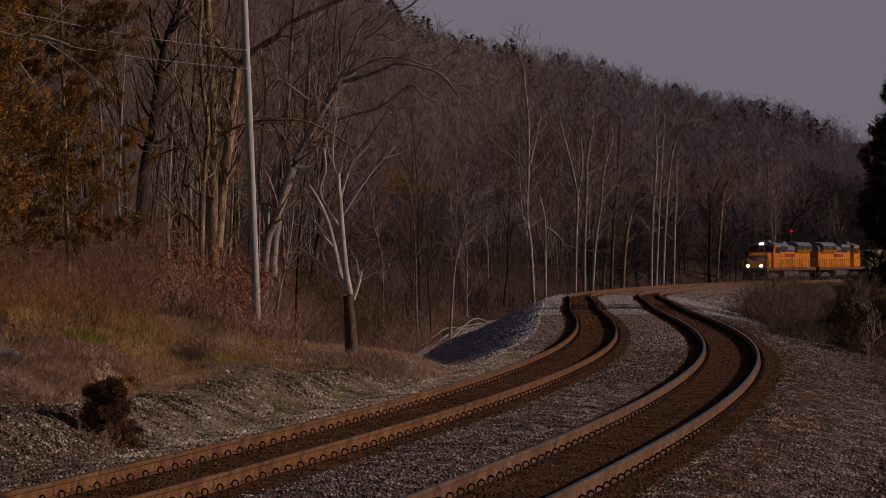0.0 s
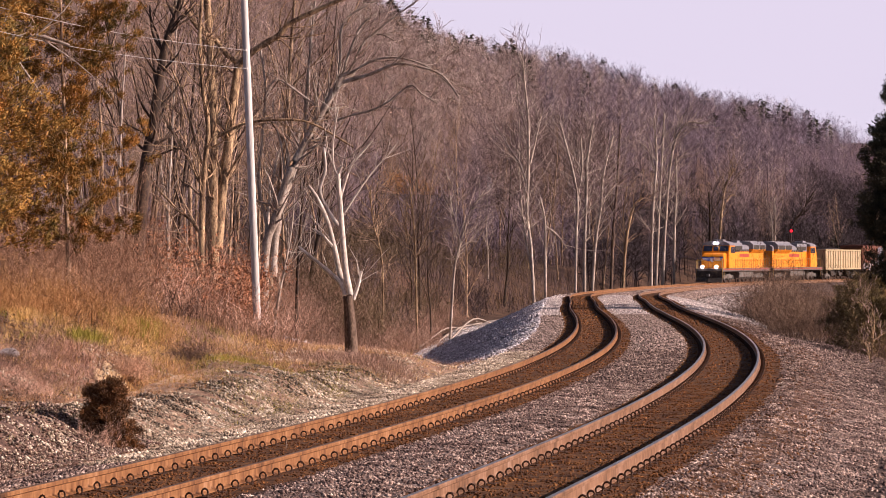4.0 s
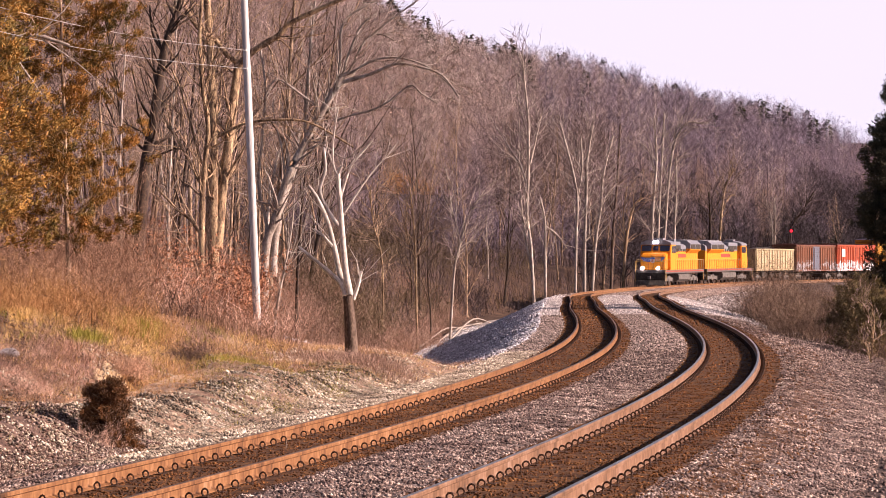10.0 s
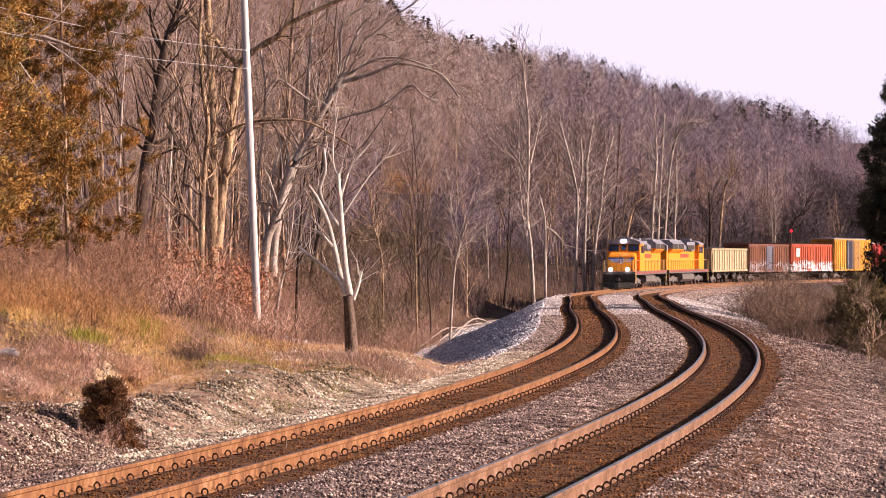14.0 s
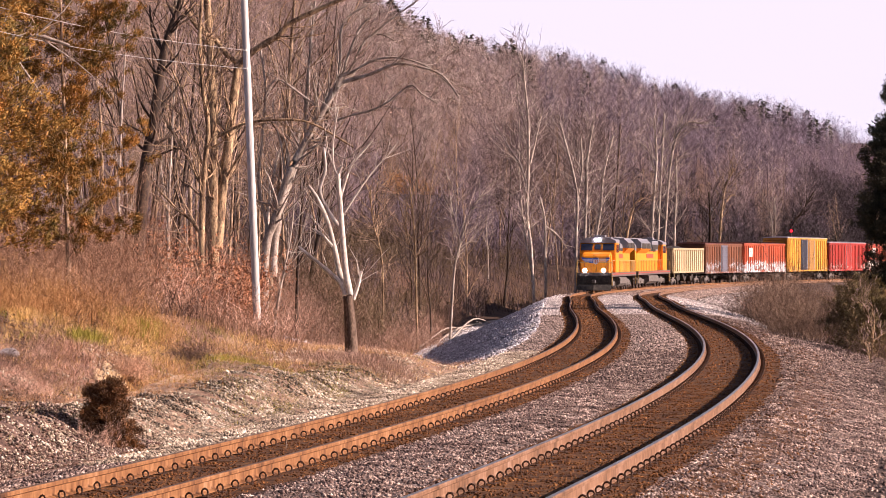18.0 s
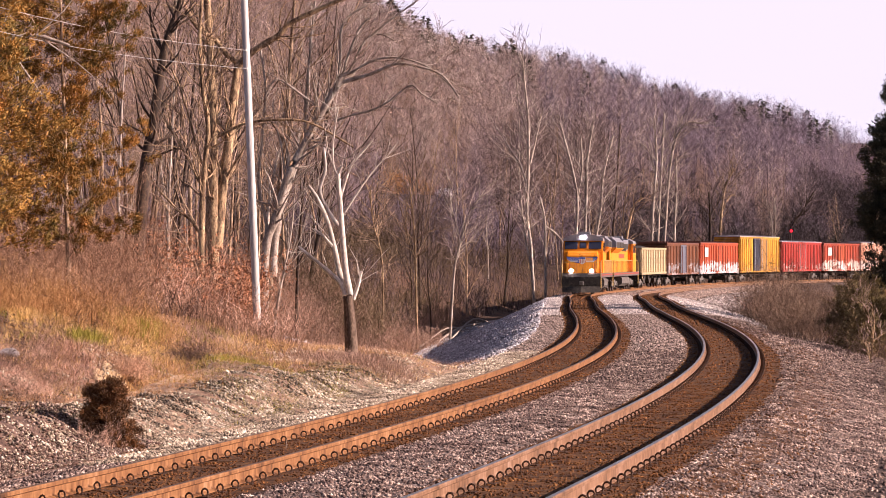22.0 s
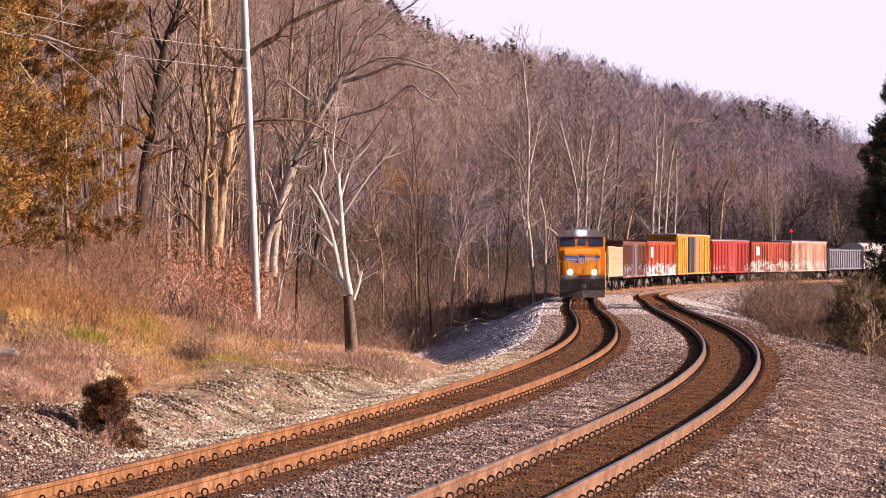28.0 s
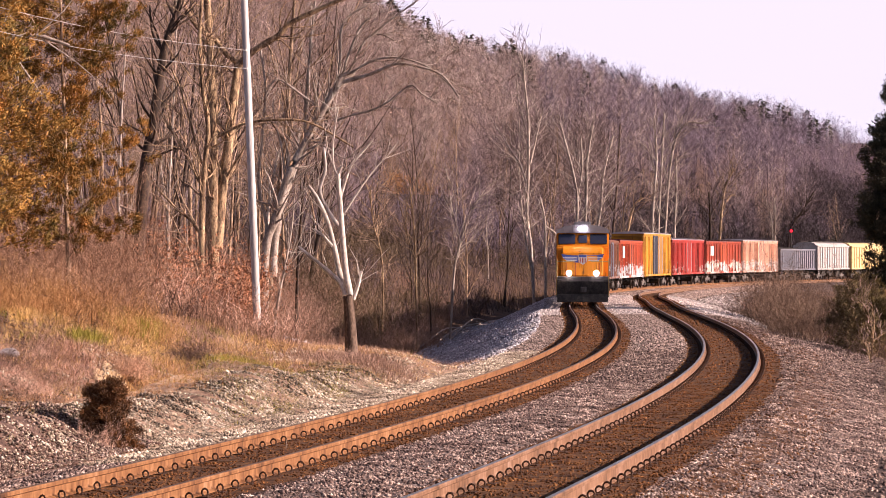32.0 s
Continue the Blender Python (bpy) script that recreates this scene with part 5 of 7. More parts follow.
gnarled("big bare tree with arching crooked limbs", -6.56, 100, BARK_PALE, 7, [
    (0.28, 0.33, [(-0.0, 0.0, -0.3), (0.08, 0.0, 4.58), (0.43, 0.0, 5.86), (0.8, 0.0, 7.16), (1.32, 0.0, 8.31), (1.94, 0.0, 9.45), (2.47, 0.0, 10.38), (2.89, 0.0, 11.1)]),
    (0.27, 0.27, [(0.35, 0.0, 3.79), (0.42, 0.1, 5.03), (0.58, 0.3, 6.13), (0.99, 0.4, 7.48), (1.5, 0.5, 8.75), (2.14, 0.7, 10.0), (2.65, 0.8, 10.86)]),
    (0.13, 0.09, [(0.04, 0.0, 5.03), (0.11, 0.2, 5.65), (-0.19, 0.3, 7.17), (-0.07, 0.5, 8.97), (0.04, 0.6, 10.64), (-0.18, 0.8, 12.32)]),
    (0.12, 0.09, [(2.89, -0.0, 10.89), (3.93, -0.2, 11.18), (4.86, -0.5, 11.54), (5.68, -0.7, 11.42), (6.52, -1.0, 11.09), (7.13, -1.2, 10.3)]),
    (0.10, 0.09, [(2.89, -0.0, 11.1), (3.3, -0.1, 11.3), (4.13, -0.2, 11.72), (5.06, -0.4, 11.75), (6.11, -0.5, 11.37), (6.93, -0.6, 10.65)]),
    (0.10, 0.12, [(2.72, 0.0, 10.81), (2.82, 0.1, 11.85), (2.82, 0.2, 12.68), (3.08, 0.3, 13.31), (4.12, 0.4, 13.94), (4.82, 0.5, 14.37)]),
    (0.10, 0.12, [(2.89, 0.0, 11.1), (3.05, 0.1, 11.74), (3.29, 0.1, 12.37), (3.6, 0.2, 13.0), (4.12, 0.3, 13.46)]),
    (0.08, 0.09, [(2.97, -0.0, 11.18), (3.2, -0.1, 11.4), (3.61, -0.2, 12.24), (4.03, -0.2, 12.65), (4.81, -0.3, 13.26), (5.66, -0.4, 13.87)]),
    (0.07, 0.06, [(4.02, -0.0, 12.67), (4.42, -0.1, 12.61), (4.79, -0.3, 12.39)]),
    (0.10, 0.09, [(1.53, 0.0, 8.73), (1.52, 0.1, 9.97), (1.61, 0.3, 11.22), (1.77, 0.4, 12.91), (1.87, 0.6, 13.96)]),
    (0.08, 0.09, [(2.58, -0.0, 9.47), (3.18, -0.1, 9.67), (3.93, -0.3, 9.85), (4.55, -0.4, 10.15), (5.37, -0.5, 10.75), (5.78, -0.7, 10.44), (6.36, -0.8, 10.08)]),
    (0.08, 0.09, [(2.17, -0.0, 9.88), (1.32, -0.1, 10.49), (0.51, -0.2, 11.0), (0.1, -0.3, 10.38)]),
    (0.07, 0.06, [(1.63, -0.0, 8.85), (2.36, -0.2, 8.49), (2.98, -0.3, 8.11), (3.6, -0.5, 8.48)]),
    (0.07, 0.06, [(0.8, 0.0, 7.16), (0.69, 0.1, 8.34), (0.44, 0.3, 9.38), (0.3, 0.4, 10.21)]),
])
gnarled("thin pale bare tree", -12.96, 110, BARK_PALE, 5, [
    (0.136, 0.068, [(0.0, 0, -0.2), (0.02, 0.0, 2.05), (-0.07, 0.0, 4.1), (0.02, 0.0, 7.05), (0.2, 0.0, 10.22), (0.39, 0.0, 13.4)]),
    (0.068, 0.023, [(-0.02, 0.0, 3.87), (0.57, 0.1, 3.64), (0.73, 0.2, 3.46)]),
])
gnarled("thin pale bare tree", -11.25, 112, BARK_PALE, 5, [
    (0.116, 0.069, [(0.0, 0, -0.2), (0.0, 0.0, 2.78), (0.02, 0.0, 4.86), (0.16, 0.0, 7.86), (0.3, 0.0, 11.1), (0.35, 0.0, 14.33)]),
])
gnarled("slender bare tree catching the sun", -8.1, 125, BARK_PALE, 6, [
    (0.155, 0.077, [(0.0, 0, -0.2), (0.05, 0.0, 5.69), (0.26, 0.0, 8.26), (0.77, 0.0, 10.33), (1.81, 0.0, 11.36), (2.01, 0.0, 14.45), (2.11, 0.0, 17.55)]),
])
BARK_WHITE = surf("bleached_bark", [(0.26, 0.215, 0.18), (0.58, 0.52, 0.46), (0.80, 0.75, 0.69)], 1.6, 0.9, 0.4, stretch=(2, 2, 0.8), vary=0.15)
WHITE_AT = (-2.14, 64)
WHITE_STEMS = [
    (BARK_BROWN, 0.28, 0.165, [(0.02, 0.0, -0.75), (0.0, 0.0, 0.1), (-0.03, -0.1, 0.78), (-0.08, -0.2, 1.41)]),
    (BARK_WHITE, 0.092, 0.053, [(-0.13, 0.0, 1.31), (-0.26, 0.0, 1.7), (-0.69, 0.0, 2.1), (-1.25, 0.0, 2.55)]),
    (BARK_WHITE, 0.119, 0.053, [(-0.11, 0.0, 1.37), (-0.29, 0.1, 1.97), (-0.4, 0.2, 2.5), (-0.58, 0.3, 3.16), (-0.82, 0.4, 3.69), (-1.02, 0.5, 3.98)]),
    (BARK_WHITE, 0.132, 0.053, [(-0.03, 0.0, 1.41), (-0.13, -0.1, 1.97), (-0.21, -0.2, 2.89), (-0.26, -0.3, 3.69), (-0.29, -0.4, 4.21), (-0.21, -0.5, 4.41)]),
    (BARK_WHITE, 0.079, 0.04, [(0.04, 0.0, 1.31), (0.16, 0.0, 1.64), (0.24, 0.0, 1.97)]),
    (BARK_WHITE, 0.079, 0.04, [(-0.24, 0.0, 2.96), (-0.49, 0.1, 3.29), (-0.74, 0.2, 3.82), (-0.62, 0.3, 4.35), (-0.66, 0.4, 4.87)]),
    (BARK_WHITE, 0.053, 0.026, [(-0.28, 0.0, 3.62), (-0.09, -0.1, 4.21), (0.08, -0.2, 4.54), (0.5, -0.3, 5.01)]),
    (BARK_WHITE, 0.04, 0.013, [(-0.21, 0.0, 3.26), (0.24, 0.0, 3.95), (0.63, 0.0, 4.45), (0.9, 0.0, 4.72)]),
    (BARK_WHITE, 0.053, 0.026, [(-0.45, 0.0, 2.56), (-0.69, 0.1, 2.83), (-0.88, 0.2, 2.96)]),
    (BARK_WHITE, 0.04, 0.02, [(-0.26, 0.0, 4.08), (-0.42, -0.1, 4.48), (-0.4, -0.2, 5.14), (-0.29, -0.3, 5.8)]),
]


white = thing("tree", "pruned tree with white sunlit limbs and dark trunk", "tree", "bare trees", pose(*WHITE_AT, 0.33))
rngw = np.random.default_rng(77)
fine = []
for k, (mat, r0, r1, pts) in enumerate(WHITE_STEMS):
    c = curve_through(pts)
    c[0, 2] -= 0.15 if k == 0 else 0
    v, f = tubes([(c, list(np.linspace(r0, r1, len(c)) * 0.66), 9)])
    part("trunk" if k == 0 else "limb", mesh_of("limb", v, f), mat, white, "rough dark brown trunk" if k == 0 else "bare whitish limb", smooth=True)
    for _ in range(0 if k == 0 else 7):
        j = rngw.integers(len(c) // 3, len(c) - 1)
        tp, tr = bough(rngw, c[j], off_way(rngw, unit(c[j + 1] - c[j]), rngw.uniform(0.4, 0.9)), rngw.uniform(0.4, 1.2), 0.009, 4, 0.1, 0.18, 0.3)
        tr[-1] = 0
        fine.append((tp, tr, 4))
v, f = tubes(fine)
part("crown", mesh_of("crown", v, f), BARK_WHITE, white, "sparse thin pale shoots")

gnarled("dead bare tree reaching pale limbs through the cedars", -9.74, 57.5, BARK_PALE, 3, [
    (0.20, 0.16, [(0.0, 0.0, -0.3), (-0.05, 0.0, 2.5), (0.0, 0.0, 4.6), (-0.1, 0.0, 7.5)]),
    (0.13, 0.10, [(0.0, 0.0, 5.2), (0.12, 0.0, 5.45), (0.71, 0.0, 5.64), (1.19, 0.0, 5.70), (1.9, 0.0, 5.48)]),
    (0.07, 0.05, [(0.36, 0.0, 5.52), (0.66, -0.1, 5.34), (0.95, -0.1, 4.98), (1.37, -0.1, 4.38)]),
])

# ---- evergreens ----
def sprays(rng, pts, dirs, size, n, flat=0.5):
    """Leaf sprays: small triangles in fans about the given points."""
    k = rng.integers(0, len(pts), n)
    p = pts[k] + rng.normal(0, size * 0.9, (n, 3))
    d = dirs[k] + rng.normal(0, 0.6, (n, 3))
    d /= np.linalg.norm(d, axis=1)[:, None]
    q = np.cross(d, rng.normal(0, 1, (n, 3)))
    q /= np.linalg.norm(q, axis=1)[:, None] + 1e-9
    ln = size * rng.uniform(0.6, 1.5, (n, 1))
    V = np.stack([p - q * ln * 0.22, p + q * ln * 0.22, p + d * ln], 1)
    return V.reshape(-1, 3), np.arange(3 * n).reshape(-1, 3)


def evergreen(label, seed, at, height, r, radius, mat, leaves, size, base=0.08, droop=0.0, ragged=0.35, power=0.8, group="evergreens", boughs=0):
    """A conifer: trunk, whorls of boughs and many small sprays along them, ragged in outline."""
    rng = np.random.default_rng(seed)
    e = thing("evergreen_tree", label, "evergreen tree", group, at)
    tp, tr = bough(rng, (0, 0, -0.2), (0, 0, 1), height, r, 10, 0.05, 0.03, 0.1)
    wood = [(tp, tr, 8)]
    tp = np.array(tp)
    P, D = [], []
    n = boughs or int(14 + height * 5)
    for i in range(n):
        f = base + (0.98 - base) * (i + rng.uniform(0, 1)) / n
        k = min(int(f * 10), 9)
        p = tp[k] + (tp[k + 1] - tp[k]) * (f * 10 - k)
        ln = radius * (1 - f) ** power * rng.uniform(1 - ragged, 1 + ragged) + 0.15
        a = rng.uniform(0, 2 * math.pi)
        bp, br = bough(rng, p, (math.cos(a), math.sin(a), 0.25 - droop), ln, max(0.012, r * 0.22 * (1 - f)), 5, 0.06 - droop * 0.1, 0.12, 0.2)
        br[-1] = 0
        wood.append((bp, br, 4))
        bp = np.array(bp)
        m = max(3, int(ln * 9))
        for g in rng.uniform(0.2, 1.0, m):
            j = min(int(g * 5), 4)
            P.append(bp[j] + (bp[j + 1] - bp[j]) * (g * 5 - j) + rng.normal(0, 0.10 * ln ** 0.5, 3))
            D.append(unit(bp[j + 1] - bp[j]) + np.array([0, 0, 0.35]))
    v, f = tubes(wood)
    part("trunk", mesh_of("trunk", v, f), BARK, e)
    V, Fc = sprays(rng, np.array(P), np.array(D), size, leaves)
    part("crown", tri_mesh("crown", V, Fc), mat, e, "dense small-leaved sprays")
    return e


CEDAR_RUST = surf("rusty_cedar_foliage", [(0.03, 0.015, 0.009), (0.08, 0.038, 0.016), (0.19, 0.088, 0.032), (0.36, 0.175, 0.062)], 3.0, 0.9, 0.0, fine=14, vary=0.55)
evergreen("bronze-green cedar in winter colour at the wood edge", 1, stand(-8.5, 62), 11.5, 0.06, 2.2, CEDAR_GOLD, 110000, 0.055, 0.12, power=0.30, ragged=0.5)
evergreen("bronze-green cedar in winter colour behind the bank", 2, stand(-11.0, 65), 12.5, 0.14, 2.6, CEDAR, 110000, 0.058, 0.13, power=0.30, ragged=0.55)
evergreen("thin brownish cedar with bare lower boughs", 3, stand(-9.6, 57), 7.6, 0.09, 1.5, CEDAR, 24000, 0.07, 0.16, power=0.4, ragged=0.55)
evergreen("small rusty-brown cedar bush on the stony bank", 4, stand(-4.72, 39.2, 0, 0.0) @ pose(0, 0, 0, 0, -8, 0), 1.14, 0.03, 0.24, CEDAR_RUST, 52000, 0.030, 0.02, power=0.26, ragged=0.45, group="bushes", boughs=170)
evergreen("dark green pine overhanging the valley", 5, stand(25.6, 152), 18.0, 0.22, 4.9, PINE, 90000, 0.13, 0.47, droop=0.12, power=0.95, ragged=0.4)
evergreen("dark green pine behind the first", 6, stand(28.6, 160), 16, 0.22, 4.2, PINE, 80000, 0.15, 0.25, droop=0.12, power=0.6, ragged=0.5)
evergreen("dark dense cedar hiding the end of the train", 8, stand(25.6, 151), 14.0, 0.12, 3.5, PINE, 125000, 0.13, 0.03, power=0.5, ragged=0.3)
evergreen("dark pine far down the valley", 7, stand(37.0, 210), 15, 0.2, 2.8, PINE, 24000, 0.2, 0.05, droop=0.1, power=0.55, ragged=0.5)
for k, (x, y, h, w) in enumerate([(16.3, 104, 2.4, 1.0), (17.4, 108, 2.8, 1.3), (18.7, 116, 3.2, 1.5), (19.4, 125, 3.7, 1.6), (20.4, 135, 4.6, 1.6), (21.6, 139, 5.0, 1.7), (22.4, 150, 5.4, 1.6), (26.6, 154, 14.0, 2.1), (26.9, 158, 15.0, 2.8), (26.1, 149, 12.0, 1.8), (26.6, 152, 14.0, 2.0), (26.0, 147, 8.0, 2.0), (18.5, 128, 3.2, 1.2), (20.3, 138, 4.0, 1.4), (14.7, 95, 1.9, 1.0), (15.4, 98, 2.3, 1.1), (15.3, 104, 2.2, 1.0)]):
    evergreen("dark bushy cedar on the valley slope" if k % 2 else "olive-brown bushy cedar on the valley slope", 20 + k, stand(x, y), h, 0.07, w, CEDAR_GREEN if k % 2 else CEDAR_OLIVE, 17000 if k % 2 else 11000, 0.085, 0.03, power=0.5, ragged=0.45)
leafless("thin pale leaning shrub on the valley's edge", 591, stand(14.6, 93, 160), 2.6, 0.03, BARK_TAN, "bare trees", limbs=8, first=0.1, spread=0.6, sub=3, twig=3, length=0.5, lean=(-0.5, 0), wander=0.14)
leafless("thin pale leaning shrub on the valley's edge", 592, stand(13.2, 84, 80), 1.6, 0.025, BARK_TAN, "bare trees", limbs=7, first=0.1, spread=0.6, sub=3, twig=3, length=0.6, lean=(0.4, 0), wander=0.16)
leafless("small bare tree with pale crooked branches", 590, stand(13.5, 86, 40), 2.3, 0.03, BARK_TAN, "bare trees", limbs=7, first=0.15, spread=0.7, sub=3, twig=3, length=0.6, lean=(-0.3, 0), wander=0.16)


# ---- the far wooded hill ----
def far_wood(name, label, n, place, seed, mat, conifer=False, low=8.0, high=14.5):
    rng = np.random.default_rng(seed)
    V = []
    xy = place(rng, n)
    z = ground_z(xy[:, 0], xy[:, 1])
    for (x, y), g in zip(xy, z):
        b = np.array([x, y, g - 0.3])
        if conifer:
            h = rng.uniform(low, high)
            m = 220
            f = rng.uniform(0.3, 1, m)
            a = rng.uniform(0, 2 * np.pi, m)
            rr = (1 - f) ** 0.5 * h * 0.27 * rng.uniform(0.3, 1.2, m) + 0.1
            p = b + np.stack([np.cos(a) * rr * 0.5, np.sin(a) * rr * 0.5, f * h], -1)
            t = b + np.stack([np.cos(a) * rr * 1.3, np.sin(a) * rr * 1.3, f * h - 0.1 + rng.uniform(-0.3, 0.3, m)], -1)
            w = rng.uniform(0.3, 0.8, m)
        else:
            h = rng.uniform(low, high)
            lean = rng.normal(0, 0.05, 2)
            m = 70
            f = np.concatenate([[0, 0, 0.35, 0.35], rng.uniform(0.25, 0.95, m - 4)])
            base = b + np.stack([lean[0] * f * h, lean[1] * f * h, f * h], -1)
            a = rng.uniform(0, 2 * np.pi, m)
            ln = h * 0.34 * (1.2 - f) * rng.uniform(0.5, 1.2, m)
            d = np.stack([np.cos(a) * 0.8, np.sin(a) * 0.8, rng.uniform(0.2, 0.95, m)], -1)
            p, t = base, base + d * ln[:, None]
            t[:4] = b + np.array([lean[0] * h, lean[1] * h, h * 0.9])
            w = 0.035 + 0.07 * (1 - f) * rng.uniform(0.5, 1, m)
            w[:4] = 0.12
            # second growth of finer twigs
            k = rng.integers(4, m, 130)
            g2 = rng.uniform(0.3, 1, (130, 1))
            p2 = p[k] + (t[k] - p[k]) * g2
            t2 = p2 + (t[k] - p[k]) * 0.35 + rng.normal(0, 0.55, (130, 3)) + np.array([0, 0, 0.4])
            p, t, w = np.concatenate([p, p2]), np.concatenate([t, t2]), np.concatenate([w, np.full(130, 0.045)])
        c = np.cross(t - p, rng.normal(0, 1, p.shape))
        c /= np.linalg.norm(c, axis=1)[:, None] + 1e-9
        V.append(np.stack([p - c * w[:, None] / 2, p + c * w[:, None] / 2, t], 1).reshape(-1, 3))
    V = np.concatenate(V)
    return tagged(part(name, tri_mesh(name, V, np.arange(len(V)).reshape(-1, 3)), mat), label, "forest", kind="stuff")


def hillside(rng, n):
    out = []
    while len(out) < n:
        y = rng.uniform(330, 860)
        x = rng.uniform(-0.18, 0.18) * y
        d = y - float(road_y(x))
        if 9 < d < 290 and rng.uniform() < 0.45 + d / 400:
            out.append((x, y))
    return np.array(out)


def below_road(rng, n):
    out = []
    while len(out) < n:
        y = rng.uniform(250, 560)
        x = rng.uniform(-0.17, 0.16) * y
        if (-0.024 < x / y < 0.003 or 0.113 < x / y < 0.127 or 0.064 < x / y < 0.101) and rng.uniform() < 0.85:
            continue
        if -90 < y - float(road_y(x)) < -10 and float(chain(np.array([x]), np.array([y]))[1][0]) < -12:
            out.append((x, y))
    return np.array(out)


def behind_curve_wide(rng, n):
    out = []
    while len(out) < n:
        y = rng.uniform(300, 460)
        x = rng.uniform(0.05, 0.17) * y
        if -40 < float(chain(np.array([x]), np.array([y]))[1][0]) < -9 and rng.uniform() < (x / y - 0.02) / 0.12 * (0.25 if 0.113 < x / y < 0.127 or 0.084 < x / y < 0.101 else 1.0):
            out.append((x, y))
    return np.array(out)


def behind_curve(rng, n):
    out = []
    while len(out) < n:
        y = rng.uniform(360, 450)
        x = rng.uniform(0.105, 0.17) * y
        if float(chain(np.array([x]), np.array([y]))[1][0]) < -9 and rng.uniform() < (x / y - 0.12) / 0.04:
            out.append((x, y))
    return np.array(out)


def ridge(rng, n):
    """Clumps of pines along the crest, thinning out to the right, and a few on the slope."""
    out = []
    while len(out) < n:
        y = rng.uniform(520, 900)
        x = rng.uniform(-0.10, 0.17) * y
        d = y - float(road_y(x))
        if 215 < d < 262 and rng.uniform() < 0.9 - 4.5 * x / y:
            for _ in range(rng.integers(1, 5)):
                out.append((x + rng.normal(0, 3.0), y + rng.normal(0, 4)))
        elif 60 < d < 200 and rng.uniform() < 0.03:
            out.append((x, y))
    return np.array(out)


def side_of(place, turn, sign):
    """The part of a wood on one side of a bearing."""
    def inner(rng, n):
        out = np.zeros((0, 2))
        while len(out) < n:
            xy = place(rng, n)
            out = np.concatenate([out, xy[sign * (xy[:, 0] / xy[:, 1] - turn - rng.normal(0, 0.022, n)) > 0]])
        return out[:n]
    return inner


far_wood("hillside_wood", "leafless brown winter wood covering the near hillside", 1650, side_of(hillside, 0.045, -1), 3, TWIG_HILL)
# right-hand slope takes the haze-tinted twigs
far_wood("hillside_wood", "leafless purple-grey winter wood on the far hillside", 1250, side_of(hillside, 0.045, 1), 15, TWIG_HAZE)
far_wood("roadside_thicket", "low leafless thicket below the hillside road", 750, below_road, 5, TWIG_HAZE, low=3.0, high=8.0)
def under_road(rng, n):
    out = []
    while len(out) < n:
        x = rng.uniform(-35, 62)
        y = float(road_y(x)) - rng.uniform(12, 75)
        if float(chain(np.array([x]), np.array([y]))[1][0]) < -10 and not ((-0.024 < x / y < 0.003 or 0.113 < x / y < 0.127 or 0.064 < x / y < 0.101) and rng.uniform() < 0.85):
            out.append((x, y))
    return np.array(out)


def screen(rng, n):
    y = rng.uniform(425, 500, n)
    return np.stack([rng.uniform(0.131, 0.160, n) * y, y], -1)


def road_screen(rng, n):
    out = []
    while len(out) < n:
        x = rng.uniform(6, 40)
        y = float(road_y(x)) - rng.uniform(12, 55)
        if 0.02 < x / y < 0.06:
            out.append((x, y))
    return np.array(out)


far_wood("roadside_wood", "close bare wood between the line and the road", 130, road_screen, 13, TWIG_MID, low=11.0, high=15.5)
far_wood("valley_wood", "dark bare wood hiding the far end of the road", 170, screen, 12, DEEP_SHADE, low=10.0, high=15.0)
far_wood("roadside_wood", "slim bare brown trees standing below the road", 150, under_road, 6, TWIG_DIM, low=9.0, high=14.0)
far_wood("pale_trees", "pale-stemmed bare trees scattered over the hill", 260, hillside, 8, TWIG_PALE)
far_wood("shaded_wood", "close dark bare wood behind the curve", 420, behind_curve_wide, 11, DEEP_SHADE, False, 4.5, 9.5)
far_wood("dark_cedars", "dark cedars behind the line", 26, behind_curve, 9, PINE, True, 3.5, 7.5)
far_wood("ridge_pines", "dark green pines scattered along the ridge", 230, ridge, 4, PINE, True, 9.5, 15.0)

# ---- grass, brush and stones ----
OLIVEBRUSH = surf("olive_brush", [(0.055, 0.038, 0.021), (0.15, 0.105, 0.058), (0.29, 0.21, 0.125)], 0.12, 0.95, 0.0, fine=2, vary=0.75)
GREYBRUSH = surf("grey_brush", [(0.06, 0.039, 0.031), (0.165, 0.112, 0.083), (0.33, 0.235, 0.17)], 0.4, 0.95, 0.0, fine=3, vary=0.75)
STONE_BOULDER = surf("boulder_stone", [(0.09, 0.08, 0.085), (0.20, 0.18, 0.185), (0.32, 0.29, 0.28)], 4, 0.9, 0.6)
TRAILER_WHITE = paint("plastic_white", (0.75, 0.75, 0.75), 0.1, streak=False)
TANBRUSH = surf("tan_brush", [(0.07, 0.043, 0.031), (0.20, 0.132, 0.092), (0.38, 0.265, 0.18)], 0.4, 0.95, 0.0, fine=3, vary=0.7)
PINKBRUSH = surf("pinkish_weeds", [(0.20, 0.11, 0.08), (0.42, 0.26, 0.19), (0.62, 0.44, 0.34)], 0.4, 0.95, 0.0, fine=3, vary=0.6)
CLOD = surf("red_clods", [(0.08, 0.044, 0.032), (0.20, 0.115, 0.075), (0.42, 0.27, 0.17)], 2, 0.95, 0.2, vary=0.7)
CLOD_DARK = surf("brown_clods", [(0.03, 0.018, 0.015), (0.10, 0.06, 0.045), (0.24, 0.155, 0.11)], 2, 0.95, 0.2, vary=0.7)
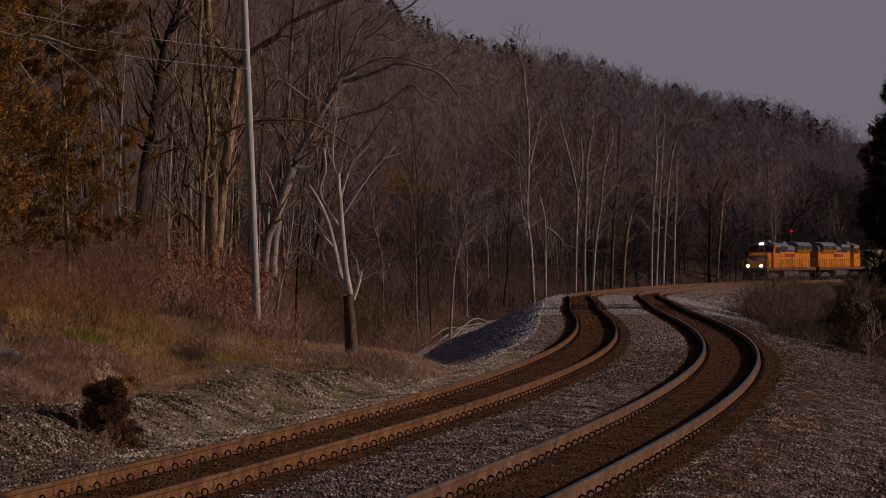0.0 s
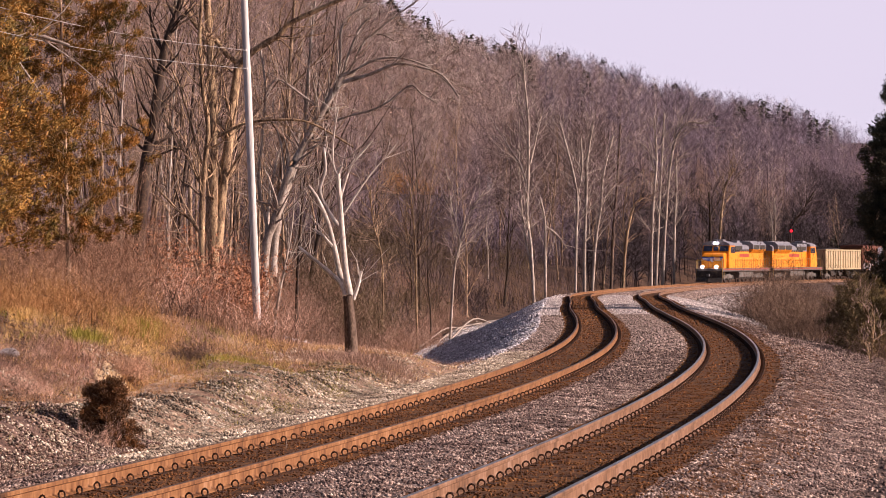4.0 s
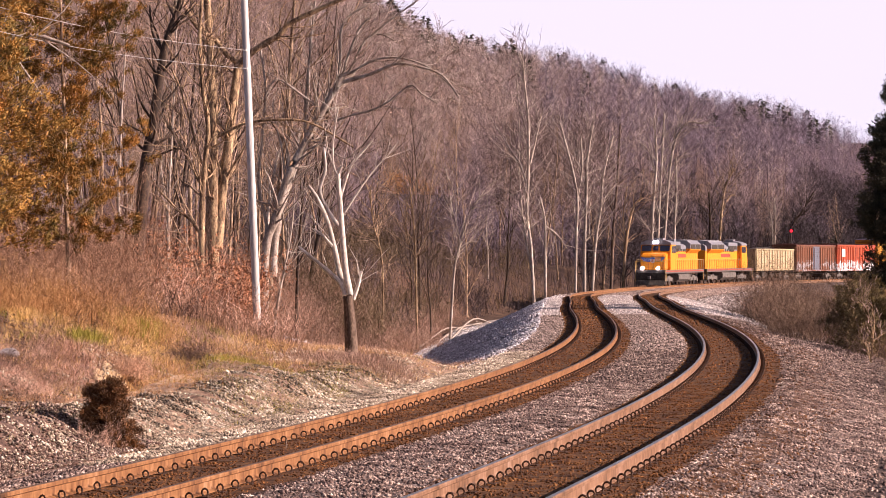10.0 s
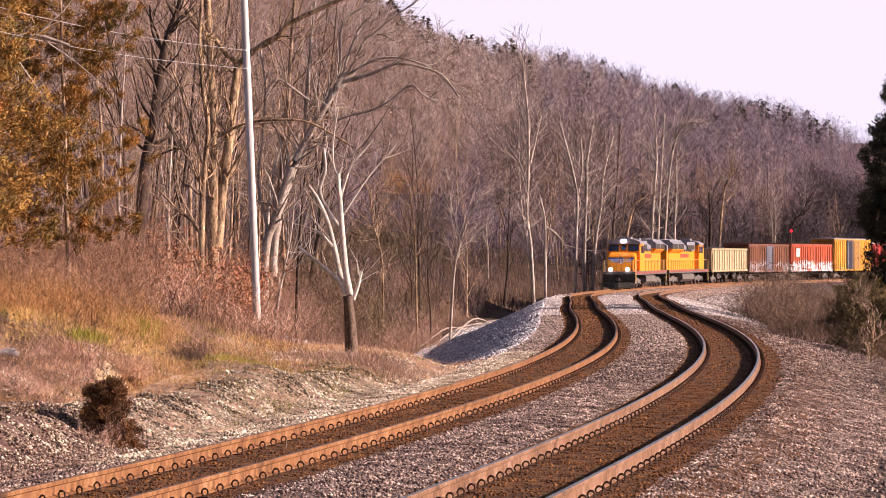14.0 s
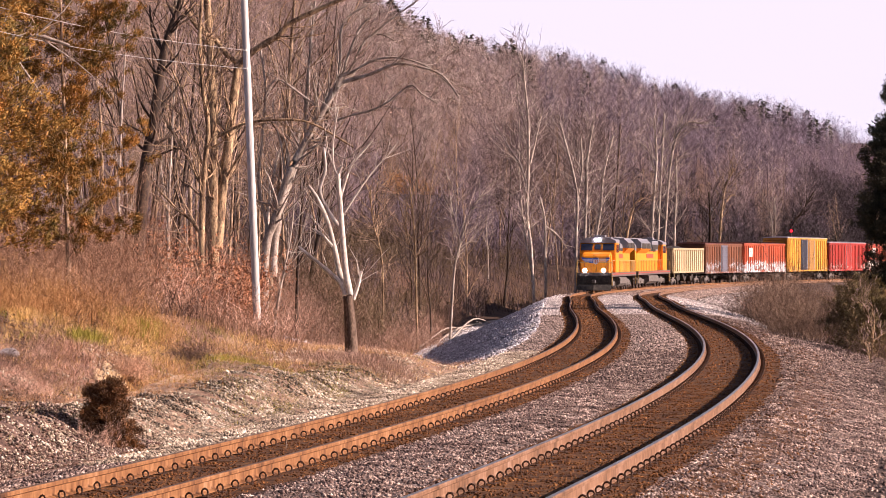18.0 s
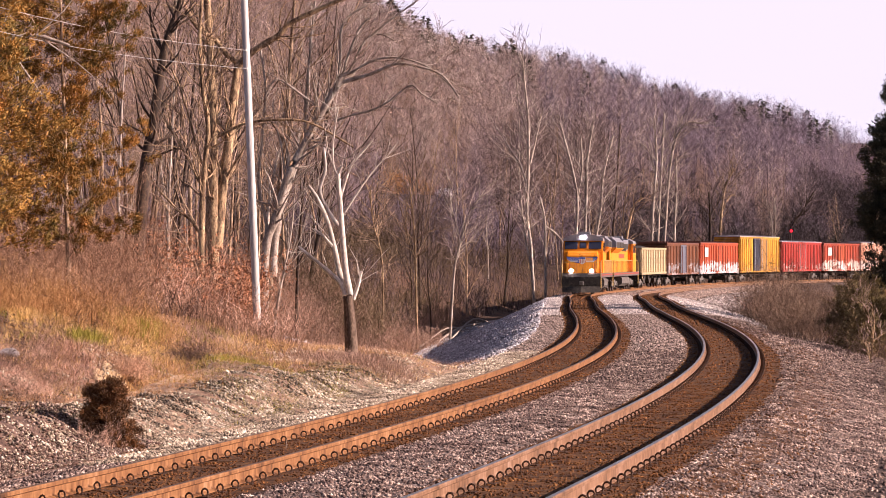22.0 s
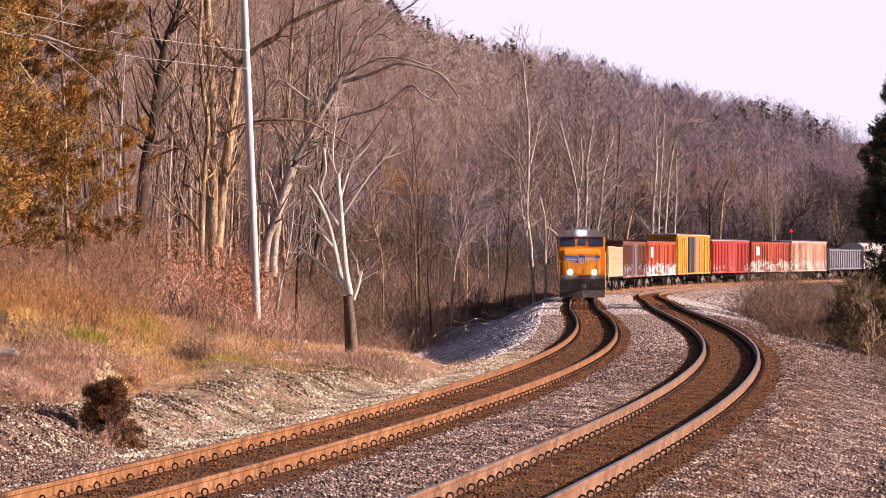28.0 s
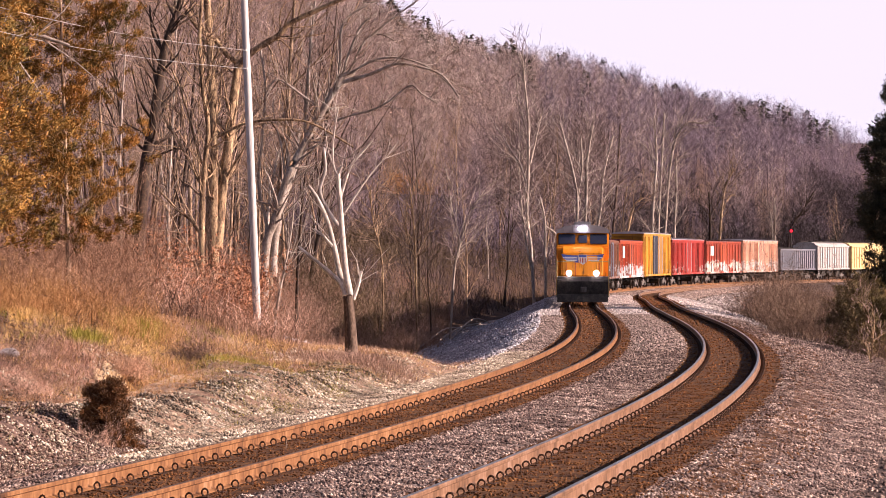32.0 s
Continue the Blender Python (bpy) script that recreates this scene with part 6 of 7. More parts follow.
REDTWIG = surf("red_twigs", [(0.085, 0.049, 0.037), (0.22, 0.134, 0.097), (0.40, 0.27, 0.20)], 0.4, 0.95, 0.0, fine=3, vary=0.5)
STRAW = surf("straw", [(0.36, 0.19, 0.055), (0.65, 0.41, 0.135), (0.84, 0.62, 0.27)], 0.8, 0.9, 0.0, fine=5, vary=0.35)

def blades(name, label, n, place, seed, mat, h0, h1, w, lean=0.35, category="grass"):
    """Many thin blades or stems standing on the ground, as one mesh."""
    rng = np.random.default_rng(seed)
    xy = place(rng, n)
    n = len(xy)
    z = ground_z(xy[:, 0], xy[:, 1]) + 0.02
    p = np.concatenate([xy, z[:, None]], 1)
    h = rng.uniform(h0, h1, n)
    t = p + np.stack([rng.normal(0, lean, n) * h, rng.normal(0, lean, n) * h, h], -1)
    a = rng.uniform(0, np.pi, n)
    c = np.stack([np.cos(a), np.sin(a), 0 * a], -1) * (w * rng.uniform(0.6, 1.4, n) / 2)[:, None]
    V = np.stack([p - c, p + c, t], 1).reshape(-1, 3)
    return tagged(part(name, tri_mesh(name, V, np.arange(3 * n).reshape(-1, 3)), mat), label, category, kind="stuff")


def along(s0, s1, u0, u1, clump=0.0, pw=1.0):
    """Places strewn along the line between two offsets, in clumps."""
    def place(rng, n):
        if clump:
            m = max(4, n // 14)
            s = s0 + (s1 - s0) * rng.uniform(0, 1, m) ** pw
            u = rng.uniform(u0, u1, m)
            k = rng.integers(0, m, n)
            s, u = s[k] + rng.normal(0, clump, n), np.clip(u[k] + rng.normal(0, clump, n), u0 - 6, u1 + 6)
        else:
            s, u = s0 + (s1 - s0) * rng.uniform(0, 1, n) ** pw, rng.uniform(u0, u1, n)
        return line(s, u)[:, :2]
    return place


def fan(y0, y1, a0, a1, clump=0.0):
    """Places strewn over a wedge of the ground."""
    def place(rng, n):
        m = max(4, n // 10) if clump else n
        y = rng.uniform(y0, y1, m)
        x = rng.uniform(a0, a1, m) * y
        if clump:
            k = rng.integers(0, m, n)
            x, y = x[k] + rng.normal(0, clump, n), y[k] + rng.normal(0, clump, n)
        s, u = chain(x, y)
        ok = u < -3.4 - np.clip((s - 40) / 4, 0, 9.5)
        return np.stack([x, y], -1)[ok]
    return place


def patchy(place, cut, k=1.0, seed=0.0):
    """The same places, kept only in uneven patches."""
    def inner(rng, n):
        xy = place(rng, n)
        return xy[wave(xy[:, 0] * k + seed, xy[:, 1] * k * 0.6 + 2 * seed) > cut + rng.normal(0, 0.12, len(xy))]
    return inner


def thicket(name, label, n, place, seed, mat, h0, h1, w, lean=0.3, stems=4, twigs=7, subs=2):
    """Tangled leafless shrubs: bent stems that fork into ever finer twigs, as one mesh."""
    rng = np.random.default_rng(seed)
    xy = place(rng, n)
    n = len(xy)
    b = np.concatenate([xy, ground_z(xy[:, 0], xy[:, 1])[:, None] - 0.03], 1)
    h = rng.uniform(h0, h1, n) * (0.75 + 0.5 * rng.uniform(0, 1, n) ** 2) * (0.45 + 0.95 * smooth(wave(xy[:, 0] * 0.3 + 2, xy[:, 1] * 0.2) * 1.3 + 0.5))
    k = np.repeat(np.arange(n), stems)
    H = h[k] * rng.uniform(0.55, 1.0, len(k))
    p = b[k] + np.concatenate([rng.normal(0, 0.09, (len(k), 2)) * h[k][:, None], np.zeros((len(k), 1))], 1)
    m = p + np.stack([rng.normal(0, lean * 0.5, len(k)) * H, rng.normal(0, lean * 0.5, len(k)) * H, 0.5 * H], -1)
    t = m + (m - p) * 0.6 + np.stack([rng.normal(0, lean * 0.6, len(k)) * H, rng.normal(0, lean * 0.6, len(k)) * H, 0.25 * H], -1)
    segs = [(p, m, np.full(len(k), w)), (m, t, np.full(len(k), w * 0.7))]
    j = np.repeat(np.arange(len(k)), twigs)
    f = rng.uniform(0.25, 1.0, (len(j), 1))
    q = np.where(f < 0.5, p[j] + (m[j] - p[j]) * f * 2, m[j] + (t[j] - m[j]) * (f - 0.5) * 2)
    d = rng.normal(0, 0.7, (len(j), 3)) + np.array([0, 0, 0.55])
    e = q + d * (H[j] * rng.uniform(0.12, 0.32, len(j)))[:, None]
    segs.append((q, e, np.full(len(j), w * 0.5)))
    if subs:
        i = np.repeat(np.arange(len(j)), subs)
        a = q[i] + (e[i] - q[i]) * rng.uniform(0.3, 1, (len(i), 1))
        segs.append((a, a + (rng.normal(0, 0.7, (len(i), 3)) + np.array([0, 0, 0.35])) * (H[j][i] * rng.uniform(0.06, 0.16, len(i)))[:, None], np.full(len(i), w * 0.4)))
    V = []
    for a, c, ww in segs:
        s = np.cross(c - a, rng.normal(0, 1, a.shape))
        s *= (ww / 2)[:, None] / (np.linalg.norm(s, axis=1)[:, None] + 1e-9)
        V.append(np.stack([a - s, a + s, c], 1).reshape(-1, 3))
    V = np.concatenate(V)
    return tagged(part(name, tri_mesh(name, V, np.arange(len(V)).reshape(-1, 3)), mat), label, "brush", kind="stuff")


blades("dry_grass", "pale dry grass on the low bank", 70000, patchy(along(17, 50, -14, -3.5, 0.3), -0.2, 0.9), 1, GRASS, 0.03, 0.17, 0.009, 0.7)
blades("dry_grass", "short dry grass on the near bank", 16000, patchy(along(0, 18, -9, -3.2, 0.2), 0.0, 0.9), 12, GRASS, 0.03, 0.11, 0.008, 0.6)
blades("dry_grass", "sparse dry grass among the stones", 24000, patchy(along(8, 50, -5.6, -2.3, 0.10), -0.08, 1.3, 1.0), 2, GRASS, 0.03, 0.11, 0.008, 0.8)
blades("green_grass", "yellow-green tufts of grass", 26000, patchy(along(14, 56, -12.5, -2.9, 0.12), 0.12, 0.8, 4.0), 3, GREENGRASS, 0.06, 0.20, 0.013)
blades("brush", "reddish-brown dead weeds and brush", 20000, fan(65, 88, -0.168, -0.005, 0.5), 4, BRUSH, 0.15, 0.6, 0.012, 0.35, "brush")
thicket("thicket", "tangled reddish-brown dead weeds behind the bank", 200, patchy(fan(52, 66, -0.168, -0.07, 0.4), 0.0, 0.8, 6.0), 41, BRUSH, 0.25, 0.7, 0.012, 0.6)
thicket("thicket", "tall orange-brown weeds under the cedars", 420, fan(55, 62, -0.168, -0.105, 0.4), 45, GRASS, 0.8, 2.2, 0.012, 0.5, 5, 8, 3)
thicket("thicket", "tangled reddish-brown brush at the edge of the wood", 1700, fan(69, 112, -0.168, -0.012, 0.7), 42, BRUSH, 0.5, 1.5, 0.018, 0.5)
thicket("thicket", "dark stems standing in the brush at the edge of the wood", 130, fan(64, 84, -0.168, -0.03, 0.5), 94, DARKBRUSH, 0.6, 1.9, 0.030, 0.45, 4, 6, 2)
thicket("thicket", "pale dry stems standing in the brush at the edge of the wood", 150, fan(63, 82, -0.168, -0.03, 0.5), 95, PINKBRUSH, 0.5, 1.7, 0.026, 0.5, 4, 6, 2)
thicket("thicket", "tall tangled brush inside the wood", 1500, fan(105, 200, -0.168, 0.012, 0.8), 43, REDTWIG, 1.0, 3.2, 0.03, 0.45)
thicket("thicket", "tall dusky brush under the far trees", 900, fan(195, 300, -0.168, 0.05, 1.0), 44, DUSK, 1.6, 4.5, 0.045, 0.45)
thicket("thicket", "olive-brown undergrowth hiding the feet of the trees", 1500, fan(170, 300, -0.07, 0.09, 1.2), 73, OLIVEBRUSH, 1.8, 4.2, 0.045, 0.5, 5, 9, 2)
blades("brush", "tall reddish-brown brush at the edge of the wood", 9000, fan(84, 190, -0.168, 0.035, 0.8), 5, BRUSH, 0.6, 2.2, 0.018, 0.3, "brush")
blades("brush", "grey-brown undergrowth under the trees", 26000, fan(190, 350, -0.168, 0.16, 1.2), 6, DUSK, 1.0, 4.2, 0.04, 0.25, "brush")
def valley(s0, s1, wide, start, east=0.134, west=0.1035):
    """Places in clumps on the slope and floor of the valley beside the line."""
    def place(rng, n):
        m = n // 12
        s = rng.uniform(s0, s1, m)
        u = GAP + start + np.clip((s - 150) / 22, 0, 5) + wide * rng.uniform(0, 1, m) ** 1.3
        k = rng.integers(0, m, n)
        xy = line(s[k] + rng.normal(0, 1.0, n), u[k] + rng.normal(0, 0.7, n))[:, :2]
        xy = xy[xy[:, 0] > west * xy[:, 1] + rng.normal(0, 0.35, n)]
        n = len(xy)
        return xy[(xy[:, 0] < east * xy[:, 1] + rng.normal(0, 0.6, n)) | (rng.uniform(0, 1, n) < 0.15)]
    return place


thicket("thicket", "soft grey-brown brush on the valley slope", 2100, valley(84, 230, 14, 4.6, 0.134, 0.112), 7, GREYBRUSH, 0.8, 3.7, 0.017, 0.35, 5, 8, 2)
thicket("thicket", "tan dead weeds on the valley slope", 1000, valley(100, 200, 10, 5.2, 0.134, 0.113), 27, BRUSH, 1.0, 3.0, 0.016, 0.35, 5, 8, 2)
thicket("thicket", "low weeds along the shoulder's edge", 1300, valley(50, 118, 10, 4.7, 0.5), 28, DARKBRUSH, 0.5, 1.5, 0.012, 0.5, 5, 6, 1)
thicket("thicket", "straggling weeds on the lower edge of the shoulder", 900, along(48, 112, GAP + 8.2, GAP + 12.5, 0.5), 70, GREYBRUSH, 0.3, 1.1, 0.011, 0.6, 5, 7, 2)
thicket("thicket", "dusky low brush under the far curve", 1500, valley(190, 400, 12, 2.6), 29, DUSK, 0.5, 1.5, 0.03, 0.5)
blades("brush", "grey stems on the valley slope", 12000, valley(95, 260, 12, 4.6), 8, GREYBRUSH, 0.3, 1.1, 0.013, 0.3, "brush")
blades("straw", "bright straw-coloured grass on the hummock", 60000, patchy(along(20, 56, -13.5, -4.4, 0.25), 0.05, 0.7, 2.0), 9, STRAW, 0.04, 0.20, 0.009, 0.8)
blades("green_grass", "yellow-green grass among the stones", 17000, patchy(along(24, 48, -4.4, -2.7, 0.10), 0.03, 0.9, 3.0), 10, GREENGRASS, 0.05, 0.16, 0.013)
def cut_bank(rng, n):
    return np.stack([rng.normal(-4.4, 1.9, n), rng.uniform(388, 404, n)], -1)


blades("dry_grass", "orange-tan grass on the cut above the road", 7000, cut_bank, 33, GRASS, 0.3, 1.0, 0.07, 0.5)
thicket("thicket", "small wiry weeds scattered over the bank", 420, patchy(along(10, 47, -6.2, -3.0, 0.3), -0.1, 1.2, 5.0), 46, REDTWIG, 0.10, 0.34, 0.008, 0.7, 4, 5, 1)
def clump(x, y, rx, ry):
    return lambda rng, n: np.stack([rng.normal(x, rx, n), rng.normal(y, ry, n)], -1)


def clearing(y0, y1, a0, a1):
    return lambda rng, n: np.stack([(a := rng.uniform(y0, y1, n)) * rng.uniform(a0, a1, n), a], -1)


blades("straw", "golden grass on the knoll", 30000, patchy(clearing(50, 63, -0.158, -0.094), 0.0, 1.3, 3.0), 61, STRAW, 0.04, 0.22, 0.011, 0.7)
blades("straw", "trodden golden straw on top of the bank", 22000, patchy(clearing(49, 56, -0.080, -0.046), -0.1, 1.2, 1.0), 62, STRAW, 0.02, 0.09, 0.012, 1.1)
blades("green_grass", "fresh green grass clump on the knoll", 2600, clump(-6.3, 57.0, 0.17, 0.5), 63, GREENGRASS, 0.2, 0.55, 0.014, 0.5)
blades("green_grass", "fresh green grass clump on the knoll", 1500, clump(-6.55, 50.6, 0.14, 0.5), 64, GREENGRASS, 0.12, 0.36, 0.014, 0.5)
blades("green_grass", "fresh green grass clump on the knoll", 1900, clump(-6.9, 59.5, 0.3, 0.4), 86, GREENGRASS, 0.2, 0.5, 0.014, 0.5)
blades("dry_grass", "short pinkish dead grass on the near hummock", 30000, patchy(clearing(42, 50, -0.170, -0.125), -0.25, 1.0, 8.0), 87, PINKBRUSH, 0.03, 0.15, 0.010, 0.9)
blades("dry_grass", "pinkish dead grass on the knoll", 26000, patchy(clearing(48, 64, -0.150, -0.060), -0.1, 1.1, 5.0), 88, PINKBRUSH, 0.04, 0.20, 0.010, 0.9)
blades("dry_grass", "pinkish dead weeds round the foot of the white tree", 5200, clump(-1.9, 61.5, 0.75, 1.0), 89, PINKBRUSH, 0.15, 0.42, 0.013, 0.6)
thicket("thicket", "dark brown dead weed clump on the knoll", 22, clump(-6.15, 50.6, 0.14, 0.3), 90, DARKBRUSH, 0.25, 0.5, 0.010, 0.7, 5, 8, 3)
blades("green_grass", "fresh green grass clump beside the path", 4200, clump(-4.1, 54.5, 0.45, 1.3), 65, GREENGRASS, 0.08, 0.26, 0.013, 0.6)
blades("green_grass", "green tufts among the pale gravel", 3800, clump(-0.72, 51.5, 0.16, 1.9), 66, GREENGRASS, 0.05, 0.15, 0.012, 0.7)
for gx0, gy0 in ((-2.25, 45.6), (-2.87, 49.0), (-2.16, 54.0), (-3.3, 43.5)):
    blades("green_grass", "yellow-green tufts on the stony bank", 1500, clump(gx0, gy0, 0.14, 0.9), int(80 + gy0), GREENGRASS, 0.04, 0.13, 0.012, 0.7)
thicket("thicket", "rounded red-brown shrub on the bank", 34, clump(-5.42, 48.2, 0.11, 0.3), 67, BRUSH, 0.35, 0.55, 0.010, 0.7, 5, 8, 3)
thicket("thicket", "spreading dark brown shrub on the bank", 95, clump(-5.05, 52.6, 0.26, 0.4), 68, DARKBRUSH, 0.4, 0.8, 0.011, 0.7, 5, 8, 3)
blades("dry_grass", "dry grass hanging over the crest of the bank", 20000, patchy(along(14, 56, -5.3, -3.7, 0.14), -0.15, 1.6, 7.0), 72, GRASS, 0.05, 0.22, 0.009, 0.8)
blades("straw", "short straw over the end of the bank", 16000, patchy(along(42, 59, -7.0, -2.5, 0.2), -0.1, 1.2, 9.0), 92, STRAW, 0.04, 0.20, 0.011, 0.8)
blades("dry_grass", "pinkish dead grass over the end of the bank", 15000, along(42, 60, -8.5, -2.5, 0.2), 74, PINKBRUSH, 0.05, 0.26, 0.012, 0.7)
thicket("thicket", "purplish leafless brush on the near bank", 90, clearing(41, 50, -0.170, -0.140), 69, DARKBRUSH, 0.15, 0.5, 0.009, 0.8, 5, 8, 3)


def by_bush(rng, n):
    return np.stack([rng.normal(-4.92, 0.13, n), rng.normal(38.75, 0.12, n)], -1)


thicket("thicket", "thin dark-stemmed shrubs on top of the bank", 7, clearing(49, 53, -0.145, -0.128), 49, DARKBRUSH, 1.4, 2.3, 0.018, 0.25, 3, 6, 2)
thicket("thicket", "tall orange-brown brush in front of the cedars", 420, clearing(58, 74, -0.168, -0.112), 50, BRUSH, 1.6, 3.2, 0.014, 0.4, 5, 9, 3)
thicket("thicket", "wiry pale dead weeds beside the bush", 26, by_bush, 30, PINKBRUSH, 0.45, 1.0, 0.009, 0.6)
thicket("thicket", "tall tan brush on the valley slope", 380, clearing(104, 136, 0.119, 0.138), 47, TANBRUSH, 1.1, 2.3, 0.015, 0.35, 5, 9, 3)
thicket("thicket", "pinkish sunlit weeds in the hollow", 600, clearing(185, 245, -0.032, 0.0), 48, PINKBRUSH, 0.5, 1.5, 0.03, 0.5)
blades("brush", "pinkish dead weeds in the hollow", 9000, along(58, 150, -19, -11.2, 0.8), 14, BRUSH, 0.2, 0.75, 0.02, 0.4, "brush")
thicket("thicket", "warm brown brush filling the hollow below the gravel", 1300, along(84, 235, -19, -11.6, 0.8), 71, PINKBRUSH, 0.7, 1.8, 0.022, 0.5, 5, 8, 2)
thicket("thicket", "tall tan brush in the bottom of the hollow", 420, along(150, 235, -21, -12.4, 0.8), 91, PINKBRUSH, 1.0, 2.6, 0.022, 0.5, 5, 8, 2)
thicket("thicket", "low dead weeds in the hollow", 1000, along(52, 175, -19, -11.0, 0.9), 31, BRUSH, 0.3, 1.1, 0.018, 0.55)


def stones(name, label, n, place, seed, mat, size, lift):
    """Irregular eight-sided stones strewn on a surface, as one mesh."""
    rng = np.random.default_rng(seed)
    s, u = place(rng, n)
    n = len(s)
    P = line(s, u)
    P[:, 2] = lift(s, u, P)
    oct6 = np.array([(1, 0, 0), (-1, 0, 0), (0, 1, 0), (0, -1, 0), (0, 0, 1), (0, 0, -1)], float)
    tri = np.array([(0, 2, 4), (2, 1, 4), (1, 3, 4), (3, 0, 4), (2, 0, 5), (1, 2, 5), (3, 1, 5), (0, 3, 5)])
    v = oct6[None] * rng.uniform(0.55, 1.25, (n, 6, 1)) + rng.normal(0, 0.16, (n, 6, 3))
    a, b = rng.uniform(0, 2 * np.pi, n), rng.uniform(-0.6, 0.6, n)
    ca, sa, cb, sb = np.cos(a), np.sin(a), np.cos(b), np.sin(b)
    v *= (size * rng.uniform(0.5, 1.5, n) / 2)[:, None, None] * np.array([1.15, 1.0, 0.85])
    y = v[..., 1] * cb[:, None] - v[..., 2] * sb[:, None]
    z = v[..., 1] * sb[:, None] + v[..., 2] * cb[:, None]
    x = v[..., 0] * ca[:, None] - y * sa[:, None]
    y = v[..., 0] * sa[:, None] + y * ca[:, None]
    V = np.stack([x, y, z], -1) + P[:, None]
    F = (tri[None] + 6 * np.arange(n)[:, None, None]).reshape(-1, 3)
    return tagged(part(name, tri_mesh(name, V.reshape(-1, 3), F), mat), label, "gravel", kind="stuff")


def between(s0, s1, *spans, cut=None):
    def place(rng, n):
        s, u = strewn(rng, n)
        if cut is not None:
            ok = wave(s * 1.5 + u, u * 2.4 - s * 0.6) > cut + rng.normal(0, 0.1, n)
            s, u = s[ok], u[ok]
        return s, u

    def strewn(rng, n):
        wid = np.array([b - a for a, b in spans])
        k = rng.choice(len(spans), n, p=wid / wid.sum())
        a = np.array([q[0] for q in spans])[k]
        return s0 + (s1 - s0) * rng.uniform(0, 1, n), a + wid[k] * rng.uniform(0, 1, n)
    return place


GREY = ((1.25, GAP - 1.25), (GAP + 1.3, GAP + 3.6))
CRIB = ((-1.3, -0.83), (-0.66, 0.66), (0.83, 1.25), (GAP - 1.25, GAP - 0.83), (GAP - 0.66, GAP + 0.66), (GAP + 0.83, GAP + 1.35))
stones("ballast_stones", "loose grey and white ballast stones", 46000, between(9, 44, *GREY), 1, STONE, 0.050, bed_z)
stones("ballast_stones", "loose grey and white ballast stones", 12000, between(44, 66, *GREY), 2, STONE, 0.070, bed_z)
stones("ballast_stones", "mixed ballast stones on the outer shoulder", 5000, between(66, 125, GREY[1]), 36, STONE, 0.09, bed_z)
stones("ballast_stones", "pale ballast stones further along the curve", 9500, between(66, 120, (-2.4, -1.3), GREY[0]), 32, STONE_MID, 0.09, bed_z)
stones("rusty_stones", "rust-stained ballast stones in the track", 26000, between(9, 44, *CRIB), 3, STONE_RUST, 0.042, lambda s, u, P: bed_z(s, u, P) + 0.006)
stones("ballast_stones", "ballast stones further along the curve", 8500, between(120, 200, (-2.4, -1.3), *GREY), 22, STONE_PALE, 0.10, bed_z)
stones("ballast_stones", "ballast stones on the far curve", 7000, between(200, 290, (-2.4, -1.3), *GREY), 79, STONE_MID, 0.15, bed_z)
stones("rusty_stones", "rust-stained stones further along the curve", 5000, between(100, 200, *CRIB), 23, STONE_RUST, 0.12, bed_z)
stones("rusty_stones", "rust-stained stones beside the second track", 7000, between(9, 110, (GAP + 1.35, GAP + 2.7)), 13, STONE_RUST, 0.05, bed_z)
stones("rusty_stones", "rust-stained ballast stones in the track", 9000, between(44, 100, *CRIB), 4, STONE_RUST, 0.06, lambda s, u, P: bed_z(s, u, P) + 0.006)
stones("ballast_stones", "cream gravel spilled against the rail from the bank", 15000, between(20, 66, (-2.45, -1.2)), 38, STONE_BANK, 0.058, bed_z)
stones("ballast_stones", "dark and pale ballast stones on the near shoulder", 5000, between(4, 20, (-2.45, -1.3)), 39, STONE, 0.055, bed_z)
onz = lambda s, u, P: ground_z(P[:, 0], P[:, 1]) + 0.08
onb = lambda s, u, P: ground_z(P[:, 0], P[:, 1]) + 0.115
stones("bank_stones", "pale gravel spilled on the low bank", 12000, between(20, 50, (-4.2, -2.3), cut=0.02), 5, STONE_BANK, 0.075, onz)
stones("bank_stones", "dark and pale gravel on the near bank", 12000, between(0, 24, (-4.4, -2.3)), 35, STONE, 0.046, onb)
stones("dirt_clods", "reddish-brown clods and leaf litter on the bank", 14000, between(2, 50, (-9.5, -3.2), cut=-0.1), 37, CLOD, 0.045, onz)
stones("bank_stones", "white gravel along the foot of the bank", 34000, between(23, 47, (-4.0, -2.2)), 25, STONE_BANK, 0.056, onz)
stones("dirt_clods", "brown clods and leaf litter on the near bank", 30000, between(0, 24, (-7, -2.3)), 75, CLOD_DARK, 0.048, onb)
stones("bank_stones", "small pale stones scattered over the near bank", 13000, between(3, 25, (-4.6, -2.3)), 78, STONE_BANK, 0.042, onb)
stones("bank_stones", "scattered stones on the low bank", 6500, between(20, 46, (-6.4, -3.9), cut=-0.05), 6, STONE_BANK, 0.045, onz)
stones("bank_stones", "pale stones showing through the grass at the end of the bank", 5000, between(42, 58, (-5.5, -2.5), cut=0.0), 93, STONE_BANK, 0.06, onb)
stones("slope_stones", "coarse grey stones on the embankment", 26000, between(63, 215, (-10.6, -2.3)), 7, STONE_SLOPE, 0.12, onz)
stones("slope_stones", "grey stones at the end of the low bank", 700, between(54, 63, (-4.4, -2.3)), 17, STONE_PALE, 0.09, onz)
stones("shoulder_stones", "mixed stones on the outer shoulder", 18000, between(9, 70, (GAP + 3.5, GAP + 8)), 8, STONE, 0.056, lambda s, u, P: ground_z(P[:, 0], P[:, 1]) + 0.04)
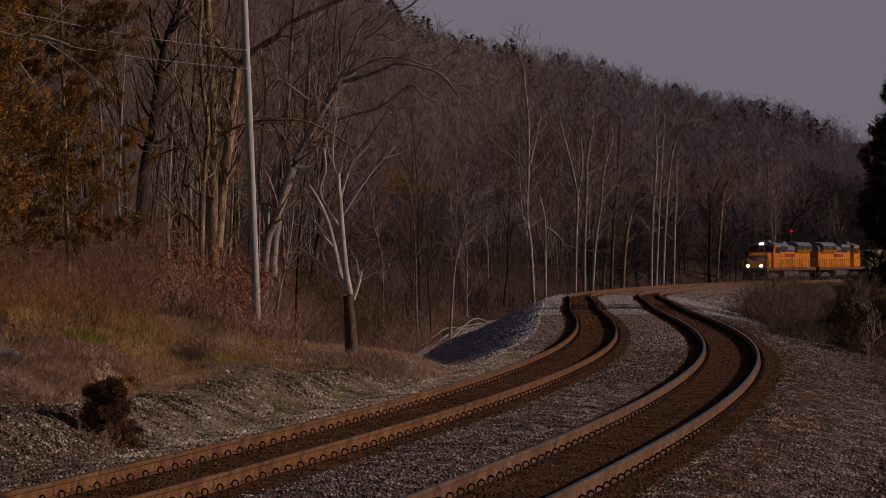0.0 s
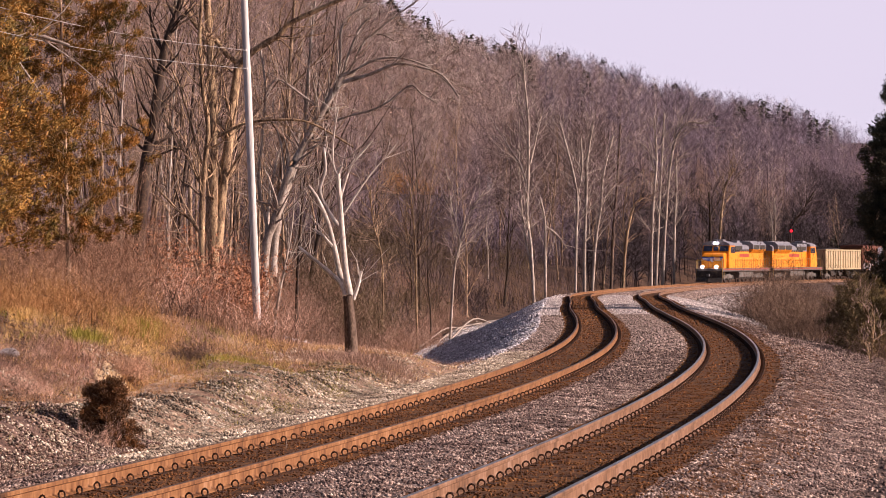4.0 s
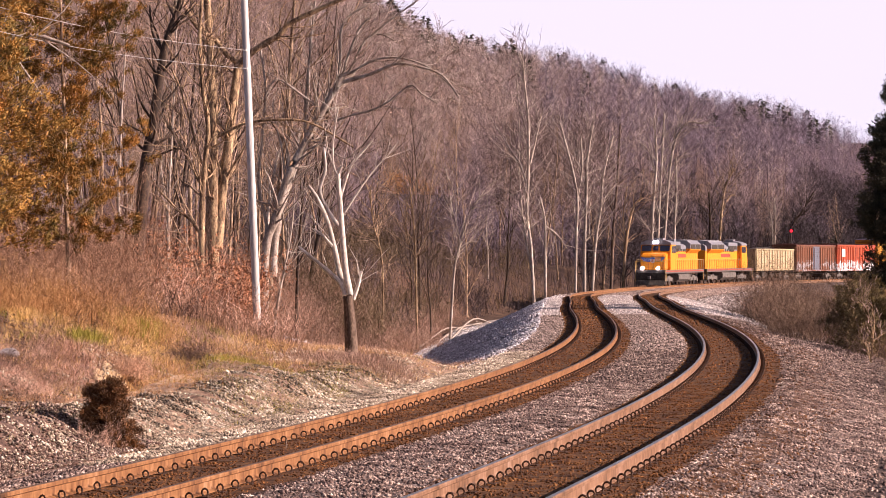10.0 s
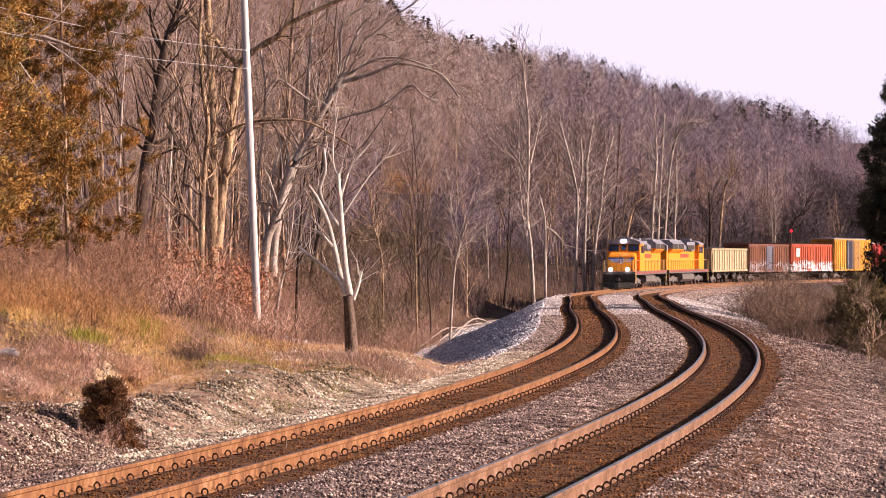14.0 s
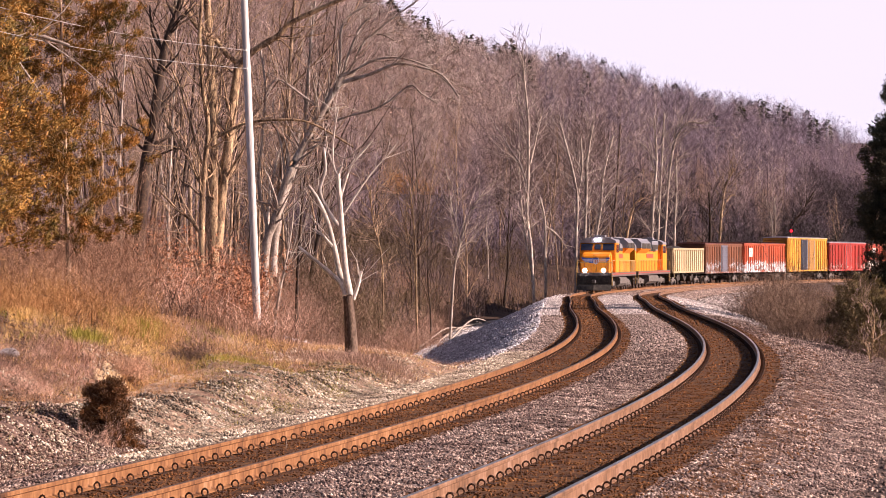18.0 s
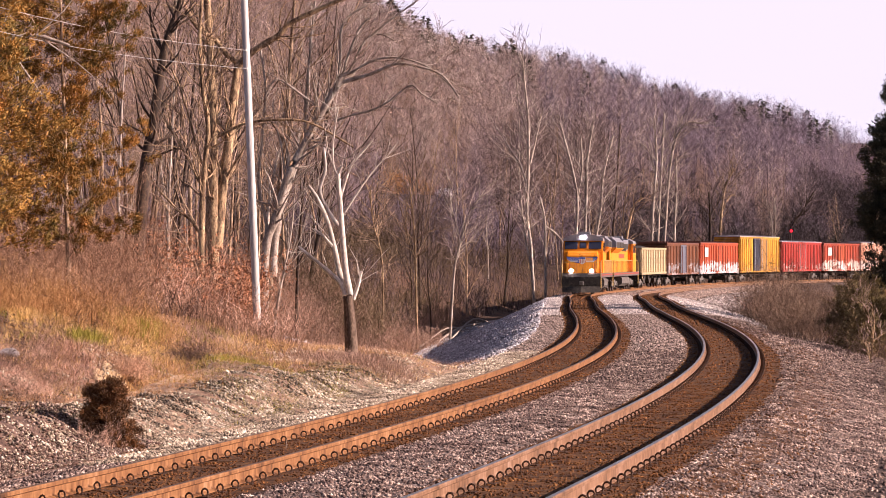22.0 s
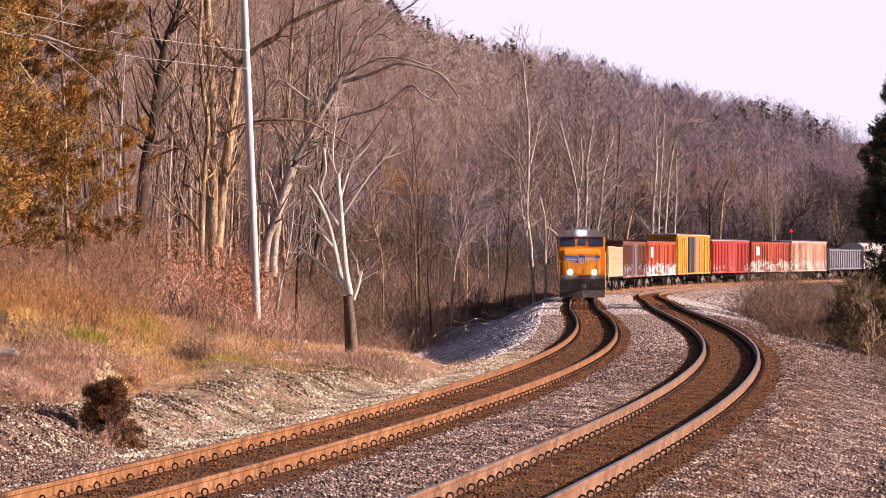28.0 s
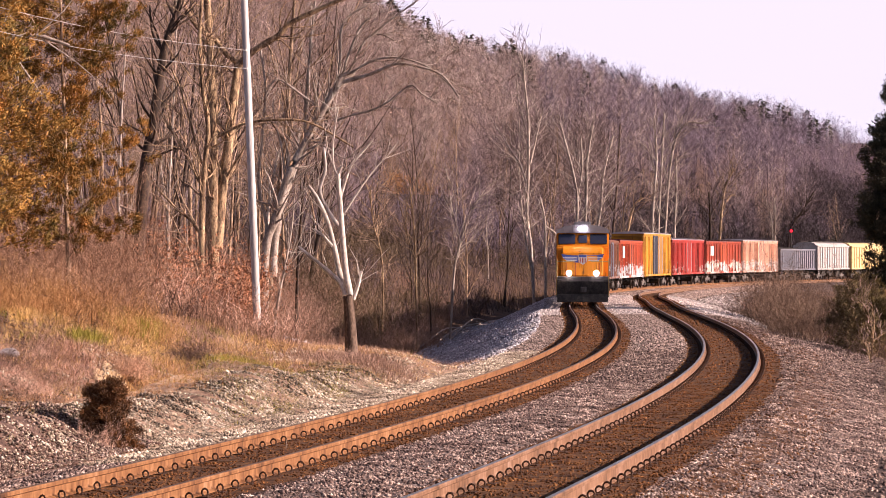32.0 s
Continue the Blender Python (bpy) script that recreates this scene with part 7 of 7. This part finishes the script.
stones("shoulder_stones", "mixed stones further along the outer shoulder", 9000, between(70, 112, (GAP + 3.3, GAP + 8.6)), 76, STONE, 0.085, lambda s, u, P: ground_z(P[:, 0], P[:, 1]) + 0.04)
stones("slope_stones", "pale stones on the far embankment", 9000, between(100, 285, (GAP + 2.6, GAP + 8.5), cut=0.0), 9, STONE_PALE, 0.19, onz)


# ---- utility pole with wires ----
POLE = surf("weathered_pole", [(0.34, 0.325, 0.31), (0.54, 0.525, 0.51), (0.66, 0.65, 0.64)], 1.0, 0.85, 0.3, stretch=(6, 6, 0.4))
WIRE = surf("wire", [(0.35, 0.34, 0.34), (0.5, 0.49, 0.48)], 2, 0.5, 0.0, metal=0.3)


def utility_pole(x, y, lean, h=13.0):
    e = thing("utility_pole", "grey weathered wooden utility pole with wires", "utility pole", "", stand(x, y, 0, 0))
    v, f = tubes([([(0, 0, -0.3), (lean * 0.5, 0, h / 2), (lean, 0, h)], [0.108, 0.103, 0.092], 14)])
    part("post", mesh_of("post", v, f), POLE, e, smooth=True)
    for z in (8.05, 7.55):
        bm = bmesh.new()
        cyl(bm, (lean * z / h, -0.13, z), (lean * z / h, 0.13, z), 0.025, seg=8)
        box(bm, (lean * z / h, -0.15, z), (0.05, 0.05, 0.08), 0.01)
        part("bracket", bm, POLE, e)
    for z in (8.05, 7.55, 12.4):
        pts = [(lean * z / h - 7.6 * k / 14, -0.15 - 39 * k / 14, z - 0.6 * math.sin(math.pi * k / 14)) for k in range(15)]
        part("wire", rods([pts], 0.0065, 4), WIRE, e, "thin overhead wire")
    return e


utility_pole(-5.05, 75.0, -0.55)
far_pole = thing("utility_pole", "grey wooden utility pole further along the line", "utility pole", "", pose(-13.0, 35.7, gz(-13.0, 35.7) - 0.3))
v, f = tubes([([(0, 0, 0), (0, 0, 14.0)], [0.15, 0.11], 12)])
part("post", mesh_of("post", v, f), POLE, far_pole, smooth=True)

# ---- railway signal beyond the curve ----
SIGNAL_RED = glow("signal_red", (1.0, 0.012, 0.02), 1.5)


def signal(x, y, z0, heads, mast):
    e = thing("railway_signal", "black railway signal mast showing a red light", "railway signal", "signals", pose(x, y, z0))
    bm = bmesh.new()
    cyl(bm, (0, 0, 0), (0, 0, mast), 0.09, seg=10)
    box(bm, (0, 0, 0.2), (0.6, 0.6, 0.4), 0.03)
    part("mast", bm, UNDER, e)
    for h in heads:
        bm = bmesh.new()
        cyl(bm, (0, -0.12, h), (0, -0.2, h), 0.26, seg=20)
        box(bm, (0, 0.02, h), (0.3, 0.3, 0.5), 0.04)
        hd = part("head", bm, UNDER, e, "round black signal head")
        bm = bmesh.new()
        cyl(bm, (0, -0.2, h), (0, -0.24, h), 0.19, seg=14)
        part("lens", bm, SIGNAL_RED, hd, "lit red lens")
    return e


signal(44.74, 352.0, gz(44.74, 352.0), (6.81 - gz(44.74, 352.0),), 7.2 - gz(44.74, 352.0))
signal(64.6, 400.0, gz(64.6, 400.0), (6.1 - gz(64.6, 400.0),), 6.6 - gz(64.6, 400.0))

# ---- dead log on the lip of the slope, scattered litter ----

def log_between(label, a, b, r, bend=0.1):
    pa, pb = np.array([a[0], a[1], gz(*a) + r * 0.8]), np.array([b[0], b[1], gz(*b) + r * 0.8])
    mid = (pa + pb) / 2 + np.array([0, 0, bend])
    e = thing("log", label, "log", "", pose(*pa))
    v, f = tubes([(curve_through([pa - pa, mid - pa, pb - pa]), list(np.linspace(r, r * 0.6, 9)), 8)])
    part("wood", mesh_of("wood", v, f), BARK_PALE, e, smooth=True)
    rng = np.random.default_rng(3)
    for k in range(4):
        q = (pb - pa) * (0.5 + 0.13 * k)
        tp, tr = bough(rng, q, rng.normal(0, 1, 3) + np.array([0, 0, 0.8]), 0.9, r * 0.35, 4, 0, 0.3, 0.3)
        v, f = tubes([(tp, tr, 5)])
        part("snag", mesh_of("snag", v, f), BARK_PALE, e, smooth=True)
    return e


log_between("bleached dead log lying along the gravel slope", (-0.8, 196.0), (3.4, 240.0), 0.10, 0.4)
log_between("bleached dead branch lying beside the log", (0.5, 204.0), (4.4, 238.0), 0.075, 1.0)
log_between("thin bleached branch lying along the gravel slope", (-1.6, 192.0), (2.2, 226.0), 0.06, 0.7)
log_between("thin bleached branch lying on the bank", (-2.9, 36.5), (-1.9, 39.5), 0.03, 0.04)

# a boulder and a scrap of litter on the bank
def boulder(name, label, category, x, y, size, mat, seed):
    rng = np.random.default_rng(seed)
    bm = bmesh.new()
    bmesh.ops.create_icosphere(bm, subdivisions=3, radius=0.5)
    k = rng.uniform(0, 6, 6)
    for v in bm.verts:
        c = v.co
        f = 1 + 0.13 * math.sin(5 * c.x + k[0]) + 0.12 * math.sin(6 * c.y + k[1]) + 0.10 * math.sin(7 * c.z + k[2]) + 0.06 * math.sin(17 * c.x + 13 * c.y + k[3])
        v.co = Vector((c.x * size[0], c.y * size[1], c.z * size[2])) * f
    o = part(name, bm, mat)
    o.matrix_basis = pose(x, y, gz(x, y) + size[2] * 0.3, 0, 0, rng.uniform(0, 360))
    return tagged(o, label, category)


boulder("boulder", "grey boulder at the edge of the bank", "boulder", -7.55, 47.5, (0.34, 0.36, 0.26), STONE_BOULDER, 1)
boulder("litter", "crumpled white plastic litter in the dry grass", "litter", -5.2, 66.5, (0.14, 0.12, 0.12), TRAILER_WHITE, 2)
for k in range(7):
    boulder("rock", "loose pale rock on the bank", "rock", -5.6 + 0.62 * k + 0.2 * math.sin(k * 7), 41.0 + 1.5 * k + math.sin(k * 5), (0.16 + 0.03 * (k % 3), 0.14, 0.10), STONE_BOULDER, 10 + k)

# a washed-out streak of bare sand between the hummocks
SAND = surf("bare_sand", [(0.40, 0.28, 0.15), (0.60, 0.45, 0.26), (0.74, 0.60, 0.40)], 3, 0.95, 0.25, fine=22)
ang = np.linspace(0, 2 * np.pi, 33)[:-1]
rim = 1 + 0.16 * np.sin(3 * ang + 1) + 0.12 * np.sin(5 * ang)
rings = np.stack([np.stack([-5.75 + 0.12 - 0.30 * k / 6 * rim * np.cos(ang) - 0.42 * k / 6 * rim * np.sin(ang), 47.0 + 1.7 * k / 6 * rim * np.sin(ang)], -1) for k in range(1, 7)])
V = np.concatenate([[[-5.75, 47.0]], rings.reshape(-1, 2)])
V = np.concatenate([V, ground_z(V[:, 0], V[:, 1])[:, None] + 0.07], 1)
V[-32:, 2] -= 0.12
Fc = [(0, 1 + j, 1 + (j + 1) % 32) for j in range(32)]
Fc += [(1 + 32 * k + j, 33 + 32 * k + j, 33 + 32 * k + (j + 1) % 32, 1 + 32 * k + (j + 1) % 32) for k in range(5) for j in range(32)]
tagged(part("bare_sand", mesh_of("bare_sand", V, Fc), SAND, smooth=True), "streak of pale bare sand on the bank", kind="structure")

# ---- saplings holding dry leaves ----
for k, (x, y, h) in enumerate([(-7.2, 80, 3.0), (-6.5, 83, 2.6), (-8.2, 86, 3.2), (-5.9, 78, 2.2), (-7.6, 77, 2.4), (-9.0, 82, 2.5), (-6.9, 90, 3.4), (-8.9, 92, 3.5), (-7.9, 81, 2.8), (-5.6, 82, 2.6), (-6.2, 87, 3.2), (-10.6, 84, 2.6), (-12.0, 80, 2.2), (-11.2, 76, 1.9)]):
    rng = np.random.default_rng(50 + k)
    e = thing("sapling", "young tree still holding rust-brown dry leaves", "sapling", "saplings", stand(x, y))
    stems, P, D = [], [], []
    for _ in range(9):
        bp, br = bough(rng, (0, 0, 0), (rng.normal(0, 0.35), rng.normal(0, 0.35), 1), h * rng.uniform(0.6, 1), 0.02, 6, 0.03, 0.12, 0.3)
        stems.append((bp, br, 4))
        for q in bp[2:]:
            for _ in range(5):
                P.append(q + rng.normal(0, 0.32, 3))
                D.append(rng.normal(0, 1, 3))
    for st in stems:
        v, f = tubes([st])
        part("stem", mesh_of("stem", v, f), BARK, e)
    V, Fc = sprays(rng, np.array(P), np.array(D), 0.085, 1900)
    part("leaves", tri_mesh("leaves", V, Fc), DRYLEAF, e, "curled rust-brown leaves")
for k, (x, y, h) in enumerate([(15.6, 101, 3.0), (16.3, 99, 2.8), (17.6, 103, 3.5)]):
    leafless("thin leafless shrub with wiry stems", 500 + k, stand(x, y), h, 0.022, BARK, "shrubs", limbs=9, first=0.1, spread=0.5, sub=4, twig=3, length=0.6)

# ---- traffic on the hillside road ----
RUBBER = surf("rubber", [(0.012, 0.012, 0.012), (0.03, 0.03, 0.03)], 5, 0.9, 0.1)
TRAILER = paint("trailer_white", (0.80, 0.79, 0.77), 0.12)


def road_wheel(e, x, y, r, w):
    bm = bmesh.new()
    cyl(bm, (x, y - w / 2, r), (x, y + w / 2, r), r, seg=18)
    o = part("tyre", bm, RUBBER, e)
    bm = bmesh.new()
    cyl(bm, (x, y - w / 2 - 0.01, r), (x, y + w / 2 + 0.01, r), r * 0.55, seg=12)
    part("rim", bm, WHEEL, o)


TRAILER_YELLOW = paint("trailer_yellow", (0.55, 0.30, 0.03), 0.3)

truck = thing("lorry", "lorry with a white box trailer, yellow at its tail", "lorry", "road vehicles")
bm = bmesh.new()
box(bm, (-5.2, 0, 2.65), (10.4, 2.55, 2.85), 0.05)
part("trailer_box", bm, TRAILER, truck, "white box trailer")
for y in (-1.285, 1.285):
    bm = bmesh.new()
    box(bm, (-9.55, y, 2.7), (1.3, 0.02, 2.3), 0.005)
    part("side_panel", bm, TRAILER_YELLOW, truck, "yellow panel at the trailer's tail")
bm = bmesh.new()
box(bm, (-4.5, 0, 1.05), (13.0, 1.0, 0.3), 0.02)
part("chassis", bm, UNDER, truck)
bm = bmesh.new()
prism(bm, [(0.5, 0.7), (3.3, 0.7), (3.3, 1.9), (2.4, 2.1), (2.1, 3.3), (0.5, 3.4)], -1.2, 1.2, axis=1)
bmesh.ops.bevel(bm, geom=list(bm.edges), offset=0.08, segments=2, affect="EDGES")
lcab = part("cab", bm, TRAILER, truck)
bm = bmesh.new()
box(bm, (2.28, 0, 2.7), (0.06, 2.1, 0.8), 0.05, Euler((0, radians(-14), 0)).to_matrix())
for y in (-1.2, 1.2):
    box(bm, (1.5, y, 2.6), (0.9, 0.04, 0.7), 0.05)
part("windows", bm, GLASS, lcab)
for x in (2.4, -0.4, -7.8, -9.1):
    for y in (-1.05, 1.05):
        road_wheel(truck, x, y, 0.5, 0.32)
car = thing("car", "small white car on the hillside road", "car", "road vehicles")
bm = bmesh.new()
prism(bm, [(-2.1, 0.35), (2.1, 0.35), (2.15, 0.75), (1.2, 0.95), (0.5, 1.42), (-1.2, 1.45), (-2.0, 0.98)], -0.85, 0.85, axis=1)
bmesh.ops.bevel(bm, geom=list(bm.edges), offset=0.07, segments=2, affect="EDGES")
cb = part("body", bm, TRAILER, car)
bm = bmesh.new()
for y in (-0.86, 0.86):
    box(bm, (-0.35, y, 1.2), (1.5, 0.04, 0.34), 0.05)
part("windows", bm, GLASS, cb)
for x in (1.3, -1.3):
    for y in (-0.78, 0.78):
        road_wheel(car, x, y, 0.32, 0.2)


def truck_x(t):
    return -50.2 + 15.46 * t


def car_x(t):
    return 60.5 - 11.67 * (t - 17.0)


ROAD_TRAFFIC = [(truck, truck_x, 1.8, True), (car, car_x, 1.8, False)]

# ---- the small pieces of the tracks ----
for track, ties, plates, clips in TRACK_PARTS:
    pieces("tie", tie_mesh, ties[:290], track)
    joined("tie", tie_mesh, ties[290:], track, TIE)
    pieces("tie_plate", plate_mesh, plates[:200], track)
    joined("tie_plate", plate_mesh, plates[200:], track, CLIP)
    pieces("clip", clip_mesh, clips[:290], track)
    joined("clip", clip_mesh, clips[290:], track, CLIP)

# ---- what moves ----
S_FRONT, SPEED, GAIN = 303.6, 4.926, 0.0112


def front(t):
    """Chainage of the train's front at t seconds."""
    return S_FRONT - SPEED * t - GAIN * t * t / 2


def car_pose(mid, span, turned=False):
    a, b = Vector(line(mid - span / 2)), Vector(line(mid + span / 2))
    x = (a - b).normalized()
    y = Vector((0, 0, 1)).cross(x).normalized()
    z = x.cross(y)
    m = Matrix((x, y, z)).transposed().to_4x4()
    m.translation = (a + b) / 2
    return m @ pose(0, 0, 0, 0, 0, 180) if turned else m


def road_pose(x, side, ahead):
    y0, y1 = float(road_y(x - 1)), float(road_y(x + 1))
    d = Vector((2, y1 - y0, 0)).normalized()
    if not ahead:
        d = -d
    n = Vector((0, 0, 1)).cross(d)
    m = Matrix((d, n, Vector((0, 0, 1)))).transposed().to_4x4()
    m.translation = Vector((x, float(road_y(x)), float(road_z(x)) + 0.13)) - n * side
    return m


def motions():
    times = [0.5 * i for i in range(65)]
    for e, turned, span, behind in TRAIN_PARTS:
        walk(e, [(t, car_pose(front(t) + behind, span, turned)) for t in times])
    go = front(0.0) - front(32.0)
    # wheels turn a little under a right angle from row to row
    backward = {e for e, turned, _, _ in TRAIN_PARTS if turned}
    for o, owner, x, r in WHEELSETS:
        sign = -1 if owner in backward else 1
        n = int(go / r / 1.35) + 1
        rows = []
        for i in range(n + 1):
            d = go * i / n
            t = (-SPEED + math.sqrt(SPEED * SPEED + 2 * GAIN * d)) / GAIN
            rows.append((t, Matrix.Translation((x, 0, r)) @ Matrix.Rotation(sign * d / r, 4, "Y")))
        walk(o, rows)
    for e, x_at, side, ahead in ROAD_TRAFFIC:
        walk(e, [(t, road_pose(x_at(t), side, ahead)) for t in times])


motions()
